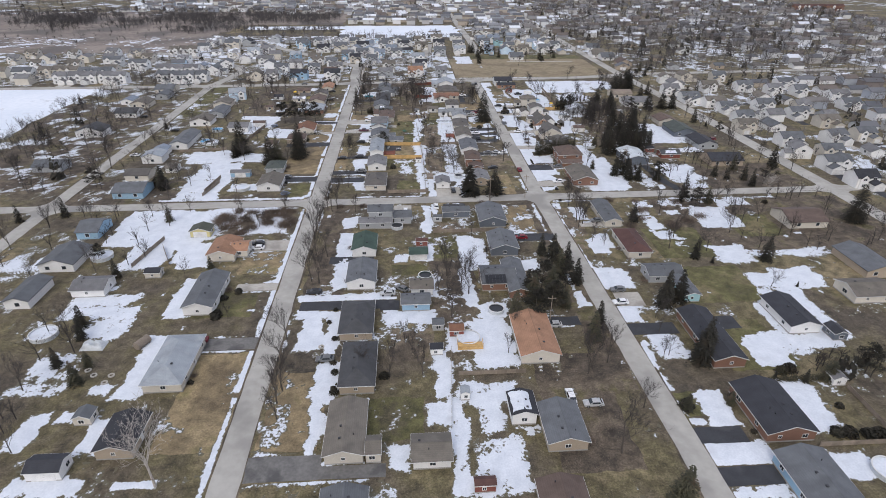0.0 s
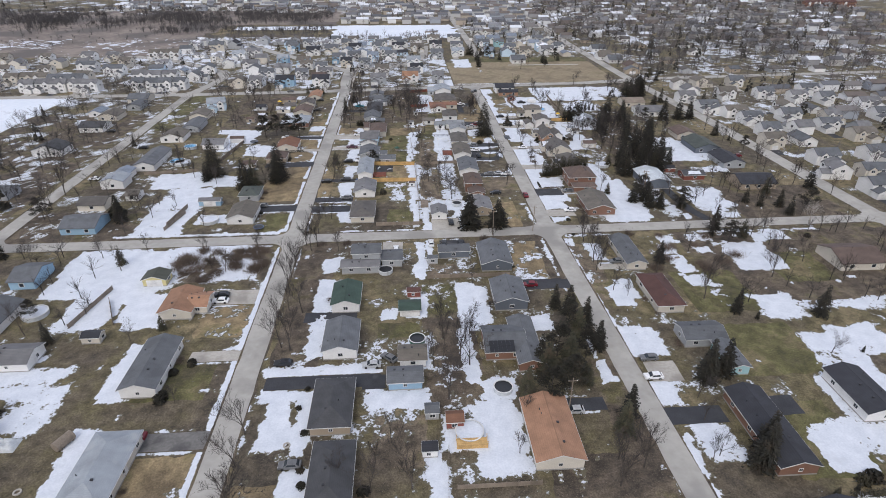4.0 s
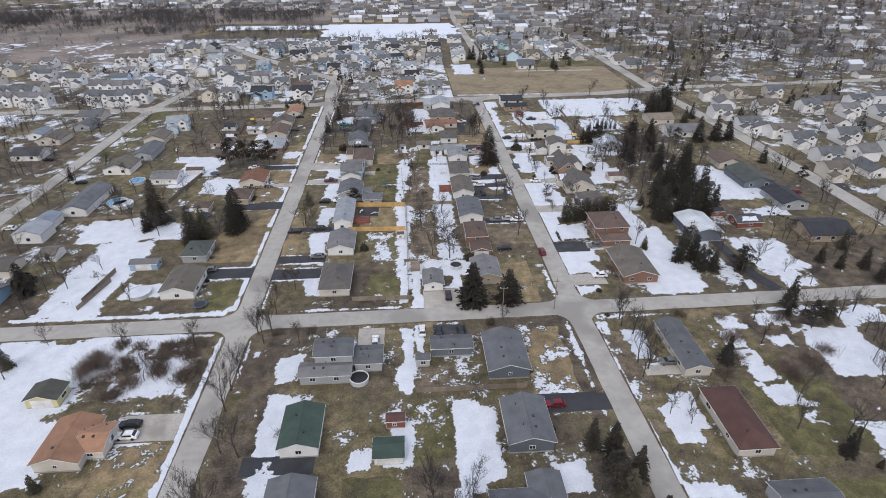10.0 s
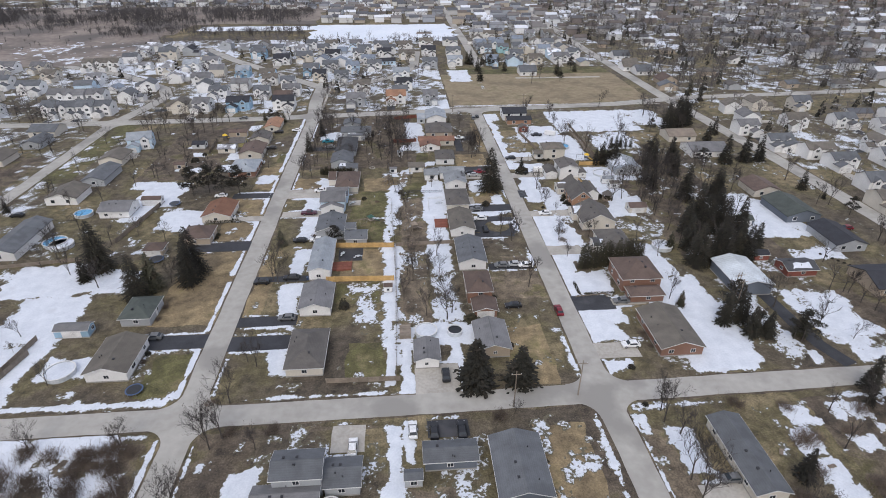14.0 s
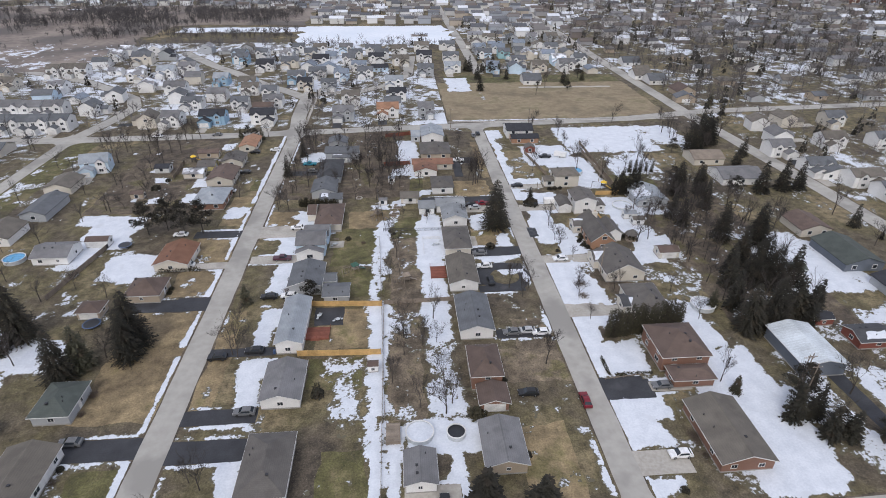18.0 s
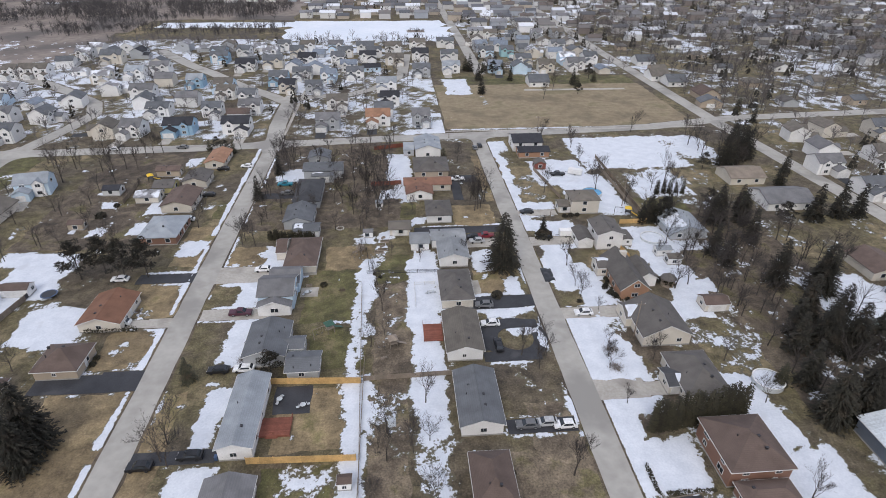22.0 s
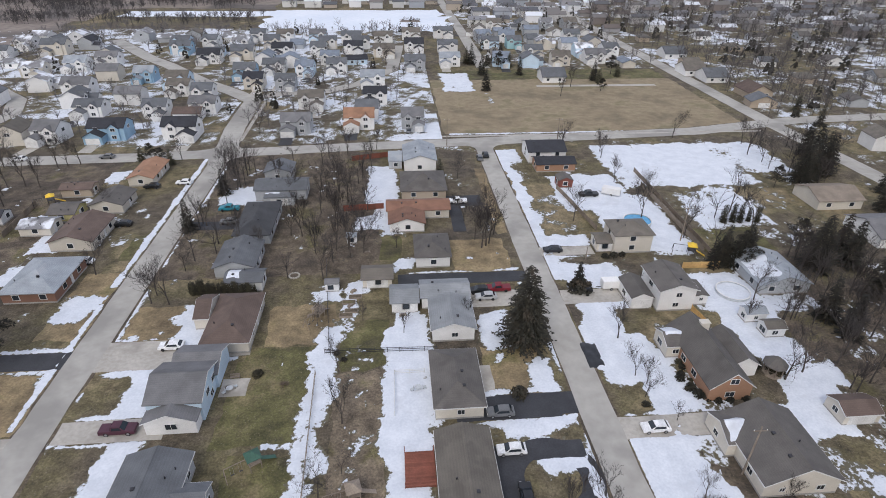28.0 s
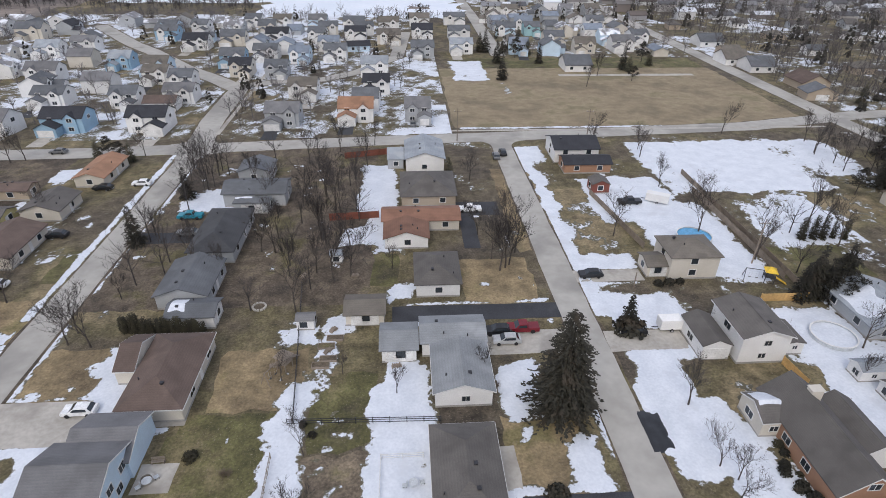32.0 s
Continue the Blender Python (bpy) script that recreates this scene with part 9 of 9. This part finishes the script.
def woods(x0, x1, y0, y1, count, seed, h0, h1, label, evergreen=0.0, limbs=20, thick=1.0):
    """Many small trees seen from afar as one mass."""
    rnd = random.Random(seed)
    s, e = Shape(), Shape()
    ox, oy = (x0 + x1) / 2, y0
    for i in range(count):
        x, y = rnd.uniform(x0, x1), rnd.uniform(y0, y1)
        if label.startswith("dark band"):
            if count > 200 and lump(x, y, 55, 4) + 0.5 * lump(x, y, 21, 8) < -0.12:
                continue
        elif not free(x, y, 2):
            continue
        h = rnd.uniform(h0, h1)
        if rnd.random() < evergreen:
            for k in range(30):
                t = rnd.uniform(0.05, 0.98)
                a, r = rnd.uniform(0, 6.28), 0.24 * h * (1 - t) ** 0.8 + 0.2
                d = Vector((math.cos(a), math.sin(a), 0))
                p = Vector((x - ox, y - oy, t * h))
                e.face(tuple(p), tuple(p + d * r * 0.6 + d.orthogonal() * r * 0.4), tuple(p + d * r - Vector((0, 0, 0.3 * r))), tuple(p + d * r * 0.6 - d.orthogonal() * r * 0.4))
            continue
        p = Vector((x - ox, y - oy, 0))
        s.tube(p, p + Vector((0, 0, h * 0.45)), 0.16, 0.08, 3)
        for k in range(max(6, limbs // 2)):
            a, b = rnd.uniform(0, 6.28), rnd.uniform(0.3, 1.45)
            d = Vector((math.cos(a) * math.cos(b), math.sin(a) * math.cos(b), math.sin(b)))
            q = p + Vector((0, 0, h * rnd.uniform(0.22, 0.45)))
            q2 = q + d * h * rnd.uniform(0.32, 0.52)
            s.spike(q, q2, 0.07 * thick)
            for m in range(7):
                f = (d + Vector((rnd.uniform(-1, 1), rnd.uniform(-1, 1), rnd.uniform(-0.3, 1))) * 0.9).normalized()
                g = q.lerp(q2, rnd.uniform(0.3, 0.98))
                s.spike(g, g + f * h * rnd.uniform(0.1, 0.22), 0.045 * thick)
    ob = thing("distant_trees", ox, oy, 0, 0, label, "trees", kind="stuff")
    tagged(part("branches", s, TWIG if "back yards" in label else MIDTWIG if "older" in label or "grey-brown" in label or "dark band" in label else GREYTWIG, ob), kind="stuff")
    if e.v:
        tagged(part("needles", e, NEEDLE, ob), kind="stuff")


def lanes():
    """Short driveways from the garages of the newer houses."""
    for material, word, name in ((CONCRETE, "pale concrete", 0), (BLACKTOP, "dark blacktop", 1)):
        s = Shape()
        for x, y, turn, gx, m in LANES:
            if m == material:
                at = pose(x, y, 0.02 + name * 0.004, 0, 0, turn)
                s.slab([tuple(at @ Vector(p)) for p in ((gx - 2.3, -14, 0), (gx + 2.3, -14, 0), (gx + 2.3, -6.4, 0), (gx - 2.3, -6.4, 0))], (0, 0, -0.03))
        if s.v:
            tagged(new("driveways", s.mesh("driveways", material)), f"{word} driveways in front of newer houses", "driveway", kind="stuff")


lanes()
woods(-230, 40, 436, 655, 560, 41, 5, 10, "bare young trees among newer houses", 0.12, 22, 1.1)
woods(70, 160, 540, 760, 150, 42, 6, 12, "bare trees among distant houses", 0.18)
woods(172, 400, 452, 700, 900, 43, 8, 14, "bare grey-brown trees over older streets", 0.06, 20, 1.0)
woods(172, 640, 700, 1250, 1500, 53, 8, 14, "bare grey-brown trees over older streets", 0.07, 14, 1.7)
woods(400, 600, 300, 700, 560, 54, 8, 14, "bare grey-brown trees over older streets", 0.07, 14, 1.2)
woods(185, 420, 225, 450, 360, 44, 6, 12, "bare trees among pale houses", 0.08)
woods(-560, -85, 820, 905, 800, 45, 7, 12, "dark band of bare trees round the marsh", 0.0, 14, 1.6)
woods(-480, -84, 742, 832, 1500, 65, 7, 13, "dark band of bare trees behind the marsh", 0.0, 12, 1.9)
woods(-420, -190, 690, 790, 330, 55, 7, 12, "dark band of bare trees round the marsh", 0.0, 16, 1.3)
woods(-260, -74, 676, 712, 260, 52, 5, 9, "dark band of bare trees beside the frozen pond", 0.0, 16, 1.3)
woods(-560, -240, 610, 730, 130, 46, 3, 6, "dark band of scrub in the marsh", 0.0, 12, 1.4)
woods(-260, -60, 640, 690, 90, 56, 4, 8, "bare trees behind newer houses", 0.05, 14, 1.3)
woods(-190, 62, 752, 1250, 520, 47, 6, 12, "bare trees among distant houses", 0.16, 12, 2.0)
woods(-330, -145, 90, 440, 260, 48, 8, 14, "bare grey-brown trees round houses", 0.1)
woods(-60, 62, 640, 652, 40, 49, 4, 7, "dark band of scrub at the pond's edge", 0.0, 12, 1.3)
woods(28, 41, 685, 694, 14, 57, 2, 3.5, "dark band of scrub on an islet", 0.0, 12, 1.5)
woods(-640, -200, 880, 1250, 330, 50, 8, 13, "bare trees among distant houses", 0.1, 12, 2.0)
woods(97, 131, 264, 352, 75, 58, 7, 12, "thicket of bare trees in back yards", 0.0, 26, 0.7)
woods(95, 172, 225, 425, 60, 51, 8, 13, "bare grey-brown trees in back yards", 0.0, 24, 0.8)
woods(96, 176, 160, 206, 40, 59, 6, 11, "thicket of bare trees in back yards", 0.0, 24, 0.7)

woods(-206, -147, 212, 424, 120, 60, 8, 13, "bare trees in back yards by a pond", 0.0, 26, 0.8)
woods(-134, -84, 212, 416, 46, 61, 7, 12, "bare trees in back yards between fences", 0.0, 26, 0.75)
woods(98, 128, 97, 108, 26, 62, 4, 7, "thicket of bare trees in back yards", 0.5, 24, 0.7)
woods(-30, 16, 346, 422, 40, 63, 8, 13, "tall bare trees in back yards", 0.0, 26, 0.7)
woods(-135, -85, 90, 205, 40, 64, 6, 11, "bare trees in back yards by the street", 0.0, 26, 0.75)

house(600, 680, 892, 922, 7.0, 'gx', 'redbrown', 'brick', pitch=0.3, windows='few')

scatter = random.Random(5)


def copses(x0, x1, y0, y1, count, low, high, evergreen=0.0):
    """Single trees at random in back yards, clear of houses, roads and drives."""
    for i in range(count):
        x, y, h = scatter.uniform(x0, x1), scatter.uniform(y0, y1), scatter.uniform(low, high)
        if not free(x, y, 3.2) or any(a - 1 < x < b + 1 and c - 1 < y < d + 1 for a, b, c, d in DRIVES):
            continue
        if scatter.random() < evergreen:
            spruce(x, y, h * 0.8)
        else:
            bare_tree(x, y, h)





def wall_shrubs():
    """Low shrubs at the feet of the walls that face the streets."""
    rnd = random.Random(8)
    for x0, x1, y0, y1 in HOUSES:
        if not (-70 < x0 < 84 and 70 < y0 < 330) or (x1 - x0) * (y1 - y0) < 70 or rnd.random() < 0.25:
            continue
        east = x0 < -36 or 0 < x0 < 50
        for i in range(rnd.randint(1, 3)):
            x, y = (x1 + 0.5 if east else x0 - 0.5), rnd.uniform(y0 + 1, y1 - 1)
            if not any(a - 1 < x < b + 1 and c - 1 < y < d + 1 for a, b, c, d in DRIVES):
                bush(x, y, rnd.uniform(0.7, 1.3), rnd.choice((0, 1, 1, 2)))


wall_shrubs()
copses(62, 172, 216, 372, 34, 7, 12, 0.15)
copses(132, 172, 372, 424, 14, 7, 11, 0.2)
copses(-136, -46, 216, 424, 26, 6, 11, 0.06)
copses(-4, 14, 345, 428, 16, 9, 13)
copses(-30, 46, 350, 428, 10, 7, 11)
copses(-130, -46, 62, 204, 12, 6, 10, 0.1)
copses(-30, 50, 66, 204, 10, 5, 9)
copses(62, 172, 80, 206, 16, 6, 11, 0.12)
copses(-36, 34, 440, 640, 40, 5, 9, 0.1)
copses(42, 160, 429, 446, 7, 6, 9)
for i in range(34):
    bush(scatter.uniform(-72, -44), scatter.uniform(184, 203), scatter.uniform(1.2, 2.6), 2)
